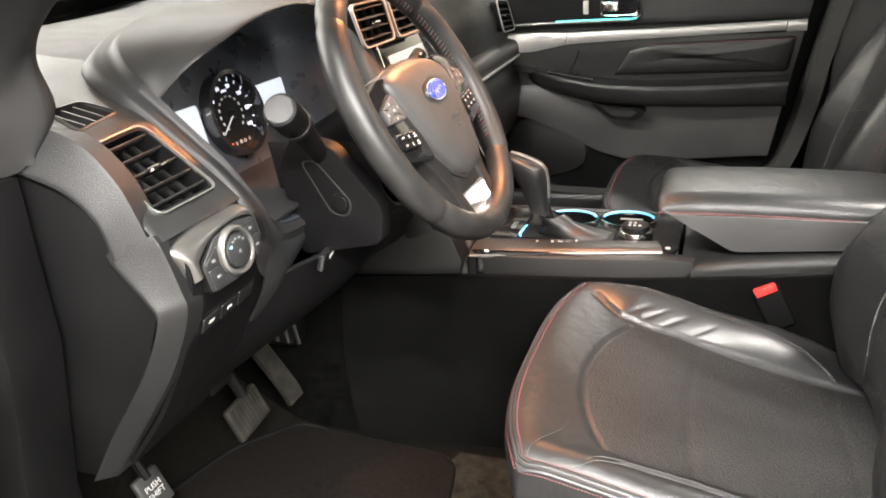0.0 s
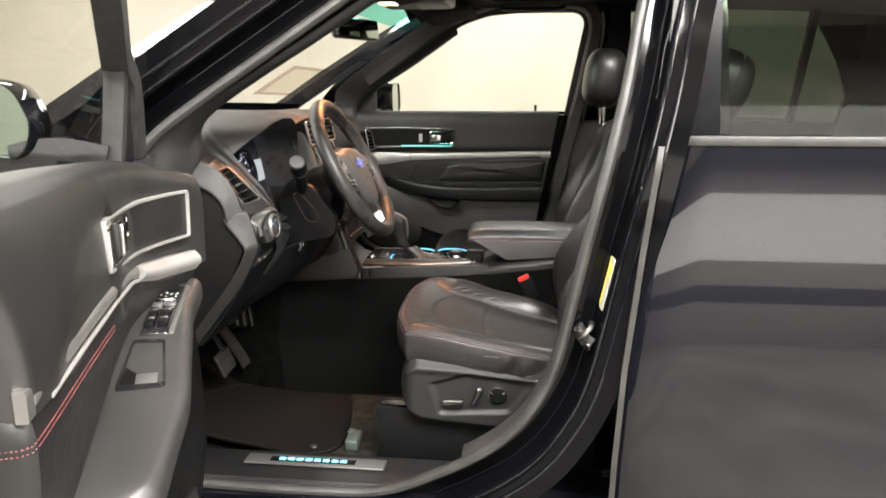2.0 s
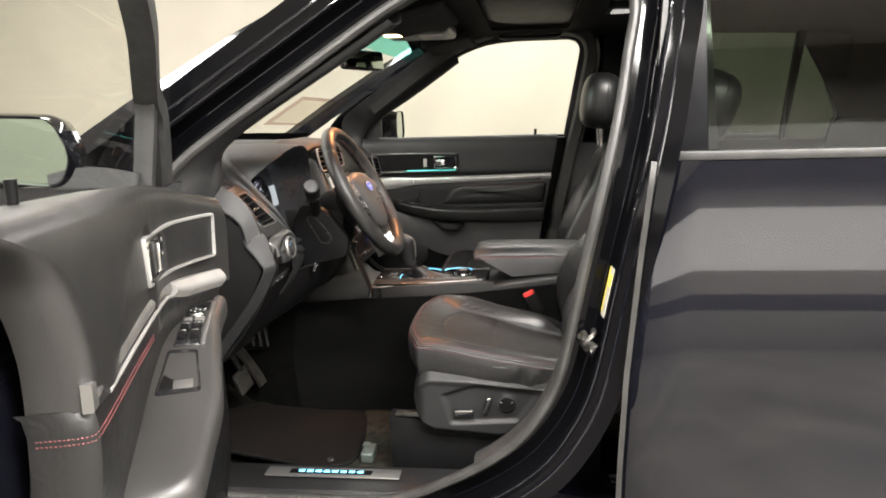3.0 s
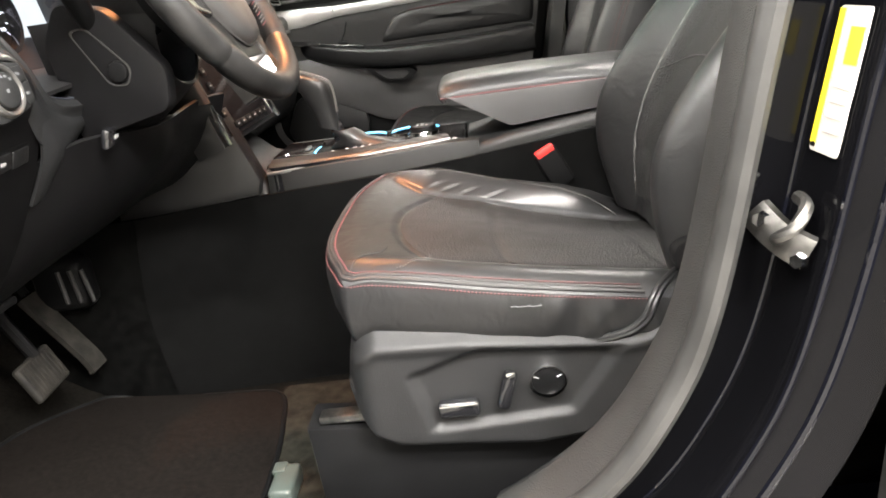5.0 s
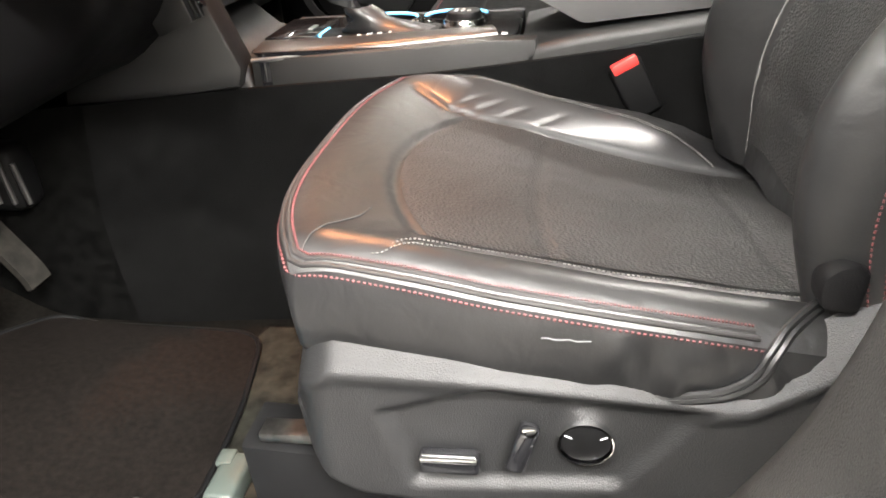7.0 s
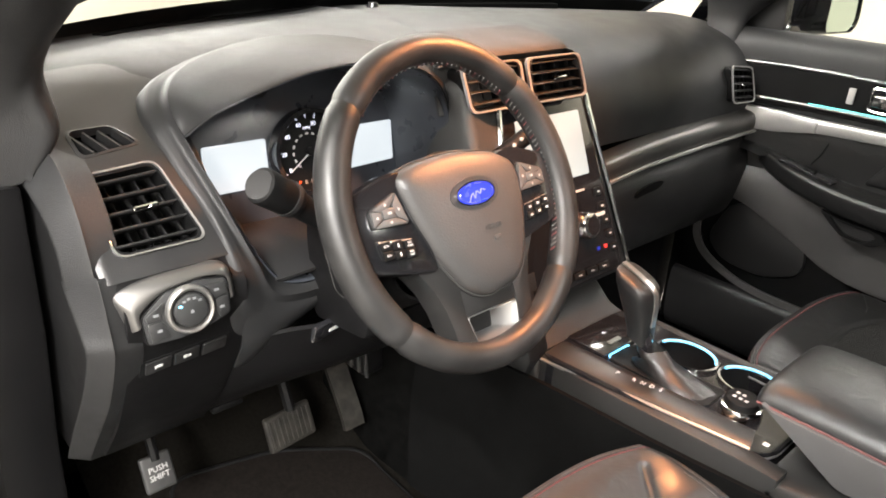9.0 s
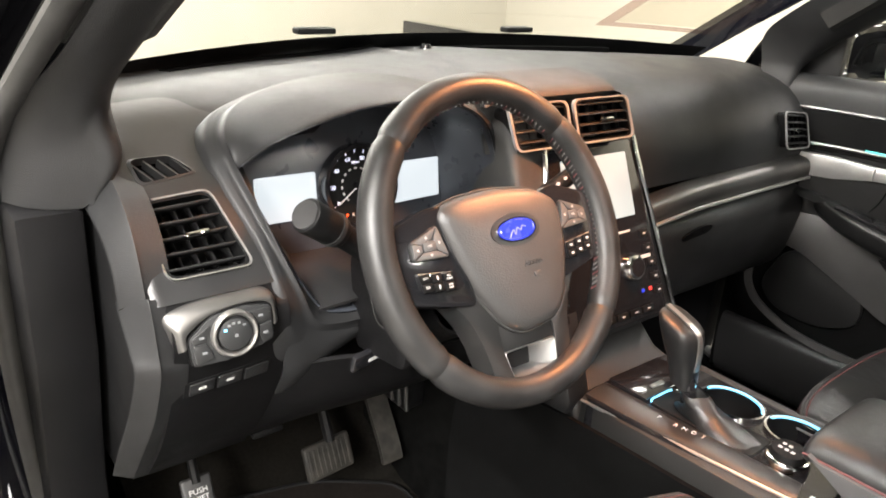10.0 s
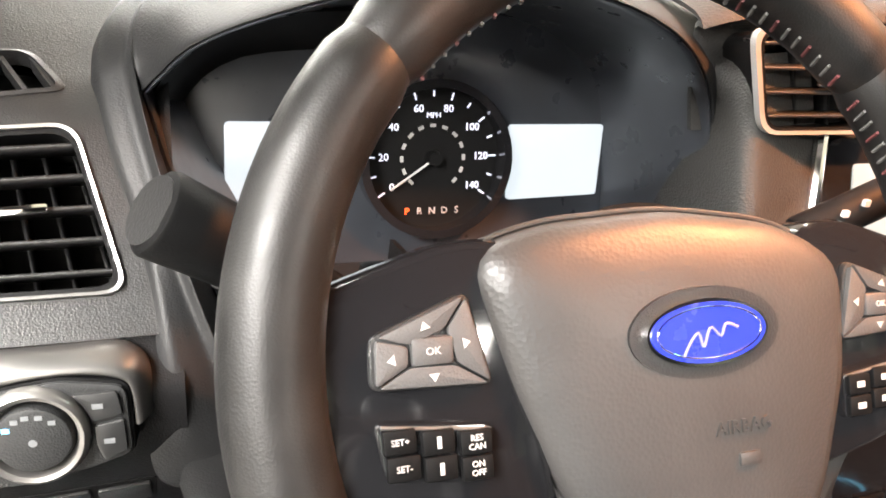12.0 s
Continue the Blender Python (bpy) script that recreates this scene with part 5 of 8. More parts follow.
for s in (-1, 1):
    sp = [Vector((s * x, y, 0)) for x, y in ((0.07, 0.05), (0.1, 0.052), (0.145, 0.038), (0.168, 0.03), (0.168, -0.03), (0.15, -0.05), (0.1, -0.062), (0.06, -0.07))]
    part("spoke", loc(plate([p + Vector((0, 0, -0.018)) for p in rounded(sp, 0.012, 3)], (0, 0, 0.022), bev=0.005), WH), GLOSS, wheel, "gloss black side spoke")
    ux = lambda x: s * x
    quad = [(0.137, 0.016), (0.097, 0.031), (0.0875, -0.007), (0.138, -0.0045)]
    qc = (0.113, 0.009)
    pad = part("button_pad", flat([(ux(x), y) for x, y in quad], WH, 0.003, 0.007, 0.005), PLASTIC, wheel, "four-way button pad")
    for i in range(4):
        a, b = Vector(quad[i]), Vector(quad[(i + 1) % 4])
        c = Vector(qc)
        tri = [a.lerp(c, 0.06), b.lerp(c, 0.06), b.lerp(c, 0.62), a.lerp(c, 0.62)]
        mid = sum(tri, Vector((0, 0))) / 4
        tri = [mid + (p - mid) * 0.93 for p in tri]
        bt = part("button", flat([(ux(p.x), p.y) for p in tri], WH, 0.006, 0.0095, 0.002), PANEL, pad)
        out_ = (mid - c).normalized() * 0.0021
        side_ = Vector((-out_.y, out_.x))
        part("mark", flat([(ux(q.x), q.y) for q in (mid + out_, mid - out_ * 0.5 + side_, mid - out_ * 0.5 - side_)], WH, 0.0094, 0.0099, 0, 0), GREYPRINT, bt)
    bt = part("button", loc(box((ux(qc[0]), qc[1], 0.008), (0.017, 0.011, 0.005), 0.0015), WH), PANEL, pad)
    words("mark", "OK", WH @ Matrix.Translation((ux(qc[0]), qc[1], 0.0108)), 0.0042, GREYPRINT, bt, 0.0003)
    low = [(0.137, -0.016), (0.0895, -0.022), (0.09, -0.045), (0.134, -0.039)]
    pad = part("button_block", flat([(ux(x), y) for x, y in low], WH, 0.003, 0.0075, 0.005), GLOSS, wheel, "black cruise button block")
    part("chrome_line", loc(sweep([(ux(0.135), -0.018, 0.0078), (ux(0.091), -0.0238, 0.0078)], 0.0008), WH), SATIN, pad)
    for i, f in enumerate((0.17, 0.5, 0.83)):
        tp, bt_ = Vector(low[0]).lerp(Vector(low[1]), f), Vector(low[3]).lerp(Vector(low[2]), f)
        for j, g in enumerate((0.3, 0.74)):
            c = tp.lerp(bt_, g)
            bt = part("button", loc(box((ux(c.x), c.y, 0.0085), (0.0132, 0.0096, 0.003), 0.001), WH), DARK, pad)
            if s < 0:
                txt = [["SET+", "SET-"], ["", ""], ["RES\nCAN", "ON\nOFF"]][i][j]
                if txt:
                    words("mark", txt, WH @ Matrix.Translation((ux(c.x), c.y, 0.0103)), 0.0034, WHITE, bt, 0.0003)
                else:
                    part("mark", loc(box((ux(c.x), c.y, 0.0103), (0.0016, 0.0045, 0.0005)), WH), WHITE, bt)
            else:
                part("mark", loc(box((ux(c.x), c.y, 0.0103), (0.0045, 0.0028, 0.0005)), WH), WHITE, bt)
# lower spoke: two black arms and a bridge round an opening lined in silver
ARM = [(-0.1014, -0.05), (-0.0862, -0.0667), (-0.0729, -0.0874), (-0.0633, -0.1135), (-0.059, -0.137), (-0.056, -0.178), (-0.024, -0.178), (-0.029, -0.163), (-0.036, -0.128), (-0.036, -0.05)]
for s in (-1, 1):
    part("lower_arm", flat([(0.006 + s * (0.006 - x), y) for x, y in ARM], WH, -0.04, -0.003, 0.004, 0.003), STRIPM, wheel, "satin black arm of the lower spoke")
part("lower_bridge", flat([(-0.0355, -0.05), (-0.0355, -0.13), (0.0475, -0.13), (0.0475, -0.05)], WH, -0.04, -0.005, 0.0, 0.003), STRIPM, wheel, "satin black bridge under the airbag cover")
hole = rounded([Vector((x, y, 0)) for x, y in ((-0.0355, -0.1305), (-0.0285, -0.164), (0.0405, -0.164), (0.0475, -0.1305))], 0.005, 3)
mid_hole = sum(hole, Vector()) / len(hole)
bm = bmesh.new()
gridmesh(bm, [[mid_hole + (p - mid_hole) * f + Vector((0, 0, h)) for p in hole] for f, h in ((1.03, -0.006), (0.98, -0.0035), (0.94, -0.006), (0.62, -0.038))], close_v=True)
part("silver_lining", loc(bm, WH), SATIN, wheel, "satin silver lining of the lower spoke's opening")
part("lining_floor", loc(plate([mid_hole + (p - mid_hole) * 0.64 + Vector((0, 0, -0.04)) for p in hole], (0, 0, 0.002)), WH), DARK, wheel)
part("hub_back", loc(rod((0, -0.01, -0.07), (0, -0.01, -0.02), 0.06, 0.075, 32), WH), DARK, wheel)

# ---------------------------------------------------------------- centre console
con = thing("centre_console", (0.2, 1.0, 0.4), "black centre console with a gloss shifter panel and padded armrest", "console")
side = [(-0.33, 0.42), (0.95, 0.42), (0.95, 0.84), (0.6, 0.84), (0.39, 0.815), (0.31, 0.8), (0.3, 0.725), (-0.055, 0.725), (-0.06, 0.79), (-0.1, 0.8), (-0.17, 0.86), (-0.3, 0.86)]
part("body", prism(side, "y", 0.868, 1.122, 0.012, 3), CONSOLEM, con, "grained black console body")
part("knee_side", prism([(-0.07, 0.765), (-0.062, 0.79), (-0.11, 0.92), (-0.3, 0.92), (-0.34, 0.735)], "y", 0.85, 0.9, 0.006), PLASTIC, con, "black side panel beside the footwell")
part("lower_cover", sheet([[(-0.3, 0.838, 0.75), (-0.06, 0.861, 0.762), (0.2, 0.866, 0.775), (0.45, 0.867, 0.8), (0.7, 0.868, 0.83)], [(-0.32, 0.836, 0.58), (-0.06, 0.858, 0.58), (0.2, 0.864, 0.58), (0.45, 0.866, 0.6), (0.7, 0.867, 0.6)], [(-0.3, 0.82, 0.4), (-0.06, 0.848, 0.39), (0.2, 0.858, 0.39), (0.45, 0.862, 0.39), (0.7, 0.864, 0.39)]], 14, 24, 0.008), FELT, con, "grained lower side of the console, darkened for shade")
part("footwell_side", sheet([[(-0.56, 0.8, 0.76), (-0.42, 0.82, 0.75), (-0.28, 0.848, 0.75)], [(-0.56, 0.8, 0.6), (-0.42, 0.818, 0.6), (-0.28, 0.846, 0.6)], [(-0.56, 0.79, 0.4), (-0.42, 0.808, 0.395), (-0.28, 0.83, 0.395)]], 12, 16, 0.008), SIDEC, con, "carpet along the footwell, darkened for the dashboard's shadow")
part("gap_line", sweep([(-0.2, 0.8455, 0.67), (-0.06, 0.858, 0.7), (0.2, 0.8635, 0.752), (0.45, 0.865, 0.8), (0.6, 0.866, 0.82)], 0.003), DARK, con, "dark seam along the console")
# shifter panel: raised border, letters on its driver side
pan = rounded([(-0.055, 0.868), (0.27, 0.893), (0.3, 0.93), (0.3, 1.09), (-0.06, 1.1)], 0.02)
CUPS = ((0.098, 1.047), (0.204, 1.055))
bm = bmesh.new()
gridmesh(bm, [[Vector((x, y, 0.806)) for y in np.linspace(0.868, 1.1, 94)] for x in np.linspace(-0.06, 0.3, 145)])
keep_in = [Vector((p.x, p.y, 0)) for p in pan]
gone = []
for f in bm.faces:
    p = f.calc_center_median()
    if not within_ring(p.x, p.y, keep_in) or any(((p.x - cx) / 0.0505) ** 2 + ((p.y - cy) / 0.0405) ** 2 < 1 for cx, cy in CUPS):
        gone.append(f)
bmesh.ops.delete(bm, geom=gone, context="FACES")
part("shifter_panel", bm, GLOSS, con, "gloss black shifter panel")
part("panel_wall", sweep([Vector((p.x, p.y, 0.79)) for p in pan], [(-0.002, -0.05), (-0.002, 0.0155), (0.002, 0.0155), (0.002, -0.05)], closed=True), GLOSS, con, "gloss rim of the shifter panel")
part("far_skirt", box((0.12, 1.112, 0.76), (0.37, 0.018, 0.09), 0.004), SOFT, con, "grained far flank of the console")
out = [Vector((p.x, p.y, 0.796)) for p in pan]
part("panel_trim", sweep(out, 0.003, closed=True), SATIN, con, "satin silver panel edge")
part("letter_strip", sheet([[(-0.052, 0.866, 0.796), (0.1, 0.885, 0.803), (0.278, 0.897, 0.813)], [(-0.052, 0.872, 0.805), (0.1, 0.891, 0.81), (0.277, 0.904, 0.819)], [(-0.05, 0.91, 0.813), (0.1, 0.921, 0.814), (0.268, 0.932, 0.819)], [(-0.048, 0.926, 0.808), (0.1, 0.937, 0.8085), (0.262, 0.946, 0.81)]], 12, 12, 0.004), STRIPM, con, "satin black strip with gear letters")
part("strip_edge", sweep([(-0.053, 0.8655, 0.797), (0.1, 0.8845, 0.804), (0.279, 0.8965, 0.814)], 0.0026), SATIN, con, "satin silver edge of the strip")
part("strip_skirt", prism([(-0.06, 0.7), (-0.055, 0.797), (0.1, 0.803), (0.28, 0.813), (0.33, 0.812), (0.33, 0.7)], "y", 0.868, 0.9, 0.004), CONSOLEM, con, "grained flank under the strip")
for k, ch in enumerate("PRNDS"):
    words("gear_letter", ch, facing((0.063 if k == 0 else 0.0763 + 0.0137 * k, 0.905 + 0.0028 * k, 0.8165 + 0.0003 * k), (1, 0.07, 0.02), (0, 0.97, 0.1)), 0.0105, WHITE, con, 0.0004)
part("front_tray", box((-0.02, 1.0, 0.809), (0.075, 0.13, 0.006), 0.002), GLOSS, con, "gloss sliding tray lid")
part("tray_handle", box((0.0, 0.985, 0.8135), (0.008, 0.03, 0.003), 0.001), SATIN, con)
well = rounded([(0.02, 0.938), (0.02, 1.0), (0.19, 1.005), (0.19, 0.942)], 0.012)
part("shift_gate", prism(well, "z", 0.805, 0.8095, 0.001), DARK, con, "dark shift gate")
part("gate_light", sweep([Vector((p.x, p.y, 0.81)) for p in well][2:9], 0.0016), GLOWICE, con, "ice blue light round the shift gate")
# cup holders
for cx, cy in CUPS:
    ring = [Vector((cx + 0.052 * math.cos(a), cy + 0.042 * math.sin(a), 0.806)) for a in np.linspace(0, 6.283, 41)[:-1]]
    cup = part("cup_holder", frame_ring([p + Vector((0, 0, 0.006)) for p in ring], [Vector((cx, cy, 0.806)) + (p - Vector((cx, cy, 0.806))) * 0.93 + Vector((0, 0, 0.006)) for p in ring], (0, 0, -0.006)), CHROME, con, "chrome cup holder rim")
    bm = bmesh.new()
    gridmesh(bm, [[Vector((cx + 0.0505 * k * math.cos(a), cy + 0.0405 * k * math.sin(a), z)) for a in np.linspace(0, 2 * math.pi, 41)[:-1]] for k, z in ((1.0, 0.808), (0.97, 0.8), (0.92, 0.745), (0.85, 0.736), (0.02, 0.735))], close_v=True)
    part("cup_well", bm, DARK, cup, "deep black cup well")
    part("cup_light", sweep([Vector((cx, cy, 0.811)) + (p - Vector((cx, cy, 0.806))) * 0.9 for p in ring][2:20], 0.0022), GLOWICE, cup, "ice blue cup holder light")
dial = part("drive_dial", rod((0.226, 0.975, 0.806), (0.226, 0.975, 0.822), 0.031, 0.029, 36, bev=0.002), CHROME, con, "chrome-rimmed drive mode dial")
part("dial_top", rod((0.226, 0.975, 0.818), (0.226, 0.975, 0.832), 0.026, 0.024, 36, bev=0.003), DARK, dial)
for k in range(5):
    part("mark", box((0.216 + 0.009 * (k % 3), 0.968 + 0.012 * (k // 3), 0.8325), (0.005, 0.005, 0.0006)), WHITE, dial)
part("seat_key_mark", box((0.285, 0.935, 0.8065), (0.008, 0.008, 0.001)), WHITE, con)
# gear lever with boot
lev = part("gear_lever", sweep(cr([(0.075, 0.965, 0.81), (0.062, 0.965, 0.86), (0.045, 0.966, 0.89)], 8), 0.0125), GLOSS, con, "gear lever")
gk = bmesh.new()
ks = [(0.054, 0.85, 0.0185, 0.0175), (0.052, 0.864, 0.0205, 0.0185), (0.047, 0.886, 0.024, 0.021), (0.041, 0.91, 0.029, 0.0255), (0.036, 0.93, 0.032, 0.0285), (0.033, 0.943, 0.032, 0.0285), (0.0315, 0.948, 0.0295, 0.026), (0.031, 0.9505, 0.024, 0.021), (0.03, 0.951, 0.002, 0.002)]
sq = lambda c: math.copysign(abs(c) ** 0.62, c)
gridmesh(gk, [[Vector((x + rx * sq(math.cos(a)), 0.967 + ry * sq(math.sin(a)), z - 0.36 * rx * sq(math.cos(a)))) for a in np.linspace(0, 6.283, 25)[:-1]] for x, z, rx, ry in ks], close_v=True)
bmesh.ops.recalc_face_normals(gk, faces=gk.faces)
part("gear_knob", gk, LEATHER, lev, "black leather gear knob with silver spine")
part("knob_spine", sweep(cr([(0.0715, 0.967, 0.878), (0.0715, 0.967, 0.9), (0.07, 0.967, 0.92), (0.063, 0.967, 0.937), (0.033, 0.967, 0.952), (0.004, 0.967, 0.962)], 16), [(-0.005, -0.001), (-0.005, 0.0015), (0.005, 0.0015), (0.005, -0.001)], up=(1, 0, 0.3)), SATIN, lev)
bt = bmesh.new()
random.seed(3)
gridmesh(bt, [[Vector((0.074 + 0.05 * f ** 1.3 + rx * math.cos(a) * (1 + 0.16 * math.sin(3 * a + 5 * f)), 0.967 + ry * math.sin(a) * (1 + 0.12 * math.sin(4 * a + 7 * f)), 0.845 - 0.035 * f)) for a in np.linspace(0, 6.283, 33)[:-1]] for f, rx, ry in ((0, 0.021, 0.02), (0.2, 0.026, 0.023), (0.45, 0.026, 0.02), (0.7, 0.043, 0.026), (0.9, 0.06, 0.029), (1.0, 0.066, 0.03))], close_v=True)
part("boot", bt, LEATHER, lev, "creased black leather boot")
# armrest
arm = thing("armrest", (0.42, 1.0, 0.82), "padded black leather armrest lid with stitched edge", "armrest")
lower = rounded([(0.275, 0.89), (0.388, 0.824), (0.6, 0.842), (0.66, 0.86), (0.66, 0.885), (0.29, 0.884)], 0.01, 3)
part("base", prism([tuple(p) for p in lower], "y", 0.893, 1.107, 0.008, 3), PANEL, arm, "grained armrest base")
net = []
for y, dz, dx in ((0.9, -0.02, 0.012), (0.905, -0.004, 0.004), (0.93, 0.012, 0.0), (1.0, 0.017, 0.0), (1.07, 0.012, 0.0), (1.095, -0.004, 0.004), (1.1, -0.02, 0.012)):
    net.append([(0.268 + dx, y, 0.876), (0.265 + dx, y, 0.888 + dz * 0.6), (0.29, y, 0.898 + dz), (0.4, y, 0.902 + dz), (0.55, y, 0.9 + dz), (0.63, y, 0.893 + dz), (0.665, y, 0.87)])
part("cushion", sheet(net, 26, 30, 0.004), LEATHER, arm, "padded black leather armrest cushion")
part("stitching", sweep(cr([(0.27, 0.9, 0.884), (0.4, 0.899, 0.886), (0.6, 0.899, 0.882), (0.66, 0.9, 0.87)], 20), 0.0015), REDTHREAD, arm, "red stitching")

# ---------------------------------------------------------------- seats
def seat(flip):
    yc = 0.612
    s = thing("car_seat", (0.35, 2 - yc if flip else yc, 0.4), "black leather passenger seat with stitched bolsters" if flip else "black leather driver's seat with red piping stitches and perforated centre", "seat", "front seats")
    put = lambda bm: mirror_y(bm, flip)

    near_seam = lambda a: float(np.interp(a, (0.1, 0.17, 0.22, 0.29, 0.4, 0.56, 0.75, 0.95), (-0.97, -0.94, -0.88, -0.82, -0.806, -0.832, -0.825, -0.82)))
    far_seam = lambda a: float(np.interp(a, (0.0, 0.1, 0.2, 0.3, 0.9), (0.9, 0.78, 0.65, 0.608, 0.608)))
    strip_out = lambda a: float(np.interp(a, (0.06, 0.16, 0.25, 0.4, 0.53, 0.65, 0.76, 0.83, 0.88), (0.93, 0.9, 0.9, 0.89, 0.86, 0.82, 0.77, 0.71, 0.63)))
    arc_a = lambda c: 0.185 + 0.16 * (c + 0.1) ** 2

    def step(v):
        v = min(1.0, max(0.0, v))
        return v * v * (3 - 2 * v)

    def cush(a, c):
        """Height of the cushion: a from the front (0) to the back (1), c from the door side (-1) to the console (1)."""
        base = 0.786 - 0.105 * a + 0.026 * a * a
        cf = far_seam(a)
        dip = float(np.interp(a, (0.0, 0.08, 0.2, 0.4, 0.6, 0.8, 1.0), (0.0, -0.005, -0.012, -0.0165, -0.031, -0.0425, -0.045)))
        top = float(np.interp(a, (0.0, 0.1, 0.23, 0.31, 0.4, 0.53, 0.65, 0.76, 0.88, 1.0), (0.0, 0.006, 0.01, 0.006, 0.0, -0.003, -0.006, -0.017, -0.039, -0.046)))
        co = strip_out(a)
        if c < cf:
            far = dip * step((c + 0.45) / (cf + 0.45))
        else:
            u = min(1.0, (c - cf) / (co - cf + 0.03))
            far = dip + (top - dip) * math.sin(u * 1.5708) ** 0.9
        near = 0.009 * math.exp(-((c + 0.9) / 0.1) ** 2) * step(a * 4)
        roll = -0.012 * max(0.0, (0.1 - a) / 0.1) ** 2.2 - 0.018 * max(0.0, (-0.85 - c) / 0.15) ** 1.9 - 0.02 * max(0.0, (c - 0.9) / 0.1) ** 1.8
        seam = -0.005 * (math.exp(-((c - near_seam(a)) / 0.014) ** 2) * step((a - 0.2) / 0.12) + math.exp(-((c - cf) / 0.016) ** 2) * (a > 0.08))
        if -0.75 < c < 0.58:
            seam -= 0.0035 * math.exp(-((a - 0.47) / 0.01) ** 2) + 0.003 * math.exp(-((a - 0.87) / 0.01) ** 2)
            seam -= 0.004 * math.exp(-((a - arc_a(c)) / 0.01) ** 2)
        wr = 0.0
        for k, ak in enumerate((0.21, 0.26, 0.33, 0.42)):
            wr -= (0.0019 - 0.0001 * k) * math.exp(-((a - ak - 0.45 * (c - cf)) / 0.009) ** 2) * math.exp(-((c - cf - 0.08) / 0.06) ** 2)
        wr += 0.0008 * math.sin(13 * a + 1.1) * math.sin(23 * a + 9 * c) * math.exp(-((c - cf - 0.1) / 0.1) ** 2)
        wr += 0.0012 * math.sin(31 * a - 8 * c) * math.exp(-((c + 0.45) / 0.35) ** 2) * step((a - 0.3) * 3)
        return base + far + near + roll + seam + wr

    def cpt(a, c, lift=0.0):
        round_front = 0.045 * abs(c) ** 3.2
        x = 0.12 + round_front + (0.592 - 0.12) * a
        return Vector((x, yc + 0.252 * c * (0.96 + 0.04 * min(1, a * 3)), cush(a, c) + lift))

    A, C = np.linspace(0, 1, 110), np.linspace(-1, 1, 161)
    bm = bmesh.new()
    gridmesh(bm, [[cpt(a, c) for c in C] for a in A])
    cu = part("cushion", put(bm), LEATHER, s, "black leather seat cushion with creased bolsters", 70)
    bm = bmesh.new()
    gridmesh(bm, [[cpt(arc_a(c) + 0.012 + (0.97 - arc_a(c)) * g, c, 0.0012) for c in np.linspace(-0.77, 0.57, 60)] for g in np.linspace(0, 1, 60)])
    part("centre_panel", put(bm), PERF, cu, "perforated leather centre panel", 70)
    # worn strip of the inner bolster, between its two seams
    bm = bmesh.new()
    gridmesh(bm, [[cpt(a, far_seam(a) + 0.015 + (strip_out(a) - far_seam(a) - 0.03) * g, 0.0011) for g in np.linspace(0, 1, 26)] for a in np.linspace(0.14, 0.86, 90)])
    part("bolster_strip", put(bm), WORNL, cu, "creased shiny leather strip of the bolster", 70)
    # apron below the cushion's edge, front and sides
    SIDE_A = np.linspace(1, 0.01, 100)
    rim = [cpt(a, -1) for a in SIDE_A] + [cpt(0, c) for c in np.linspace(-1, 1, 60)] + [cpt(a, 1) for a in np.linspace(0.02, 1, 40)]
    bm = bmesh.new()
    rows = [rim]
    mid = Vector((0.36, yc, 0))
    for k, (dz, out) in enumerate(((-0.012, 0.004), (-0.028, 0.006), (-0.045, 0.005), (-0.062, 0.003), (-0.077, -0.006), (-0.087, -0.02))):
        row = []
        for i, p in enumerate(rim):
            fold = 0.0
            if i < 100 and k < 5:
                a = float(SIDE_A[i])
                fold = (0.0042 * math.sin(52 * a + 1.3 * k) + 0.002 * math.sin(91 * a - 1.1 * k)) * step((a - 0.42) / 0.15) * step((0.84 - a) / 0.08) * (0.3, 1.0, 0.9, 0.4, 0.0)[k]
            row.append(Vector((p.x, p.y, max(p.z + dz, 0.64))) + (Vector((p.x, p.y, 0)) - mid).normalized() * (out + fold))
        rows.append(row)
    gridmesh(bm, rows)
    part("apron", put(bm), LEATHER, cu, "leather side of the cushion", 70)
    # twin welts between two rows of red stitches along the outer edge
    edge_line = lambda c, lift: [cpt(a, -c, lift) for a in np.linspace(0.72, 0.03, 40)] + [cpt(0.012, k, lift) for k in np.linspace(-0.955, 0.955, 40)] + [cpt(a, c, lift) for a in np.linspace(0.06, 0.95, 40)]
    welt = edge_line(0.975, 0.001)
    outward = lambda p: (Vector((p.x, p.y, 0)) - mid).normalized()
    shift = lambda off: [p + outward(p) * off + Vector((0, 0, -0.0042 * max(0.0, off / 0.004) ** 1.35 if off > 0 else -off * 0.1)) for p in welt]
    for off in (-0.0025, 0.003):
        part("welt", put(sweep(shift(off), 0.0021)), PIPE, cu, "black welt along the cushion edge")
    for row in ([cpt(a, -0.96, 0.001) for a in np.linspace(0.72, 0.04, 40)] + [cpt(0.025, k, 0.001) for k in np.linspace(-0.94, 0.94, 40)], shift(0.0078)):
        bm = bmesh.new()
        q = polyline(row, 620)
        for i in range(0, 619, 2):
            rod(q[i], q[i + 1], 0.0011, None, 5, bm)
        part("stitching", put(bm), REDTHREAD, cu, "dull red stitches")

    q = cpt(0.72, -0.985, 0.0)
    flap = cr([q + Vector(v) for v in ((0.045, 0.03, 0.014), (0.02, 0.008, 0.006), (0.006, -0.006, -0.008), (-0.004, -0.01, -0.026), (-0.03, -0.009, -0.042), (-0.085, -0.007, -0.05))], 30)
    for off in (0.0, 0.006):
        part("flap_welt", put(sweep([p + Vector((off * 0.7, -off * 0.2, -off * 0.5)) for p in flap], 0.0034)), LEATHER, cu, "folded leather edge at the cushion's rear end")

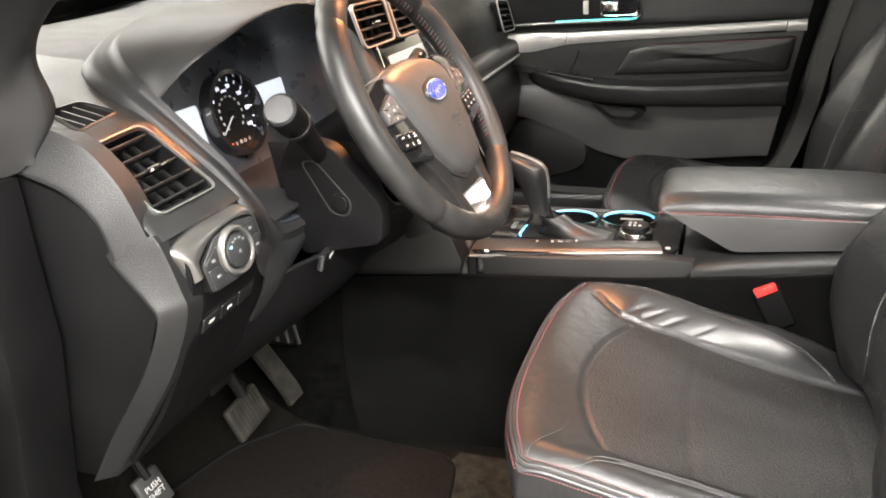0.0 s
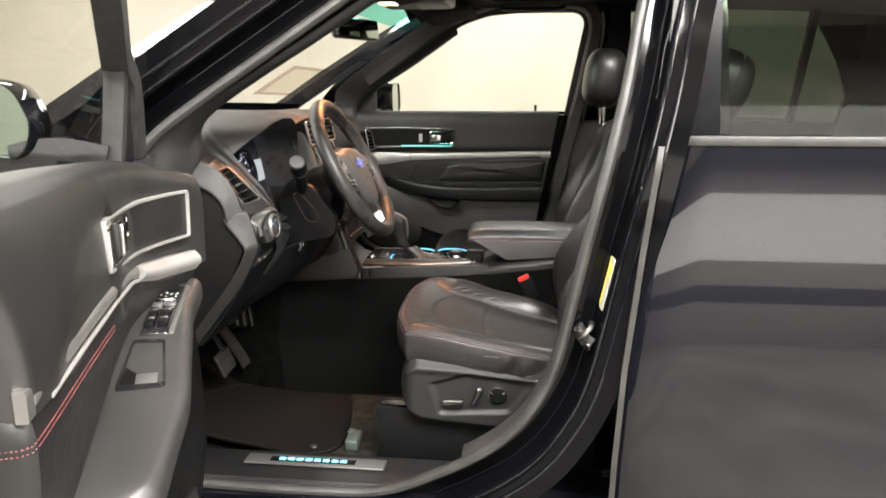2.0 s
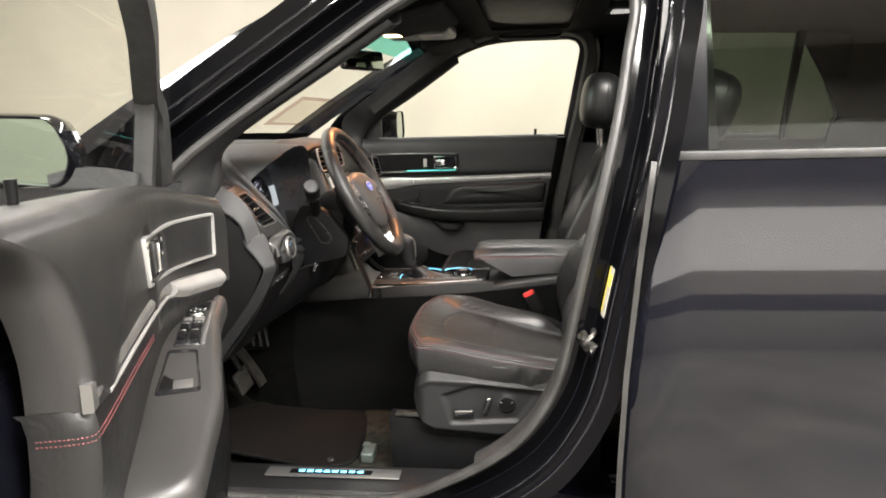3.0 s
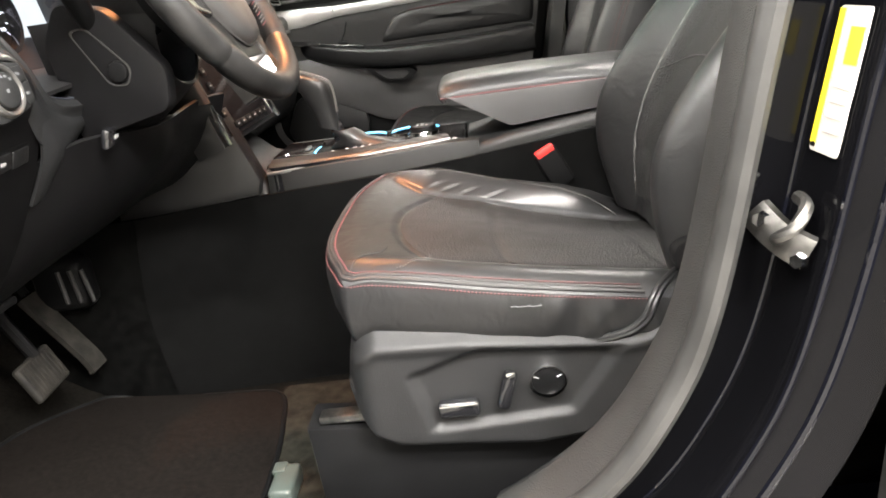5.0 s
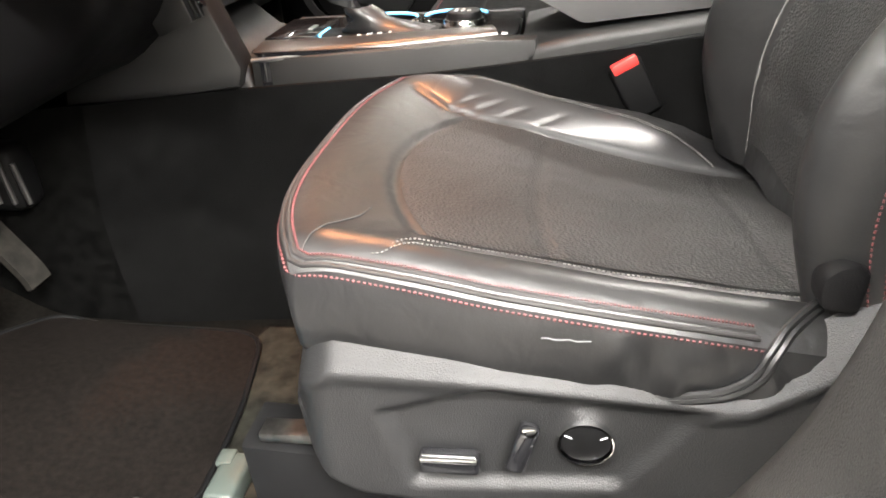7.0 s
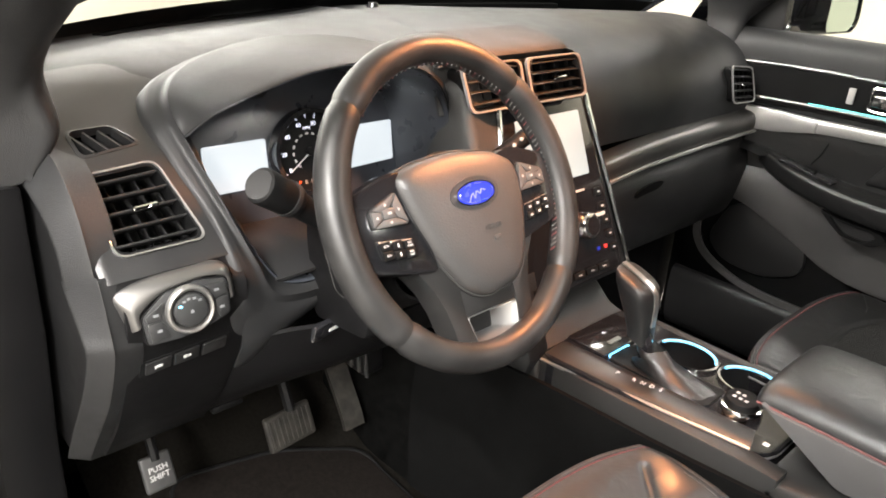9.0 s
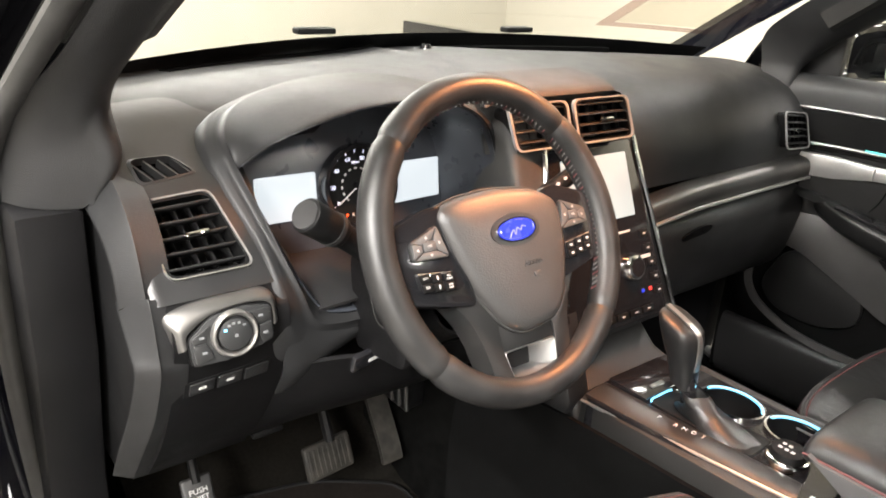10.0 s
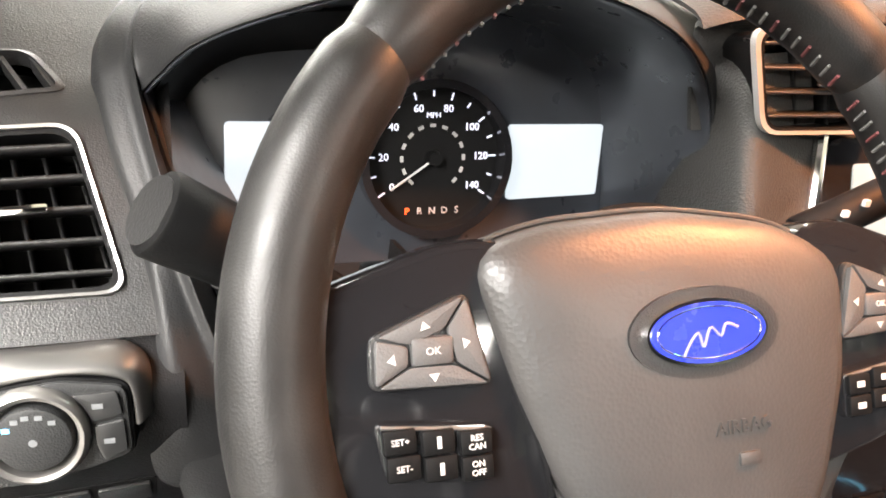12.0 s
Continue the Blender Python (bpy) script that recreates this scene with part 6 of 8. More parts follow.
    def double_seam(line, gap=0.0035):
        for sg in (-1, 1):
            bm = bmesh.new()
            q = polyline([p + Vector((0, sg * gap, 0)) for p in line], max(20, int(len(line) * 5)))
            for i in range(0, len(q) - 1, 2):
                rod(q[i], q[i + 1], 0.0007, None, 5, bm)
            part("seam_stitching", put(bm), GREYTHREAD, cu, "grey seam stitching")
    double_seam([cpt(a, near_seam(a) + 0.015, 0.0006) for a in np.linspace(0.15, 0.93, 40)])
    double_seam([cpt(a, strip_out(a), 0.0012) for a in np.linspace(0.16, 0.87, 44)])
    line = [cpt(a, c, 0.0008) for a, c in ((0.03, -0.95), (0.05, -0.9), (0.08, -0.84), (0.11, -0.78), (0.145, -0.7), (0.165, -0.62))]
    part("seam_stitching", put(sweep(cr(line, 50), 0.0007)), SEALG, cu, "grey seam stitching")
    part("cushion_base", put(box((0.36, yc, 0.6), (0.36, 0.44, 0.12), 0.02)), DARK, s)

    # backrest: the driver's leans well back
    lean = ((0.66, 0.578), (0.72, 0.585), (0.8, 0.594), (0.88, 0.622), (0.96, 0.665), (1.08, 0.742), (1.25, 0.86)) if not flip else ((0.66, 0.56), (0.8, 0.6), (0.95, 0.645), (1.1, 0.69), (1.25, 0.735))
    smooth = cr([(x, 0, z) for z, x in lean], 80)
    LEAN_Z, LEAN = [p.z for p in smooth], [p.x for p in smooth]
    smooth = cr([(x, 0, z) for z, x in ((0.66, 0.02), (0.72, 0.045), (0.8, 0.07), (0.87, 0.084), (0.95, 0.075), (1.03, 0.055), (1.1, 0.03), (1.25, 0.01))], 80)
    DEEP_Z, DEEP = [p.z for p in smooth], [p.x * (0.75 if flip else 1.0) for p in smooth]

    def back(h, c, d=0.0):
        """Front of the backrest: h from its foot (0) to its top (1), d metres behind the front."""
        e = abs(c)
        w = 0.245 - 0.02 * h - 0.085 * (max(0.0, h - 0.7) / 0.3) ** 1.8
        z = 0.68 + 0.54 * h
        bol = -float(np.interp(z, DEEP_Z, DEEP)) * math.exp(-((e - 0.84) / 0.2) ** 2)
        x = float(np.interp(z, LEAN_Z, LEAN)) + bol + 0.034 * max(0.0, (e - 0.9) / 0.1) ** 2 + 0.035 * max(0.0, (h - 0.9) / 0.1) ** 2
        x += 0.005 * math.exp(-((e - 0.62) / 0.02) ** 2) + 0.004 * math.exp(-((h - 0.2) / 0.012) ** 2) * (e < 0.62)
        return Vector((x + d, yc + w * c, z + 0.028 * d))
    bm = bmesh.new()
    gridmesh(bm, [[back(h, c) for c in np.linspace(-1, 1, 61)] for h in np.linspace(0, 1, 50)])
    br = part("backrest", put(bm), LEATHER, s, "black leather backrest with deep side bolsters", 70)
    bm = bmesh.new()
    gridmesh(bm, [[back(h, c) + Vector((-0.0012, 0, 0)) for c in np.linspace(-0.58, 0.58, 30)] for h in np.linspace(0.06, 0.72, 30)])
    part("centre_panel", put(bm), PERF, br, "perforated leather centre panel", 70)
    ring = [back(0, c) for c in np.linspace(-1, 1, 30)] + [back(h, 1) for h in np.linspace(0.03, 1, 30)] + [back(1, c) for c in np.linspace(0.95, -0.95, 30)] + [back(h, -1) for h in np.linspace(1, 0.03, 30)]
    bm = bmesh.new()
    gridmesh(bm, [[p + Vector((d, (p.y - yc) * k, (p.z - 0.95) * k * 0.5)) for p in ring] for d, k in ((0, 0), (0.024, 0.015), (0.055, 0.0), (0.08, -0.05), (0.095, -0.16), (0.1, -0.6))], close_v=True)
    part("back_shell", put(bm), LEATHER, br, "leather back of the seat", 70)
    for sgn in (-1, 1):
        line = [back(h, sgn * 0.62) + Vector((-0.001, 0, 0)) for h in np.linspace(0.03, 0.95, 24)]
        part("seam_stitching", put(sweep(line, 0.0017)), GREYTHREAD, br, "grey seam stitching")
        for k in (0.0, 0.012):
            line = [back(h, sgn * (0.985 - k)) + Vector((-k * 0.02, 0, 0)) for h in np.linspace(0.1, 0.9, 40)]
            bm = bmesh.new()
            q = polyline(line, 240)
            for i in range(0, 239, 2):
                rod(q[i], q[i + 1], 0.0008, None, 5, bm)
            part("stitching", put(bm), REDTHREAD, br, "dull red stitches")
    for h0 in (0.42, 0.72):
        line = [back(h0 + 0.05 * (1 - (c / 0.6) ** 2), c) + Vector((-0.0012, 0, 0)) for c in np.linspace(-0.6, 0.6, 24)]
        part("seam_line", put(sweep(line, 0.0012)), PIPE, br)
    # head restraint
    hx, hz = (0.7, 1.365) if flip else (0.89, 1.33)
    bm = bmesh.new()
    sg = lambda v, e: math.copysign(abs(v) ** e, v)
    rows = [[Vector((0.068 * sg(math.cos(p), 0.6) * sg(math.cos(q), 0.75), 0.132 * sg(math.cos(p), 0.55) * sg(math.sin(q), 0.6), 0.1 * sg(math.sin(p), 0.75))) for q in np.linspace(0, 2 * math.pi, 41)[:-1]] for p in np.linspace(-1.5707, 1.5707, 25)]
    gridmesh(bm, rows, close_v=True)
    bmesh.ops.recalc_face_normals(bm, faces=bm.faces)
    hr = part("head_restraint", put(loc(bm, pose(hx, yc, hz, 0, 8 if flip else 22, 0))), LEATHER, s, "rounded padded leather head restraint", 80)
    ring = [pose(hx, yc, hz, 0, 8 if flip else 22, 0) @ Vector((0.012, 0.1335 * sg(math.cos(p), 0.55), 0.1012 * sg(math.sin(p), 0.75))) for p in np.linspace(0, 2 * math.pi, 61)[:-1]]
    part("seam_line", put(sweep(ring, 0.0014, closed=True, up=(1, 0, 0))), PIPE, hr)
    for y in (-0.06, 0.06):
        part("post", put(rod((hx if flip else hx - 0.03, yc + y, hz - 0.16), (hx, yc + y, hz - 0.06), 0.006, None, 14)), CHROME, hr, "steel post")
    # side shield with its switches
    XS = np.linspace(0.148, 0.69, 90)
    top_e = lambda x: float(np.interp(x, (0.148, 0.16, 0.19, 0.29, 0.46, 0.5, 0.54, 0.6, 0.69), (0.66, 0.695, 0.712, 0.708, 0.686, 0.69, 0.715, 0.76, 0.79)))
    bot_e = lambda x: float(np.interp(x, (0.148, 0.155, 0.17, 0.2, 0.37, 0.5, 0.69), (0.62, 0.585, 0.56, 0.542, 0.529, 0.545, 0.6)))
    REC = [Vector(p) for p in ((0.224, 0.643), (0.312, 0.672), (0.475, 0.658), (0.413, 0.576), (0.246, 0.566))]

    def inside(x, z):
        """Distance inside the recess outline; minus outside."""
        d = 9.0
        for i in range(5):
            a_, b_ = REC[i], REC[(i + 1) % 5]
            e_ = (b_ - a_).normalized()
            d = min(d, (x - a_.x) * e_.y - (z - a_.y) * e_.x)
        return d
    rows = []
    for v in np.linspace(0, 1, 56):
        row = []
        for x in XS:
            z = bot_e(x) + (top_e(x) - bot_e(x)) * v
            ridge = top_e(x) - 0.028
            y = 0.35 + 0.02 * max(0.0, (0.09 - v) / 0.09) ** 2
            if z > ridge:
                y += 0.03 * ((z - ridge) / 0.028) ** 1.2
            y -= 0.0045 * math.exp(-((z - ridge + 0.004) / 0.008) ** 2)
            t_ = min(1.0, max(0.0, (inside(x, z) + 0.004) / 0.012))
            y += 0.009 * t_ * t_ * (3 - 2 * t_)
            y += 0.03 * max(0.0, (0.185 - x) / 0.037) ** 2.4
            row.append(Vector((x, y, z)))
        rows.append(row)
    bm = bmesh.new()
    gridmesh(bm, rows)
    sh = part("side_shield", put(bm), SHIELDM, s, "grained plastic seat side shield", 60)
    if not flip:
        b = part("slide_switch", box((0.2785, 0.35, 0.5965), (0.05, 0.014, 0.021), 0.005, seg=3), GLOSS, sh, "black seat slide switch")
        part("chrome_edge", box((0.2785, 0.3425, 0.6035), (0.046, 0.003, 0.005), 0.0012), CHROME, b)
        b = part("recline_switch", box((0.337, 0.35, 0.615), (0.017, 0.014, 0.05), 0.006, pose(0, 0, 0, 0, 17, 0), 3), GLOSS, sh, "black backrest switch")
        part("chrome_tip", box((0.343, 0.3435, 0.636), (0.011, 0.003, 0.009), 0.0012), CHROME, b)
        ring = [Vector((0.3855 + 0.0215 * math.cos(a), 0.3585, 0.6185 + 0.0205 * math.sin(a))) for a in np.linspace(0, 6.283, 41)[:-1]]
        cc = Vector((0.3855, 0.3585, 0.6185))
        b = part("lumbar_dial", frame_ring(ring, [cc + (p - cc) * 0.95 for p in ring], (0, -0.007, 0)), CHROME, sh, "round lumbar switch with a chrome ring")
        part("dial_face", plate([cc + (p - cc) * 0.9 for p in ring], (0, -0.0045, 0), bev=0.0015), DARK, b)
        for a in (25, 155):
            part("mark", rod(cc + Vector((0.012 * math.cos(radians(a)), -0.005, 0.012 * math.sin(radians(a)))), cc + Vector((0.018 * math.cos(radians(a)), -0.005, 0.018 * math.sin(radians(a)))), 0.0007, None, 5), WHITE, b)
        tear = part("scuff", sweep([(0.352 + 0.005 * k, 0.3508 - 0.0002 * (k % 2), 0.7185 - 0.0003 * k + 0.0007 * math.sin(k * 2.1)) for k in range(8)], [(-0.0004, -0.0004), (-0.0004, 0.0004), (0.0004, 0.0004), (0.0004, -0.0004)]), DIMPRINT, s, "pale scuffed tear in the leather")
        part("recliner_cover", prism([tuple(p) for p in rounded([(0.54, 0.734), (0.566, 0.73), (0.57, 0.765), (0.552, 0.77), (0.538, 0.758)], 0.008, 3)], "y", 0.37, 0.4, 0.004), SHROUD, s, "plastic recliner cover")
    # runner and floor cover
    part("runner_cover", put(prism([(0.079, 0.565), (0.3, 0.55), (0.62, 0.53), (0.62, 0.41), (0.085, 0.41)], "y", 0.384, 0.45, 0.004)), DARK, s, "flat black runner cover")
    part("runner", put(box((0.36, 0.402, 0.571), (0.53, 0.024, 0.011), 0.003)), BARE, s, "bare steel seat runner")
    part("inner_runner", put(box((0.35, 0.8, 0.48), (0.52, 0.05, 0.15), 0.01)), DARK, s)
    return s


seat(False)
seat(True)

buckle = thing("seat_belt_buckle", (0.46, 0.885, 0.72), "black seat belt buckle with a red release button", "buckle")
BK = facing((0.447, 0.862, 0.758), (1, 0.15, 0.5), (-0.5, 0.0, 1))
part("housing", loc(box((0.002, -0.012, 0), (0.042, 0.075, 0.022), 0.005, seg=3), BK), DARK, buckle)
part("button", loc(box((0.002, 0.022, 0.002), (0.034, 0.014, 0.021), 0.003), BK), RED, buckle, "red release button")
part("strap", loc(box((0.006, -0.09, -0.003), (0.03, 0.1, 0.008), 0.003), BK), RUBBER, buckle)

rear = thing("rear_bench", (1.3, 1.0, 0.4), "black leather bench behind the front seats", "bench")
part("bench", box((1.25, 1.0, 0.62), (0.5, 1.35, 0.3), 0.05, seg=4), LEATHER, rear)
part("backrest", box((1.6, 1.0, 0.98), (0.14, 1.35, 0.6), 0.05, pose(0, 0, 0, 0, 14, 0), 4), LEATHER, rear)

# ---------------------------------------------------------------- pedals
brk = thing("brake_pedal", (-0.42, 0.62, 0.58), "worn grey brake pedal with a ribbed rubber pad", "pedal", "pedals")
PB = facing((-0.405, 0.613, 0.573), (-0.08, 1, 0.0), (-0.38, 0, 0.92))
part("pad", loc(box((0, 0, 0), (0.098, 0.066, 0.014), 0.006, seg=3), PB), PEDAL, brk)
for k in range(9):
    part("rib", loc(box((-0.04 + 0.01 * k, 0, 0.0077), (0.005, 0.05, 0.002), 0.0008), PB), PEDAL, brk)
part("arm", sweep(cr([(-0.412, 0.62, 0.6), (-0.45, 0.62, 0.68), (-0.5, 0.62, 0.8), (-0.53, 0.62, 0.92)], 10), 0.01), DARK, brk)
acc = thing("accelerator_pedal", (-0.43, 0.75, 0.55), "slim dark accelerator pedal", "pedal", "pedals")
net = [[(-0.405, y, 0.505), (-0.415, y, 0.53), (-0.455, y, 0.592), (-0.495, y, 0.652)] for y in (0.732, 0.742, 0.765, 0.777)]
part("pad", sheet(net, 6, 12, 0.01), PEDAL, acc)
part("arm", sweep([(-0.49, 0.755, 0.66), (-0.56, 0.755, 0.8)], 0.008), DARK, acc)
pk = thing("parking_brake_pedal", (-0.41, 0.36, 0.6), "small black parking brake pedal with white print", "pedal", "pedals")
PP = facing((-0.405, 0.372, 0.6), (0, 1, 0), (-0.4, 0, 0.9))
part("pad", loc(box((0, 0, 0), (0.05, 0.06, 0.012), 0.005, seg=3), PP), RUBBER, pk)
words("print", "PUSH\nSHIFT", PP @ Matrix.Translation((0, 0, 0.0066)), 0.013, WHITE, pk, 0.0004)
part("arm", sweep([(-0.41, 0.372, 0.62), (-0.5, 0.372, 0.8)], 0.008), DARK, pk)
rest = thing("footwell_vent", (-0.42, 0.86, 0.66), "dark footwell air outlet with pale ribs", "vent")
part("housing", box((-0.44, 0.8, 0.66), (0.1, 0.06, 0.1), 0.02, seg=3), DARK, rest)
for k in range(3):
    part("rib", sweep([(-0.43 + k * 0.022, 0.768, 0.69), (-0.425 + k * 0.024, 0.766, 0.63)], 0.004), SEALG, rest)

# ---------------------------------------------------------------- front doors
HINGE = Vector((-0.36, 0.07, 0.0))
SWING = Matrix.Translation(HINGE) @ Matrix.Rotation(radians(-79), 4, "Z") @ Matrix.Translation(-HINGE)


def passenger_door():
    d = thing("front_door", (0.1, 1.86, 0.4), "closed passenger door with black trim, silver strip and armrest", "car door", "front doors")
    back_x = lambda z: 0.477 + (z - 0.745) * 0.177
    bow = lambda x: float(np.interp(x, (-0.34, -0.24, -0.14, 0.0, 0.3, 0.6), (-0.05, -0.03, -0.006, 0.004, 0.0, -0.006)))
    Y = lambda x: 1.764 + bow(x)
    bm = bmesh.new()
    gridmesh(bm, [[Vector((-0.36 + (back_x(z) + 0.44) * i / 10, 1.845 + 0.08 * math.sin(min(1.0, max(0.0, (1.24 - z) / 0.5)) * 1.57), z)) for i in range(11)] for z in np.linspace(0.4, 1.235, 12)])
    part("outer_skin", bm, PAINT, d, "gloss black outer skin")
    part("inner_shell", prism([(-0.36, 0.42), (0.3, 0.42), (0.48, 0.63), (0.6, 1.225), (-0.36, 1.225)], "y", 1.8, 1.86, 0.01), DARK, d, "black inner shell")

    def strip(prof, x0, n, m):
        """A sheet along the door: prof gives (offset inboard, height) down the section."""
        bm = bmesh.new()
        rows = []
        for i in range(n):
            row = []
            for o, z in [(p.x, p.y) for p in cr([Vector((a, b_, 0)) for a, b_ in prof], m)]:
                x = x0 + (back_x(z) - x0) * i / (n - 1)
                row.append(Vector((x, Y(x) - o, z)))
            rows.append(row)
        gridmesh(bm, rows)
        bmesh.ops.recalc_face_normals(bm, faces=bm.faces)
        return bm

    part("upper_trim", strip([(-0.07, 1.225), (-0.05, 1.238), (-0.025, 1.236), (-0.006, 1.218), (0.0, 1.19), (0.0, 1.14), (0.0, 1.09), (-0.012, 1.078), (-0.016, 1.062)], -0.3, 30, 30), SOFT, d, "soft charcoal upper trim", 50)
    ins = [(x, 1.17 - 0.004 * max(0, x + 0.05) / 0.15) for x in np.linspace(-0.24, 0.14, 20)] + [(0.143, 1.105)] + [(x, 1.093) for x in np.linspace(0.12, -0.24, 20)]
    ring = [Vector((x, Y(x) - 0.004, z)) for x, z in ins]
    bm = bmesh.new()
    gridmesh(bm, [[Vector((x, Y(x) - 0.003, z)) for z in (1.094, 1.13, 1.169)] for x in np.linspace(-0.24, 0.14, 20)])
    part("handle_panel", bm, DARK, d, "dark handle panel")
    part("panel_border", sweep(ring, 0.0042, closed=True), SATIN_DARK, d, "satin silver panel border")
    hb = rounded([Vector((x, Y(x) - 0.007, z)) for x, z in ((0.04, 1.106), (0.04, 1.155), (0.132, 1.154), (0.134, 1.106))], 0.01, 4)
    part("handle_bezel", sweep(hb, 0.004, closed=True), CHROME, d, "chrome handle surround")
    part("handle_cup", plate(hb, (0, 0.002, 0)), GLOSS, d)
    part("handle", box((0.066, Y(0.066) - 0.012, 1.13), (0.04, 0.01, 0.026), 0.004, seg=3), CHROME, d, "chrome inner door handle")
    part("lock_switch", box((0.0, Y(0) - 0.006, 1.13), (0.014, 0.006, 0.034), 0.002), GREYPRINT, d, "small grey lock switch")
    part("ambient_light", sweep([Vector((x, Y(x) - 0.0075, 1.0975)) for x in np.linspace(-0.08, 0.132, 14)], 0.0022), GLOWTEAL, d, "thin teal light strip")
    part("pocket_light", sweep([(-0.14, 1.716, 0.6), (-0.08, 1.716, 0.592)], 0.003), GLOWTEAL, d, "small teal pocket light")
    # silver strip: a broad front bracket, the slim strip and its flush end
    def band(name, x0, x1, lo, hi, o, label, n=26):
        bm = bmesh.new()
        rows = []
        for x in np.linspace(x0, x1, n):
            a, b_ = lo(x), hi(x)
            rows.append([Vector((x, Y(x) - o + dy, a + (b_ - a) * k)) for dy, k in ((0.014, 0.0), (0.002, 0.02), (0.0, 0.12), (-0.0015, 0.5), (0.0, 0.88), (0.002, 0.98), (0.014, 1.0))])
        vs = gridmesh(bm, rows)
        bm.faces.new(vs[0])
        bm.faces.new(vs[-1][::-1])
        bmesh.ops.recalc_face_normals(bm, faces=bm.faces)
        return part(name, bm, SILVER, d, label)
    lo = lambda x: float(np.interp(x, (-0.27, -0.14, -0.05, 0.2, 0.54), (1.016, 1.02, 1.036, 1.046, 1.057)))
    hi = lambda x: float(np.interp(x, (-0.27, -0.14, -0.05, 0.2, 0.54), (1.074, 1.07, 1.066, 1.07, 1.081)))
    band("silver_bracket", -0.27, -0.052, lo, hi, 0.008, "bright front bracket of the strip")
    band("silver_strip", -0.05, 0.49, lo, hi, 0.007, "satin silver strip")
    band("strip_end", 0.4915, 0.535, lambda x: lo(x) - 0.004, hi, 0.009, "satin silver end piece", 8)
    # insert below the strip with its raised padded field
    part("insert_base", strip([(-0.004, 1.05), (-0.002, 1.02), (-0.003, 0.96), (-0.004, 0.92)], -0.2, 26, 12), LEATHER, d, "black leather door insert")
    pad = rounded([Vector((x, z, 0)) for x, z in ((0.07, 0.95), (0.112, 1.016), (0.16, 1.03), (0.517, 1.042), (0.503, 0.955))], 0.012, 4)
    ctr = sum(pad, Vector()) / len(pad)
    bm = bmesh.new()
    rows = [[Vector((ctr.x + (p.x - ctr.x) * k, 1.768 - o + bow(p.x), ctr.y + (p.y - ctr.y) * q)) for p in pad] for k, q, o in ((1.0, 1.0, -0.002), (0.995, 0.98, 0.003), (0.985, 0.92, 0.006), (0.95, 0.8, 0.0085), (0.8, 0.5, 0.01), (0.3, 0.15, 0.0105), (0.02, 0.01, 0.0105))]
    vs = gridmesh(bm, rows, close_v=True)
    bm.faces.new(vs[-1])
    part("padded_insert", bm, LEATHER, d, "padded black leather field", 60)
    line = [Vector((-0.02, Y(0) + 0.0, 1.02)), Vector((-0.03, Y(0), 0.99)), Vector((-0.045, Y(0), 0.965))]
    part("insert_seam", sweep(line, 0.0018), DARK, d)
    part("stitching", sweep([Vector((x, Y(x) - 0.0035, 1.028 + 0.02 * (x - 0.14))) for x in np.linspace(0.16, 0.51, 12)], 0.0009), REDTHREAD, d, "dull red stitching")
    # armrest
    net = []
    for x, y1, zt, zb in ((-0.16, 1.752, 0.974, 0.945), (-0.14, 1.735, 0.976, 0.93), (-0.05, 1.705, 0.957, 0.905), (0.066, 1.69, 0.94, 0.886), (0.2, 1.685, 0.935, 0.88), (0.35, 1.685, 0.938, 0.878), (0.5, 1.69, 0.945, 0.88)):
        net.append([(x, Y(x) + 0.004, zt + 0.002), (x, Y(x) - 0.012, zt), (x, y1 + 0.012, zt), (x, y1 + 0.003, zt - 0.004), (x, y1, zt - 0.014), (x, y1 + 0.004, zb + 0.012), (x, y1 + 0.02, zb), (x, Y(x) + 0.004, zb - 0.008)])
    part("armrest", sheet(net, 40, 30, 0.004), LEATHER, d, "padded black leather door armrest", 60)
    part("switch_plate", box((-0.035, 1.728, 0.958), (0.13, 0.03, 0.008), 0.003, pose(0, 0, 0, 0, 8, -8)), GLOSS, d, "gloss switch plate")
    part("window_switch", box((-0.03, 1.728, 0.964), (0.03, 0.016, 0.008), 0.003, pose(0, 0, 0, 0, 8, -8)), DARK, d)
    cup = rounded([Vector((x, 1.7, z)) for x, z in ((0.02, 0.893), (0.06, 0.882), (0.15, 0.876), (0.168, 0.862), (0.14, 0.842), (0.075, 0.848), (0.045, 0.87))], 0.01, 4)
    cc = sum(cup, Vector()) / len(cup)
    pc = part("pull_handle", frame_ring(cup, [cc + (p - cc) * 0.7 for p in cup], (0, 0.06, 0)), DARK, d, "dark pull handle surround")
    part("pull_floor", plate([cc + (p - cc) * 0.72 + Vector((0, 0.008, 0)) for p in cup], (0, 0.004, 0)), PLASTIC, pc)
    # pale lower panel, dark pocket and speaker
    edge = lambda x: float(np.interp(x, (-0.22, -0.174, -0.06, 0.036, 0.1, 0.176, 0.464), (0.85, 0.84, 0.785, 0.737, 0.72, 0.714, 0.737)))
    bm = bmesh.new()
    rows = []
    for i in range(36):
        f = i / 35
        row = []
        for o, k in ((0.004, 0.0), (0.012, 0.15), (0.016, 0.5), (0.014, 0.92), (0.01, 0.985), (-0.01, 1.0)):
            x = -0.21 + (0.475 + 0.21) * f
            zb = edge(x)
            z = 0.93 + (zb - 0.93) * k
            x = -0.21 + (back_x(z) - 0.003 + 0.21) * f
            row.append(Vector((x, Y(x) - o, z)))
        rows.append(row)
    gridmesh(bm, rows)
    bmesh.ops.recalc_face_normals(bm, faces=bm.faces)
    part("lower_panel", bm, PANEL, d, "charcoal lower door panel")
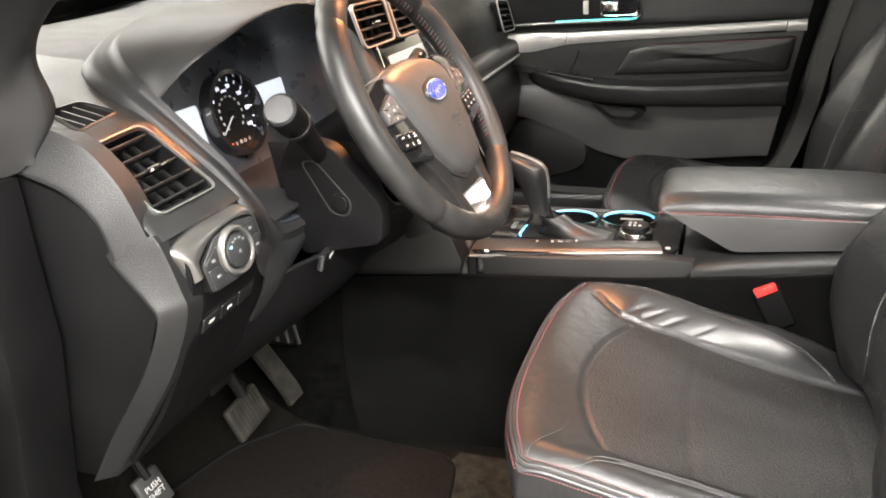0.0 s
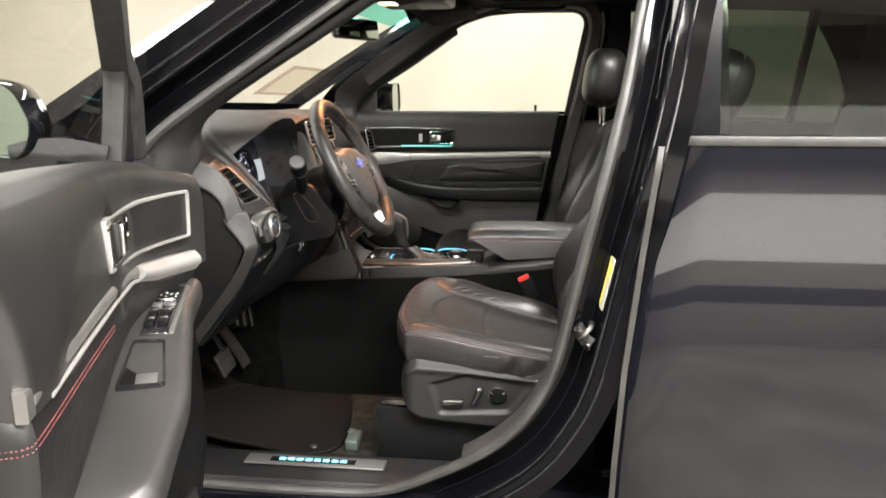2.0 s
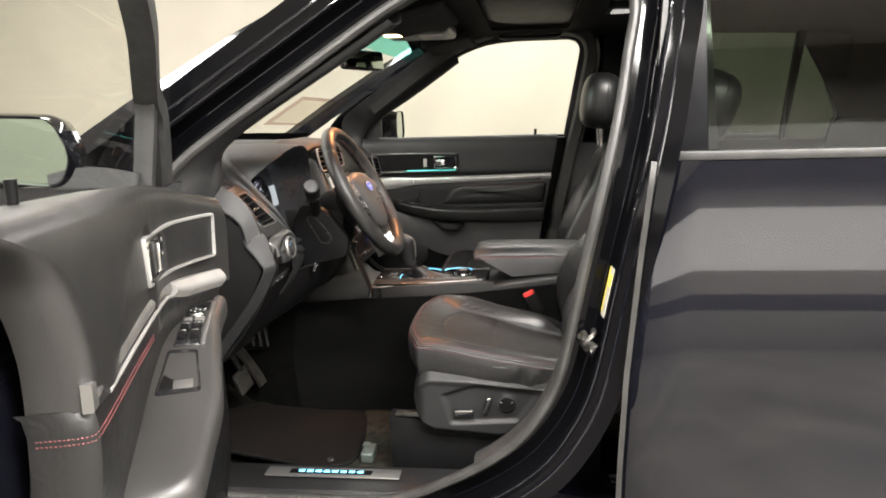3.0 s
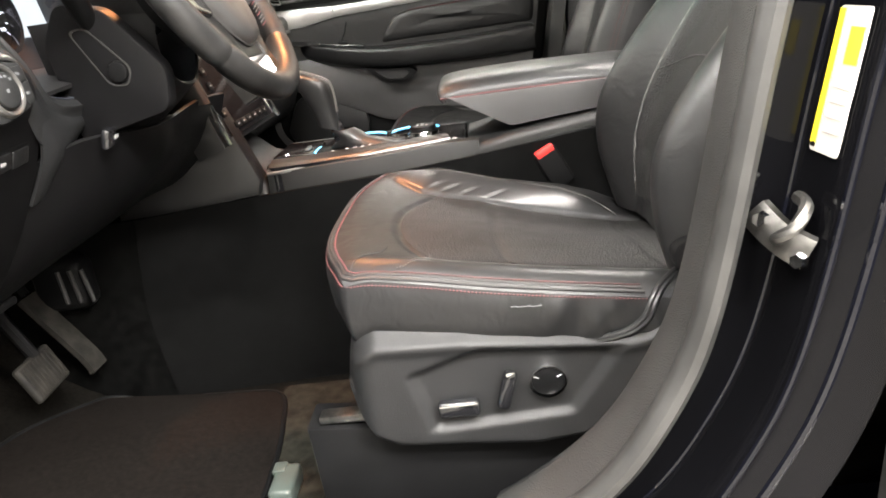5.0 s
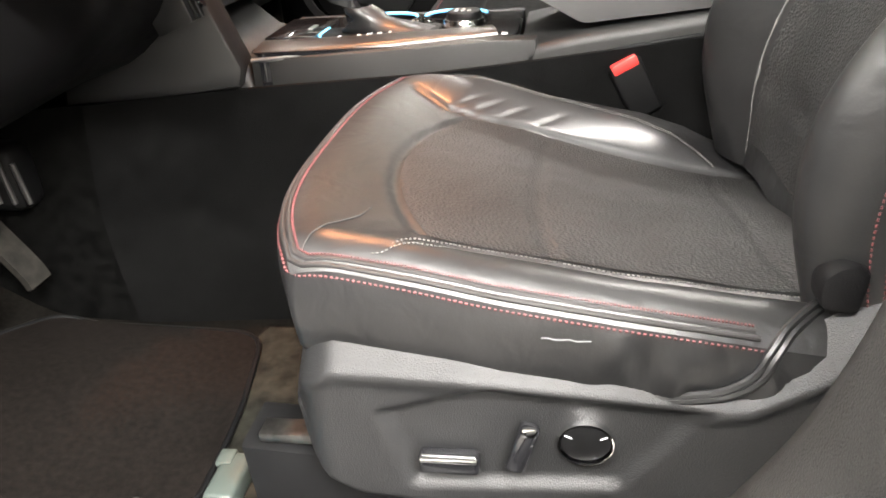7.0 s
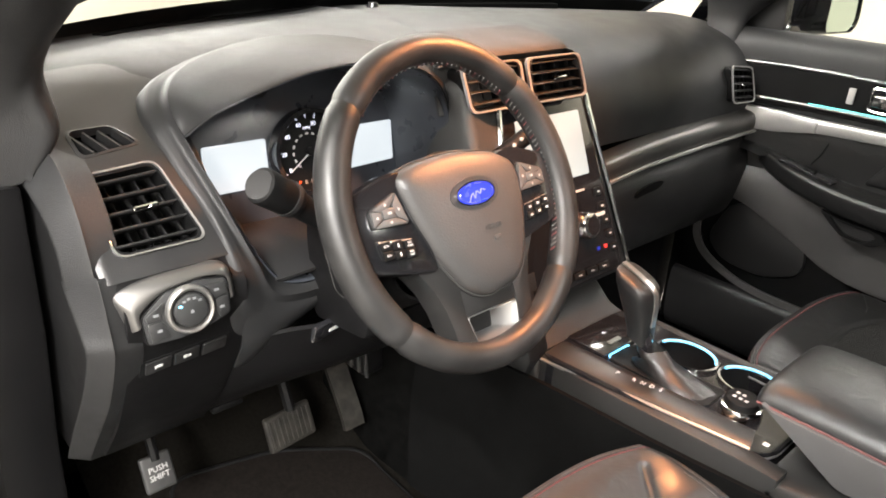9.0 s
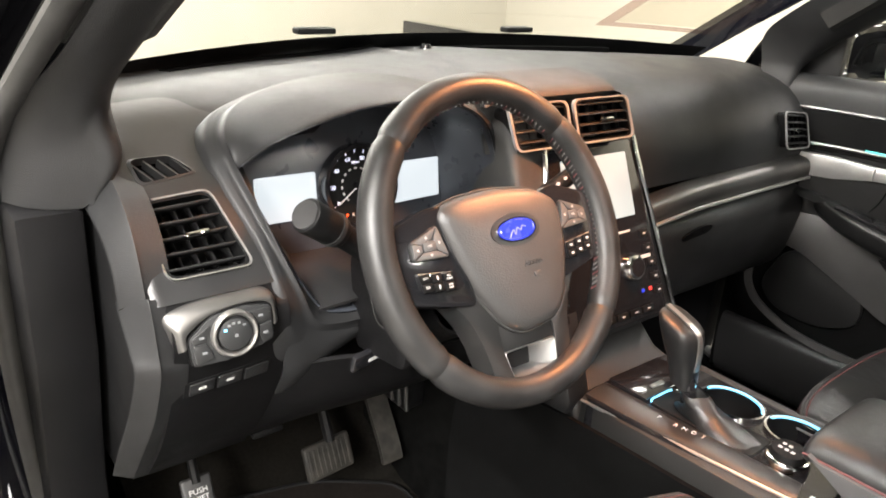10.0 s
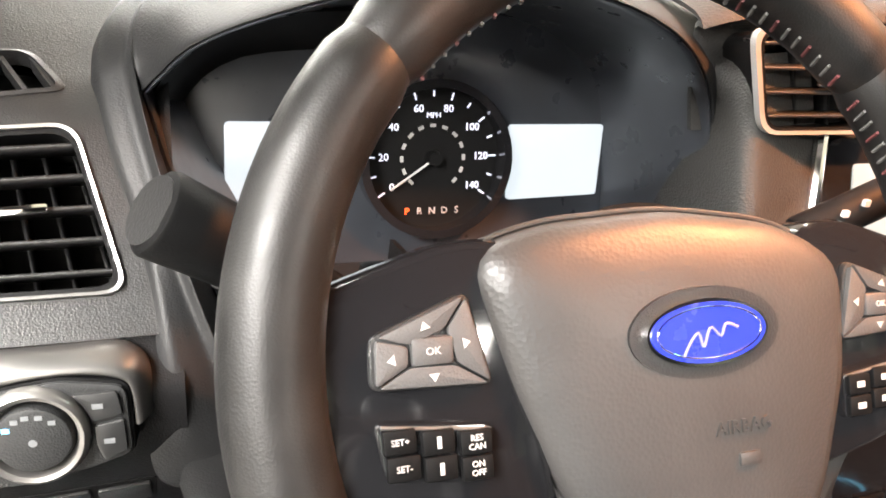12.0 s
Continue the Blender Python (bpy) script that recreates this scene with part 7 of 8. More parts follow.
    part("pocket_wall", prism([(-0.34, 0.44), (0.4, 0.44), (0.49, 0.8), (0.49, 0.9), (-0.34, 0.95)], "y", 1.772, 1.8, 0.004), DARK, d, "dark recess above the map pocket")
    part("map_pocket", sheet([[(x, 1.79, 0.44), (x, 1.73, 0.47), (x, 1.715, 0.56), (x, 1.72, 0.615), (x, 1.735, 0.622)] for x in (-0.3, 0.0, 0.3, 0.42)], 10, 14, 0.006), PLASTIC, d, "black map pocket")
    rim = cr([(-0.262, 1.73, 0.765), (-0.254, 1.722, 0.731), (-0.22, 1.72, 0.69), (-0.143, 1.72, 0.654), (-0.068, 1.72, 0.64), (0.007, 1.72, 0.637), (0.2, 1.72, 0.632)], 30)
    part("pocket_rim", sweep(rim, [(-0.009, -0.006), (-0.006, 0.006), (0.006, 0.006), (0.009, -0.006)], up=(0, 1, 0)), PANEL, d, "smooth curved rim of the pocket")
    sp = rounded([Vector((x, 1.77, z)) for x, z in ((-0.25, 0.72), (-0.2, 0.83), (-0.12, 0.83), (0.0, 0.765), (0.0, 0.7), (-0.09, 0.66), (-0.2, 0.67))], 0.04, 4)
    part("speaker_grille", plate(sp, (0, -0.01, 0), bev=0.004), PLASTIC, d, "black speaker grille")
    # window frame, glass, sail and mirror
    wy = lambda z: 1.818 - (z - 1.22) * 0.22
    wf = [Vector((x, wy(z), z)) for x, z in ((-0.27, 1.225), (-0.245, 1.34), (-0.187, 1.375), (-0.007, 1.49), (0.14, 1.572), (0.24, 1.61), (0.308, 1.624), (0.45, 1.632), (0.58, 1.632), (0.635, 1.622), (0.662, 1.585), (0.655, 1.52), (0.603, 1.23))]
    part("window_frame", sweep(cr(wf, 60), [(-0.014, -0.018), (-0.014, 0.018), (0.02, 0.018), (0.02, -0.018)], up=(0, 1, 0)), RUBBER, d, "black window frame")
    bm = bmesh.new()
    gridmesh(bm, [[Vector((a.x, wy(1.22 + (a.z - 1.22) * k), 1.22 + (a.z - 1.22) * k)) for a in cr(wf, 40)] for k in (0.0, 0.5, 1.0)])
    part("window_glass", bm, GLASS, d, "clear side window").visible_shadow = False
    part("sail_panel", prism([(-0.32, 1.225), (-0.19, 1.225), (-0.19, 1.375), (-0.25, 1.345)], "y", 1.79, 1.815, 0.006), PLASTIC, d, "black mirror sail panel")
    part("lock_pin", rod((0.47, 1.8, 1.235), (0.47, 1.8, 1.262), 0.005, 0.006, 14), DARK, d, "small black lock pin")
    mh = rounded([Vector((-0.17, y, z)) for y, z in ((1.9, 1.23), (1.895, 1.32), (1.92, 1.352), (2.08, 1.352), (2.1, 1.25), (2.07, 1.225))], 0.03, 5)
    mc = sum(mh, Vector()) / len(mh)
    bm = bmesh.new()
    gridmesh(bm, [[mc + (p - mc) * s + Vector((dx, 0, 0)) for p in mh] for dx, s in ((0.02, 0.94), (0.03, 0.97), (0.03, 1.0), (0.0, 1.07), (-0.05, 1.0), (-0.08, 0.7), (-0.09, 0.2))], close_v=True)
    bmesh.ops.recalc_face_normals(bm, faces=bm.faces)
    hs = part("mirror_housing", bm, PAINT, d, "gloss black mirror housing")
    part("mirror_glass", plate([mc + (p - mc) * 0.94 + Vector((0.022, 0, 0)) for p in mh], (0.003, 0, 0)), MIRROR, hs, "mirror glass")
    part("mirror_foot", box((-0.2, 1.87, 1.235), (0.05, 0.14, 0.03), 0.01), PAINT, hs)
    return d


def driver_door():
    """The open door; its places are given as if it were shut, then swung about the hinge."""
    d = thing("front_door", (-0.2, -0.45, 0.4), "open driver's door with black trim, switches and silver strip", "car door", "front doors")
    put = lambda bm: loc(bm, SWING)
    XK, YK = (-0.27, -0.2, -0.13, -0.06, 0.0, 0.07, 0.14, 0.3, 0.5, 0.66), (0.262, 0.242, 0.222, 0.211, 0.209, 0.214, 0.222, 0.244, 0.27, 0.28)
    table = cr([(x, y, 0) for x, y in zip(XK, YK)], 200)
    S = lambda x: float(np.interp(x, [p.x for p in table], [p.y for p in table]))
    ztop = lambda x: float(np.interp(x, (-0.27, -0.2, -0.1, 0.0, 0.25, 0.6), (1.184, 1.2, 1.222, 1.236, 1.253, 1.262)))
    rear_x = lambda z: 0.505 + 0.11 * max(0.0, (z - 0.75)) / 0.48 - 0.28 * max(0.0, (0.62 - z) / 0.22) ** 1.6
    front_x = lambda z: float(np.interp(z, (0.42, 0.68, 0.85, 1.0, 1.2), (-0.345, -0.34, -0.3, -0.262, -0.255)))
    skin = lambda z: 0.155 - 0.08 * math.sin(min(1.0, max(0.0, (1.24 - z) / 0.5)) * 1.57) + 0.03 * max(0.0, 0.6 - z)
    bm = bmesh.new()
    gridmesh(bm, [[Vector((-0.35 + (rear_x(z) + 0.425) * i / 14, skin(z), z)) for i in range(15)] for z in np.linspace(0.4, 1.215, 16)])
    bmesh.ops.recalc_face_normals(bm, faces=bm.faces)
    bmesh.ops.solidify(bm, geom=bm.faces[:], thickness=0.006)
    part("outer_skin", put(bm), PAINT, d, "gloss black outer skin")
    out = [(-0.34, 0.42), (0.2, 0.425), (0.38, 0.5), (0.47, 0.63), (0.505, 0.76), (0.56, 1.0), (0.61, 1.215), (-0.24, 1.19), (-0.33, 1.1)]
    part("inner_shell", put(prism(out, "y", 0.13, 0.185, 0.012, 3)), PAINT, d, "black painted inner shell")
    part("shell_seal", put(sweep([Vector((x * 0.985, 0.19, z)) for x, z in out[:-2]], 0.009)), RUBBER, d, "black rubber door seal")

    def arch(x, z):
        """Shallow sunk field behind the handle, under an arched crease."""
        if x < 0.12:
            return 0.0
        lim = float(np.interp(x, (0.12, 0.2, 0.3, 0.38), (1.19, 1.185, 1.155, 1.09)))
        t = min(1.0, max(0.0, (lim - z) / 0.012))
        return -0.007 * t * t * (3 - 2 * t) * min(1.0, max(0.0, (0.42 - x) / 0.06))

    # upper trim, from the window line down to the silver strip, with its front and rear returns
    cols = [(-1, 0.0)] + [(0, f) for f in np.linspace(0, 1, 60)] + [(1, 1.0), (2, 1.0), (3, 1.0), (4, 1.0)]
    trim_x = lambda z: float(np.interp(z, (1.02, 1.06, 1.106, 1.147, 1.195, 1.226, 1.25), (0.48, 0.482, 0.488, 0.5, 0.527, 0.567, 0.617)))
    TURN = ((0.006, -0.004), (0.013, -0.013), (0.016, -0.03), (0.018, -0.065))
    bm = bmesh.new()
    rows = []
    for k in range(44):
        row = []
        for side, f in cols:
            x = front_x(1.2) + (0.615 - front_x(1.2)) * f
            zt = ztop(x)
            prof = cr([Vector((0.172, zt - 0.016, 0)), Vector((0.186, zt - 0.001, 0)), Vector((S(x) - 0.024, zt, 0)), Vector((S(x) - 0.007, zt - 0.013, 0)), Vector((S(x), zt - 0.04, 0)), Vector((S(x) + 0.001, 1.11, 0)), Vector((S(x) - 0.002, float(np.interp(x, (0.4, 0.5), (1.02, 1.05))), 0))], 44)[k]
            y, z = prof.x, prof.y
            xr = front_x(z) + (trim_x(z) - front_x(z)) * f
            if side == -1:
                row.append(Vector((xr + 0.004, 0.16, z - 0.004)))
            elif side > 0:
                row.append(Vector((xr + TURN[side - 1][0], max(0.17, y + TURN[side - 1][1]), z)))
            else:
                row.append(Vector((xr, y + arch(xr, z), z)))
        rows.append(row)
    gridmesh(bm, rows)
    bmesh.ops.recalc_face_normals(bm, faces=bm.faces)
    part("upper_trim", put(bm), DOORM, d, "soft black upper trim", 50)

    def ribbon(x0, x1, lo, hi, lift, n, sag=0.0):
        """A shaped band that follows the trim between two heights."""
        bm = bmesh.new()
        rows = []
        for x in np.linspace(x0, x1, n):
            a, b, y = lo(x), hi(x), S(x) + lift(x)
            h = b - a
            rows.append([Vector((x, y - 0.012, a)), Vector((x, y - 0.0015, a + 0.0006)), Vector((x, y, a + 0.003))] + [Vector((x, y + sag * math.sin(math.pi * k / 5), a + 0.003 + (h - 0.006) * k / 5)) for k in range(1, 5)] + [Vector((x, y, b - 0.003)), Vector((x, y - 0.0015, b - 0.0006)), Vector((x, y - 0.012, b))])
        vs = gridmesh(bm, rows)
        bm.faces.new(vs[0])
        bm.faces.new(vs[-1][::-1])
        bmesh.ops.recalc_face_normals(bm, faces=bm.faces)
        return bm

    # handle panel in its silver border
    ph = lambda x: float(np.interp(x, (-0.2, -0.05, 0.147), (1.162, 1.168, 1.17)))
    pl = lambda x: float(np.interp(x, (-0.2, -0.1, 0.0, 0.132), (1.083, 1.087, 1.092, 1.098)))
    part("handle_panel", put(ribbon(-0.2, 0.138, pl, ph, lambda x: 0.003, 40)), PLASTIC, d, "dark handle panel")
    edge = [Vector((x, 0, ph(x))) for x in np.linspace(-0.2, 0.146, 30)] + [Vector((0.134, 0, pl(0.13)))] + [Vector((x, 0, pl(x))) for x in np.linspace(0.125, -0.196, 30)]
    edge = rounded(edge, 0.008, 2)
    edge = [Vector((p.x, S(p.x) + 0.0035, p.z)) for p in edge]
    part("panel_border", put(sweep(edge, [(-0.0025, -0.004), (-0.0025, 0.004), (0.0012, 0.0045), (0.0025, 0.003), (0.0025, -0.003), (0.0012, -0.0045)], closed=True, up=(0, 1, 0))), SILVER, d, "satin silver panel border")
    hb = rounded([Vector((x, 0, z)) for x, z in ((0.068, 1.106), (0.068, 1.16), (0.133, 1.163), (0.128, 1.106))], 0.008, 4)
    hb = [Vector((p.x, S(p.x) + 0.006, p.z)) for p in hb]
    part("handle_bezel", put(sweep(hb, 0.0035, closed=True)), CHROME, d, "chrome handle surround")
    part("handle_cup", put(plate([p + Vector((0, -0.002, 0)) for p in hb], (0, 0.001, 0))), DARK, d)
    part("handle", put(box((0.076, S(0.08) + 0.011, 1.133), (0.014, 0.008, 0.046), 0.003, seg=3)), CHROME, d, "chrome inner door handle")
    lk = part("lock_switch", put(box((0.035, S(0.035) + 0.005, 1.143), (0.014, 0.006, 0.036), 0.002)), DARK, d, "small black lock switch")
    for dz in (-0.011, 0.011):
        part("mark", put(box((0.035, S(0.035) + 0.0084, 1.143 + dz), (0.005, 0.0006, 0.006))), GREYPRINT, lk)
    # silver strip, wide at the front, with its end piece
    sl = lambda x: float(np.interp(x, (-0.2, -0.08, -0.02, 0.03, 0.3, 0.5), (1.019, 1.03, 1.044, 1.053, 1.052, 1.048)))
    su = lambda x: float(np.interp(x, (-0.2, -0.08, -0.02, 0.03, 0.3, 0.5), (1.054, 1.064, 1.071, 1.077, 1.08, 1.078)))
    lift = lambda x: float(np.interp(x, (-0.2, -0.06, 0.0, 0.06, 0.5), (0.01, 0.008, 0.004, 0.006, 0.008)))
    part("silver_bracket", put(ribbon(-0.205, -0.018, sl, su, lift, 30, 0.009)), SILVER, d, "broad satin silver bracket")
    part("silver_strip", put(ribbon(-0.012, 0.481, lambda x: sl(x) + 0.006, su, lift, 50, 0.002)), STRIPS, d, "satin silver strip")
    part("strip_line", put(sweep([Vector((x, S(x) + lift(x) + 0.002, sl(x) + 0.003)) for x in np.linspace(-0.005, 0.44, 30)], 0.0028)), SILVER, d, "bright lower line of the strip")
    part("strip_end", put(ribbon(0.4815, 0.5, lambda x: 1.05, lambda x: 1.081, lambda x: 0.009, 6)), SATIN, d, "satin silver end piece")
    # padded insert under the strip, red stitches, sloping down to the armrest
    top_arm = lambda x: float(np.interp(x, (-0.2, -0.09, 0.05, 0.19, 0.33, 0.55), (1.0, 0.99, 0.978, 0.935, 0.885, 0.86)))
    bm = bmesh.new()
    rows = []
    for x in np.linspace(-0.2, 0.484, 50):
        zl, zh = top_arm(x) - 0.02, sl(x) + 0.004
        y = S(x)
        rows.append([Vector((x, y + dy, zh + (zl - zh) * k)) for dy, k in ((-0.004, 0.0), (0.004, 0.03), (0.0075, 0.12), (0.006, 0.3), (0.0, 0.6), (-0.006, 0.85), (-0.008, 1.0))])
    for dx, dy in TURN:
        rows.append([p + Vector((dx, dy, 0)) for p in rows[49]])
    gridmesh(bm, rows)
    part("padded_insert", put(bm), LEATHER, d, "padded black leather insert")
    for k in (0, 1):
        line = [Vector((x, S(x) + 0.0085, sl(x) - 0.021 - 0.006 * k)) for x in np.linspace(0.16, 0.484, 150)]
        line += [line[-1] + Vector((dx, dy * 0.9, -0.004)) for dx, dy in TURN]
        line = polyline(line, 180)
        bm = bmesh.new()
        for i in range(0, 179, 2):
            rod(line[i], line[i + 1], 0.001, None, 5, bm)
        part("stitching", put(bm), REDTHREAD, d, "dull red stitches")
    # armrest
    edge_y = lambda x: float(np.interp(x, (-0.2, -0.1, 0.0, 0.17, 0.37, 0.5), (0.256, 0.264, 0.287, 0.322, 0.334, 0.33)))
    net = []
    for x in (-0.2, -0.15, -0.08, 0.0, 0.08, 0.17, 0.25, 0.31, 0.345, 0.365, 0.378, 0.386):
        z, y1, y0 = top_arm(x), edge_y(x), S(x) - 0.008
        z = z if x < 0.06 else float(np.interp(x, (0.06, 0.17, 0.37, 0.5), (0.973, 0.945, 0.897, 0.872)))
        if x > 0.33:
            y1, z = y1 - 0.05 * ((x - 0.33) / 0.056) ** 2.5, z - 0.012 * ((x - 0.33) / 0.056) ** 3
        net.append([(x, y0, z - 0.003), (x, y0 + 0.012, z), (x, y1 - 0.018, z), (x, y1 - 0.005, z - 0.004), (x, y1, z - 0.017), (x, y1 - 0.004, z - 0.045), (x, y1 - 0.035, z - 0.085), (x, 0.225, z - 0.12)])
    part("armrest", put(sheet(net, 70, 36, 0.004)), ARMM, d, "padded door armrest, lightened for the sheen on its top", 60)
    # switch panel lying on the armrest
    zarm = lambda x: float(np.interp(x, (-0.2, -0.09, 0.05, 0.06, 0.17), (1.0, 0.99, 0.976, 0.973, 0.945)))
    AR = facing((-0.05, 0.234, zarm(-0.05) + 0.004), (-1, -0.12, 0.1), (0.12, -1, 0.0))
    sp = part("switch_panel", put(loc(box((0, -0.001, -0.003), (0.2, 0.042, 0.01), 0.004, seg=3), AR)), GLOSS, d, "gloss window switch panel")
    part("panel_rail", put(loc(box((0.0, -0.026, -0.001), (0.2, 0.008, 0.01), 0.003), AR)), SATIN, sp, "satin outer rail of the panel")
    for i in range(2):
        for j in range(2):
            bq = part("window_switch", put(loc(box((-0.03 - 0.034 * i, -0.01 + 0.02 * j, 0.004), (0.026, 0.015, 0.01), 0.003), AR)), DARK, sp)
            part("chrome_tip", put(loc(box((-0.021 - 0.034 * i, -0.01 + 0.02 * j, 0.0085), (0.006, 0.013, 0.003), 0.001), AR)), CHROME, bq)
    part("mirror_dial", put(loc(rod((0.04, 0, 0.0), (0.04, 0, 0.008), 0.0175, 0.016, 28, bev=0.002), AR)), CHROME, sp, "chrome-rimmed mirror adjuster")
    part("dial_top", put(loc(rod((0.04, 0, 0.004), (0.04, 0, 0.009), 0.014, None, 24), AR)), DARK, sp)
    for i, j in ((-1, 0), (0, 1), (1, 0), (0, -1)):
        part("mark", put(loc(box((0.04 + 0.008 * i, 0.008 * j, 0.0094), (0.004, 0.003, 0.0006)), AR)), WHITE, sp)
    for j in (-1, 1):
        part("mirror_switch", put(loc(box((0.012, 0.01 * j, 0.003), (0.013, 0.016, 0.006), 0.002), AR)), SATIN, sp)
        part("corner_mark", put(loc(box((0.062, 0.014 * j, 0.0026), (0.005, 0.004, 0.0006)), AR)), WHITE, sp)
    # pull cup
    cup = rounded([Vector((x, y, 0)) for x, y in ((0.062, 0.221), (0.062, 0.268), (0.176, 0.298), (0.184, 0.232))], 0.008, 4)
    cup = [Vector((p.x, p.y, zarm(p.x) + 0.005)) for p in cup]
    c2 = sum(cup, Vector()) / len(cup)
    pc = part("pull_cup", put(frame_ring(cup, [c2 + (p - c2) * 0.86 for p in cup], (0, 0, -0.008))), GLOSS, d, "black pull cup")
    part("cup_floor", put(plate([c2 + (p - c2) * 0.87 + Vector((0, 0, -0.002)) for p in cup], (0, 0, -0.003))), DARK, pc)
    part("cup_wall", put(box((0.069, 0.246, 0.97), (0.01, 0.042, 0.008), 0.002)), SATIN, pc)
    part("cup_insert", put(box((0.158, 0.268, 0.9505), (0.03, 0.03, 0.006), 0.002, pose(0, 0, 0, 0, 14, 10))), SATIN, pc)
    # lower panel with map pocket and speaker
    bm = bmesh.new()
    rows = []
    for z in np.linspace(0.46, 0.96, 20):
        y = float(np.interp(z, (0.46, 0.6, 0.7, 0.85, 0.96), (0.19, 0.215, 0.222, 0.225, 0.215)))
        rows.append([Vector((front_x(z) + 0.008, 0.15, z))] + [Vector((front_x(z) + (min(rear_x(z) - 0.01, 0.485) - front_x(z)) * i / 30, y - 0.02 * (i in (0, 30)), z)) for i in range(31)])
    gridmesh(bm, rows)
    part("lower_trim", put(bm), DARK, d, "black grained lower door trim", 60)
    pocket = [[(x, 0.215, 0.42), (x, 0.25, 0.45), (x, 0.262, 0.56), (x, 0.262, 0.655), (x, 0.25, 0.662)] for x in (-0.06, 0.0, 0.1, 0.3, 0.38)]
    part("map_pocket", put(sheet(pocket, 16, 14, 0.006)), PLASTIC, d, "black map pocket")
    # window frame, sail, glass, mirror
    wy = lambda z: float(np.interp(z, (1.195, 1.385, 1.49, 1.63), (0.122, 0.15, 0.207, 0.26)))
    wf = [(-0.3, 1.195), (-0.265, 1.29), (-0.235, 1.35), (-0.19, 1.385), (-0.1, 1.437), (-0.007, 1.49), (0.14, 1.572), (0.24, 1.61), (0.308, 1.624), (0.45, 1.632), (0.58, 1.632), (0.635, 1.622), (0.662, 1.585), (0.655, 1.52), (0.603, 1.21)]
    wf = cr([Vector((x, wy(z), z)) for x, z in wf], 90)
    part("window_frame", put(sweep(wf, [(-0.018, -0.021), (-0.02, 0.0), (-0.018, 0.021), (0.02, 0.023), (0.022, 0.0), (0.02, -0.023)], up=(0, 1, 0))), RUBBER, d, "black window frame")
    run = [Vector((x, wy(z), z)) for x, z in ((-0.2, 1.195), (-0.196, 1.29), (-0.188, 1.385))]
    part("glass_run", put(sweep(cr(run, 14), [(-0.01, -0.017), (-0.01, 0.017), (0.012, 0.017), (0.012, -0.017)], up=(0, 1, 0))), RUBBER, d, "black rubber run channel of the glass")
    bm = prism([(-0.3, 1.195), (-0.262, 1.3), (-0.19, 1.385), (-0.2, 1.195)], "y", -0.004, 0.012, 0.003)
    for v in bm.verts:
        v.co.y += wy(v.co.z)
    part("sail_panel", put(bm), PLASTIC, d, "black mirror sail panel")
    bm = bmesh.new()
    rows = []
    for z in np.linspace(1.2, 1.625, 24):
        x0 = float(np.interp(z, (1.2, 1.385, 1.49, 1.572, 1.61, 1.625), (-0.197, -0.186, -0.005, 0.142, 0.25, 0.33)))
        xe = float(np.interp(z, (1.22, 1.52, 1.585, 1.625), (0.603, 0.655, 0.662, 0.62)))
        rows.append([Vector((x0 + (xe - x0) * i / 6, wy(z) - 0.002, z)) for i in range(7)])
    gridmesh(bm, rows)
    part("window_glass", put(bm), GLASS, d, "clear side window").visible_shadow = False
    part("belt_trim", put(sheet([[(x, 0.115, ztop(x) - 0.03), (x, 0.13, ztop(x) - 0.012), (x, 0.16, ztop(x) - 0.01), (x, 0.178, ztop(x) - 0.012)] for x in np.linspace(-0.25, 0.6, 8)], 14, 8, 0.003)), RUBBER, d, "black rubber belt trim")
    part("belt_seal", put(sweep([Vector((x, 0.178, ztop(x) - 0.006)) for x in np.linspace(0.0, 0.6, 12)], 0.005)), RUBBER, d, "black rubber belt seal")
    part("lock_pin", put(rod((0.445, 0.2, 1.25), (0.445, 0.2, 1.285), 0.0055, 0.0065, 14)), DARK, d, "small black lock pin")
    mh = rounded([Vector((-0.17, y, z)) for y, z in ((0.0, 1.225), (0.025, 1.28), (-0.005, 1.352), (-0.18, 1.36), (-0.21, 1.25))], 0.03, 5)
    mc = sum(mh, Vector()) / len(mh)
    bm = bmesh.new()
    gridmesh(bm, [[mc + (p - mc) * s + Vector((dx, 0, 0)) for p in mh] for dx, s in ((0.02, 0.94), (0.03, 0.97), (0.03, 1.0), (0.0, 1.07), (-0.05, 1.0), (-0.08, 0.7), (-0.09, 0.2))], close_v=True)
    bmesh.ops.recalc_face_normals(bm, faces=bm.faces)
    hs = part("mirror_housing", put(bm), PAINT, d, "gloss black mirror housing")
    tilt = Matrix.Translation(mc) @ Matrix.Rotation(radians(9), 4, "Z") @ Matrix.Rotation(radians(3), 4, "Y") @ Matrix.Translation(-mc)
    part("mirror_glass", put(loc(plate([mc + (p - mc) * 0.94 + Vector((0.022, 0, 0)) for p in mh], (0.003, 0, 0)), tilt)), MIRROR, hs, "mirror glass")
    part("mirror_foot", put(sweep(cr([(-0.18, -0.03, 1.235), (-0.19, 0.05, 1.24), (-0.2, 0.12, 1.225)], 8), [(-0.03, -0.018), (-0.025, 0.02), (0.025, 0.02), (0.03, -0.018)])), PAINT, hs)
    return d


driver_door()
passenger_door()

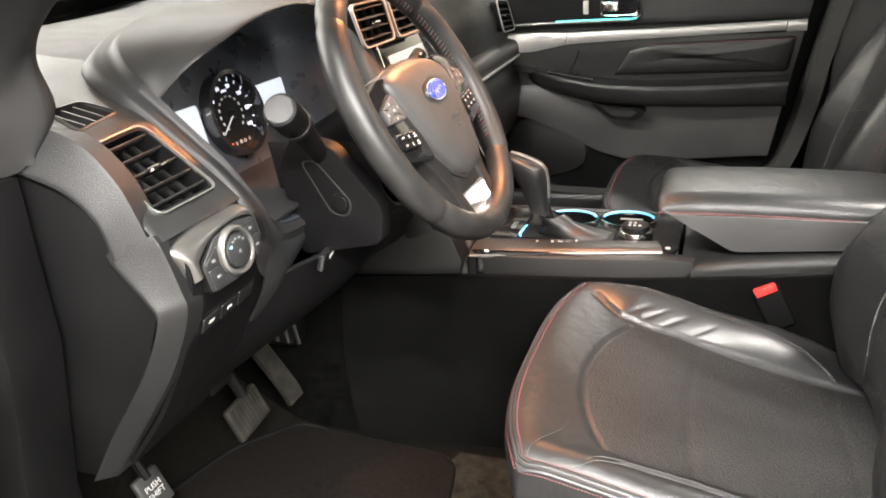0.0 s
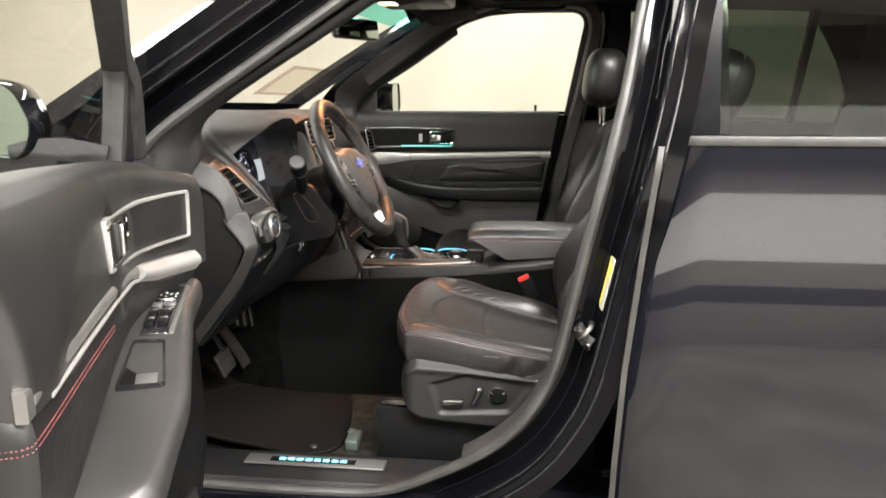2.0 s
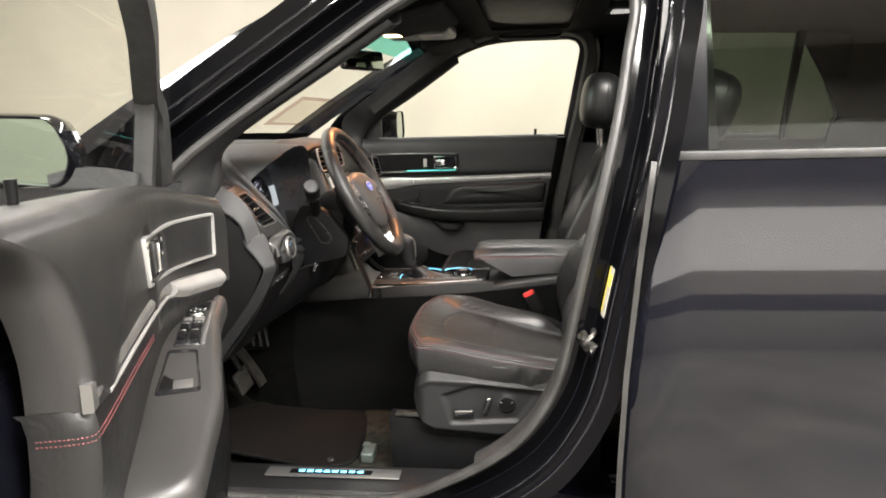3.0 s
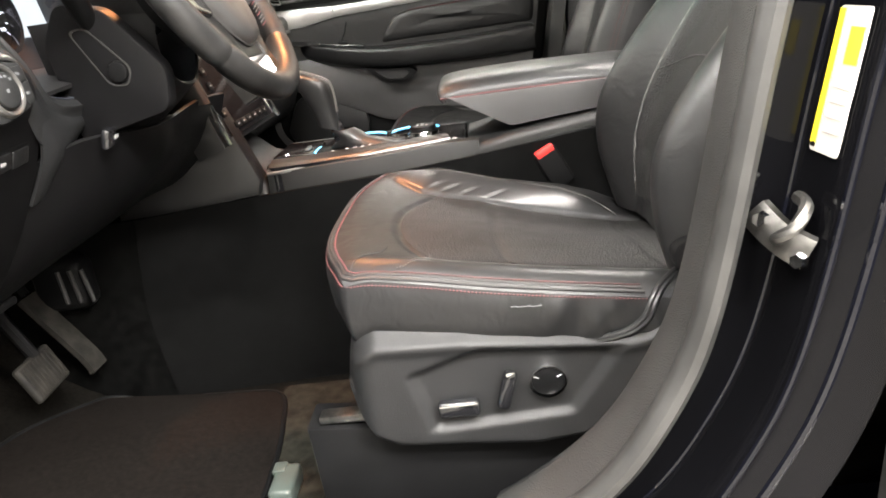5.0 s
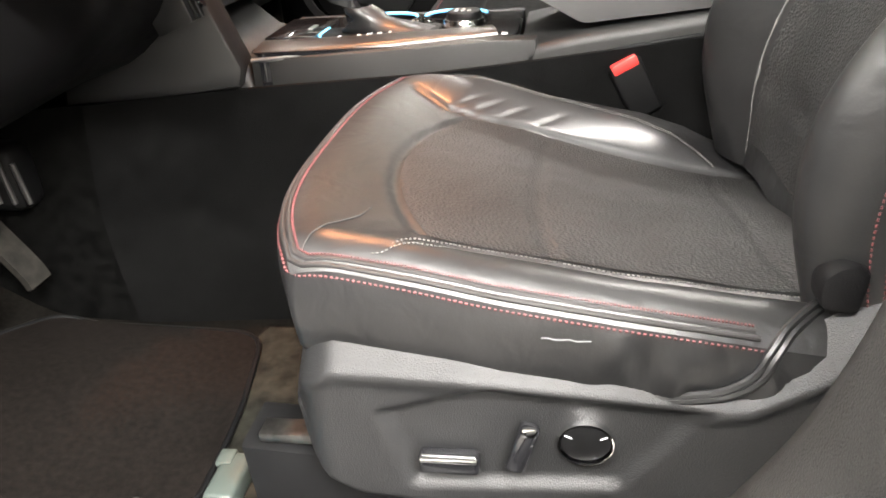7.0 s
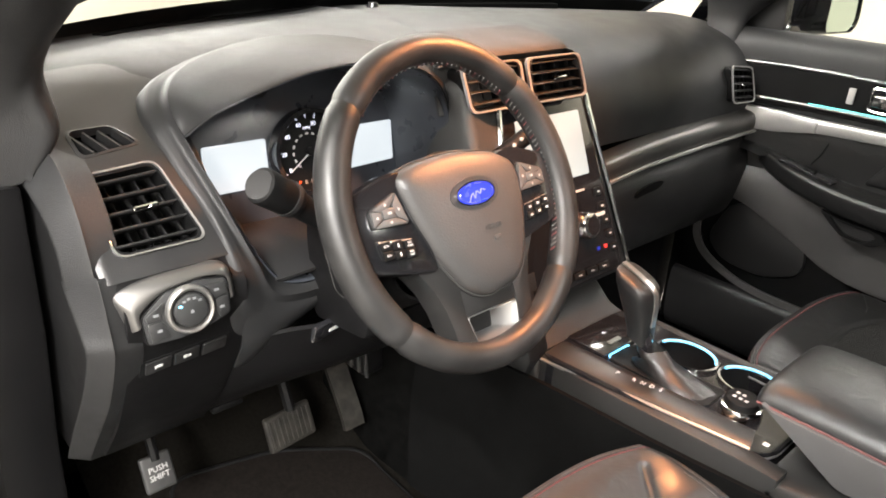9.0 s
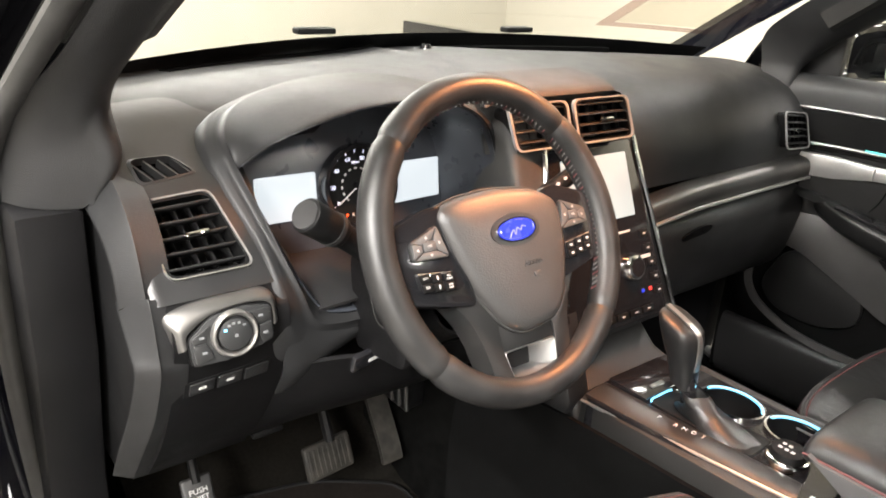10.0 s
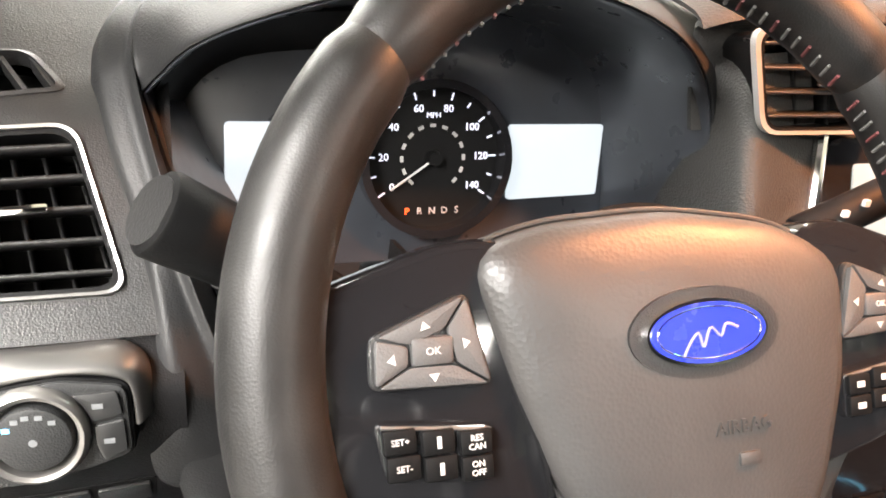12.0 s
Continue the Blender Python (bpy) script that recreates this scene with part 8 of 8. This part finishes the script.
# ---------------------------------------------------------------- rear doors
rd = thing("rear_door", (1.1, 0.1, 0.4), "closed glossy black rear door reflecting the booth", "car door", "rear doors")
EDGE = [(0.486, 0.644), (0.598, 0.647), (0.798, 0.658), (1.05, 0.684), (1.229, 0.706)]
ex = lambda z: float(np.interp(z, [a for a, _ in EDGE], [b for _, b in EDGE]))
sk = lambda z: 0.158 - 0.085 * math.sin(min(1.0, max(0.0, (1.235 - z) / 0.42)) * 1.57) + 0.09 * max(0.0, 0.72 - z) ** 1.5
bm = bmesh.new()
zz = np.linspace(0.42, 1.232, 60)
gridmesh(bm, [[Vector((0.454 + (ex(z) - 0.454) * (sk(z) + 1.403) / 1.573 + (f * (1.66 - ex(z))), sk(z) + (0.02 * max(0, 1 - f * 40)), z)) for f, k in [(t, 0) for t in (0.0, 0.004, 0.012, 0.025, 0.1, 0.3, 0.5, 0.75, 1.0)]] for z in zz])
part("skin", bm, PAINT, rd, "gloss black rear door skin")
ey = lambda z: min(sk(z) + 0.016, side_y(z) - 0.058)
edge_pts = [Vector((0.454 + (ex(z) - 0.454) * (ey(z) + 1.387) / 1.573 - 0.004, ey(z), z)) for z in zz]
part("edge_seal", sweep(edge_pts, [(-0.005, -0.007), (-0.0035, 0.007), (0.0045, 0.007), (0.006, -0.007)], up=(0, 1, 0)), SEALG, rd, "grey rubber edge strip")
part("inner_side", box((1.15, 0.2, 0.85), (0.9, 0.05, 0.75), 0.02), DARK, rd)
part("belt_moulding", box((1.18, 0.158, 1.24), (0.97, 0.014, 0.02), 0.005), SEALG, rd, "dull grey belt moulding")
bm = prism([(0.7, 1.25), (0.806, 1.25), (0.806, 1.63), (0.735, 1.63)], "y", 0.16, 0.175, 0.004)
for v in bm.verts:
    v.co.y += max(0.0, v.co.z - 1.25) * 0.22
part("pillar_cover", bm, PILLARM, rd, "gloss black pillar cover")
bm = bmesh.new()
gridmesh(bm, [[Vector((x, 0.178 + (z - 1.25) * 0.22, z)) for x in (0.79, 1.2, 1.6)] for z in (1.25, 1.45, 1.625)])
part("window_glass", bm, PRIVACY, rd, "dark tinted rear window").visible_shadow = False
front = [Vector((x, 0.165 + max(0, z - 1.25) * 0.22, z)) for x, z in ((0.698, 1.24), (0.711, 1.36), (0.733, 1.62))]
part("frame_seal", sweep(front, [(-0.008, -0.007), (-0.008, 0.007), (0.008, 0.007), (0.008, -0.007)], up=(0, 1, 0)), SEALG, rd, "grey rubber edge strip")

rr = thing("rear_door", (1.1, 1.85, 0.4), "closed rear passenger-side door seen from inside", "car door", "rear doors")
part("trim", sheet([[(x, 1.82, 1.22), (x, 1.79, 1.2), (x, 1.775, 1.1), (x, 1.77, 0.95), (x, 1.79, 0.6)] for x in (0.78, 1.1, 1.5)], 8, 16, 0.01), SOFT, rr, "charcoal rear door trim")
part("silver_strip", box((1.1, 1.768, 1.06), (0.6, 0.012, 0.026), 0.005), SATIN, rr, "satin silver strip")
part("handle_panel", box((1.06, 1.77, 1.13), (0.26, 0.008, 0.07), 0.003), DARK, rr)
hb = rounded([Vector((x, 1.764, z)) for x, z in ((1.03, 1.108), (1.03, 1.15), (1.14, 1.15), (1.14, 1.108))], 0.01, 4)
part("handle_bezel", sweep(hb, 0.004, closed=True), CHROME, rr, "chrome handle surround")
part("armrest", box((1.1, 1.75, 0.92), (0.55, 0.06, 0.05), 0.02, seg=3), LEATHER, rr)
bm = bmesh.new()
gridmesh(bm, [[Vector((x, 1.82 - (z - 1.25) * 0.22, z)) for x in (0.82, 1.2, 1.5)] for z in (1.22, 1.45, 1.63)])
part("window_glass", bm, PRIVACY, rr, "tinted rear window").visible_shadow = False

# ---------------------------------------------------------------- small things at the pillar and roof
strk = thing("door_striker", (0.58, 0.145, 0.845), "bare steel door striker loop bolted to the pillar", "striker")
step_a, step_b = shifted(loop, 0.03, 0.016), shifted(loop, 0.06, -0.024)
near_z = lambda ring, z: min((p for p in ring if p.x > 0.4), key=lambda p: abs(p.z - z))
sa, sb = near_z(step_a, 0.852) + Vector((-0.004, -0.006, 0)), near_z(step_b, 0.84) + Vector((-0.006, -0.002, 0))
part("base", sweep(cr([sa + Vector((-0.004, 0.0, 0.004)), sa.lerp(sb, 0.35) + Vector((-0.004, -0.004, 0)), sa.lerp(sb, 0.7) + Vector((-0.004, -0.004, 0)), sb], 12), [(-0.014, -0.003), (-0.012, 0.003), (0.0, 0.0065), (0.012, 0.003), (0.014, -0.003)], up=(-0.6, -0.7, 0.2)), BARE, strk, "folded steel striker plate")
sm = sa.lerp(sb, 0.55)
part("loop", sweep(cr([sm + Vector(v) for v in ((-0.003, 0.0, 0.0), (-0.014, -0.018, 0.006), (-0.004, -0.026, 0.016), (0.008, -0.016, 0.028), (0.01, 0.004, 0.03))], 18), 0.0052), BARE, strk, "steel striker loop")
for f, dz in ((0.15, 0.006), (0.9, -0.004)):
    p = sa.lerp(sb, f) + Vector((-0.006, -0.008, dz))
    part("bolt", rod(p, p + Vector((-0.005, -0.005, 0.001)), 0.0065, 0.0055, 6), CHROME, strk, "bright hexagon bolt")
lab = thing("pillar_label", (0.616, 0.14, 0.9), "white and yellow tyre label on the black pillar", "label")
face_a, face_b = shifted(loop, 0.057, 0.015), shifted(loop, 0.06, -0.024)
at_z = lambda ring, z: min((p for p in ring if p.x > 0.4), key=lambda p: abs(p.z - z))
lo_in, hi_in, lo_out = at_z(face_a, 0.905), at_z(face_a, 1.012), at_z(face_b, 0.905)
lab_mid = (at_z(face_a, 0.96) + at_z(face_b, 0.96)) / 2
LB = facing(tuple(lab_mid), tuple(lo_out - lo_in), tuple(hi_in - lo_in))
LB = LB @ Matrix.Translation((0, 0, 0.0015))
part("sheet", loc(plate(rounded([Vector(p) for p in ((-0.02, -0.053, 0), (0.02, -0.053, 0), (0.02, 0.053, 0), (-0.02, 0.053, 0))], 0.004, 4), (0, 0, 0.0008)), LB), PAPER, lab)
part("yellow_band", loc(box((-0.016, 0.002, 0.0011), (0.0075, 0.098, 0.0005)), LB), YELLOW, lab)
part("yellow_field", loc(box((0.008, 0.026, 0.0011), (0.017, 0.026, 0.0005)), LB), YELLOW, lab)
for k in range(4):
    part("text_bar", loc(box((0.004, -0.004 - 0.011 * k, 0.0011), (0.022, 0.0007, 0.0004)), LB), GREYPRINT, lab)
part("small_mark", loc(box((-0.0155, -0.048, 0.0011), (0.006, 0.004, 0.0005)), LB), DARK, lab)

oc = thing("roof_console", (0.1, 1.0, 1.6), "dark roof console with a lit warm reading lamp", "roof console")
part("housing", box((0.1, 1.0, 1.597), (0.22, 0.26, 0.04), 0.015, seg=3), PLASTIC, oc)
part("lamp_lens", box((0.03, 0.93, 1.577), (0.05, 0.06, 0.006), 0.002), GLOWLAMP, oc, "lit warm lamp lens")
part("glasses_holder", box((0.15, 1.0, 1.574), (0.08, 0.12, 0.006), 0.002), GREYPRINT, oc)
dl = thing("dome_lamp", (0.8, 0.97, 1.648), "lit white dome lamp in the dark headliner", "lamp")
ring = rounded([Vector((0.8 + x, 0.97 + y, 1.646)) for x, y in ((-0.12, -0.085), (0.12, -0.085), (0.12, 0.085), (-0.12, 0.085))], 0.02, 4)
hole = rounded([Vector((0.8 + x, 0.97 + y, 1.646)) for x, y in ((-0.105, -0.07), (0.105, -0.07), (0.105, 0.07), (-0.105, 0.07))], 0.012, 4)
part("housing", frame_ring(ring, hole, (0, 0, -0.02)), DARK, dl)
part("lens", box((0.8, 0.97, 1.6455), (0.2, 0.13, 0.005), 0.002), DIFFUSER, dl, "lit white lens")
rm = thing("rear_view_mirror", (-0.07, 1.0, 1.52), "rear-view mirror on a short stalk at the windscreen", "mirror")
RM = facing((-0.075, 0.99, 1.513), (0.35, 1, 0), (-0.1, 0, 1))
part("housing", loc(box((0, 0, -0.01), (0.24, 0.066, 0.026), 0.012, seg=3), RM), GLOSS, rm)
part("mirror_glass", loc(box((0, 0, 0.0035), (0.222, 0.052, 0.002), 0.001), RM), MIRROR, rm)
part("stalk", sweep([(-0.09, 0.99, 1.52), (-0.1, 0.995, 1.56), (-0.09, 1.0, 1.595)], 0.012), DARK, rm)
for y0 in (0.45, 1.2):
    vs = thing("sun_visor", (0.15, y0 + 0.2, 1.58), "dark cloth sun visor folded up", "sun visor", "sun visors")
    part("panel", box((0.16, y0 + 0.19, 1.583), (0.17, 0.36, 0.022), 0.009, pose(0, 0, 0, 0, -10, 0), 3), LINER, vs)
gr = thing("grab_handle", (0.45, 1.68, 1.6), "black grab handle above the passenger window", "grab handle")
part("bar", sweep(cr([(0.33, 1.64, 1.638), (0.35, 1.62, 1.622), (0.45, 1.615, 1.618), (0.55, 1.62, 1.622), (0.57, 1.64, 1.638)], 18), 0.009), PLASTIC, gr)
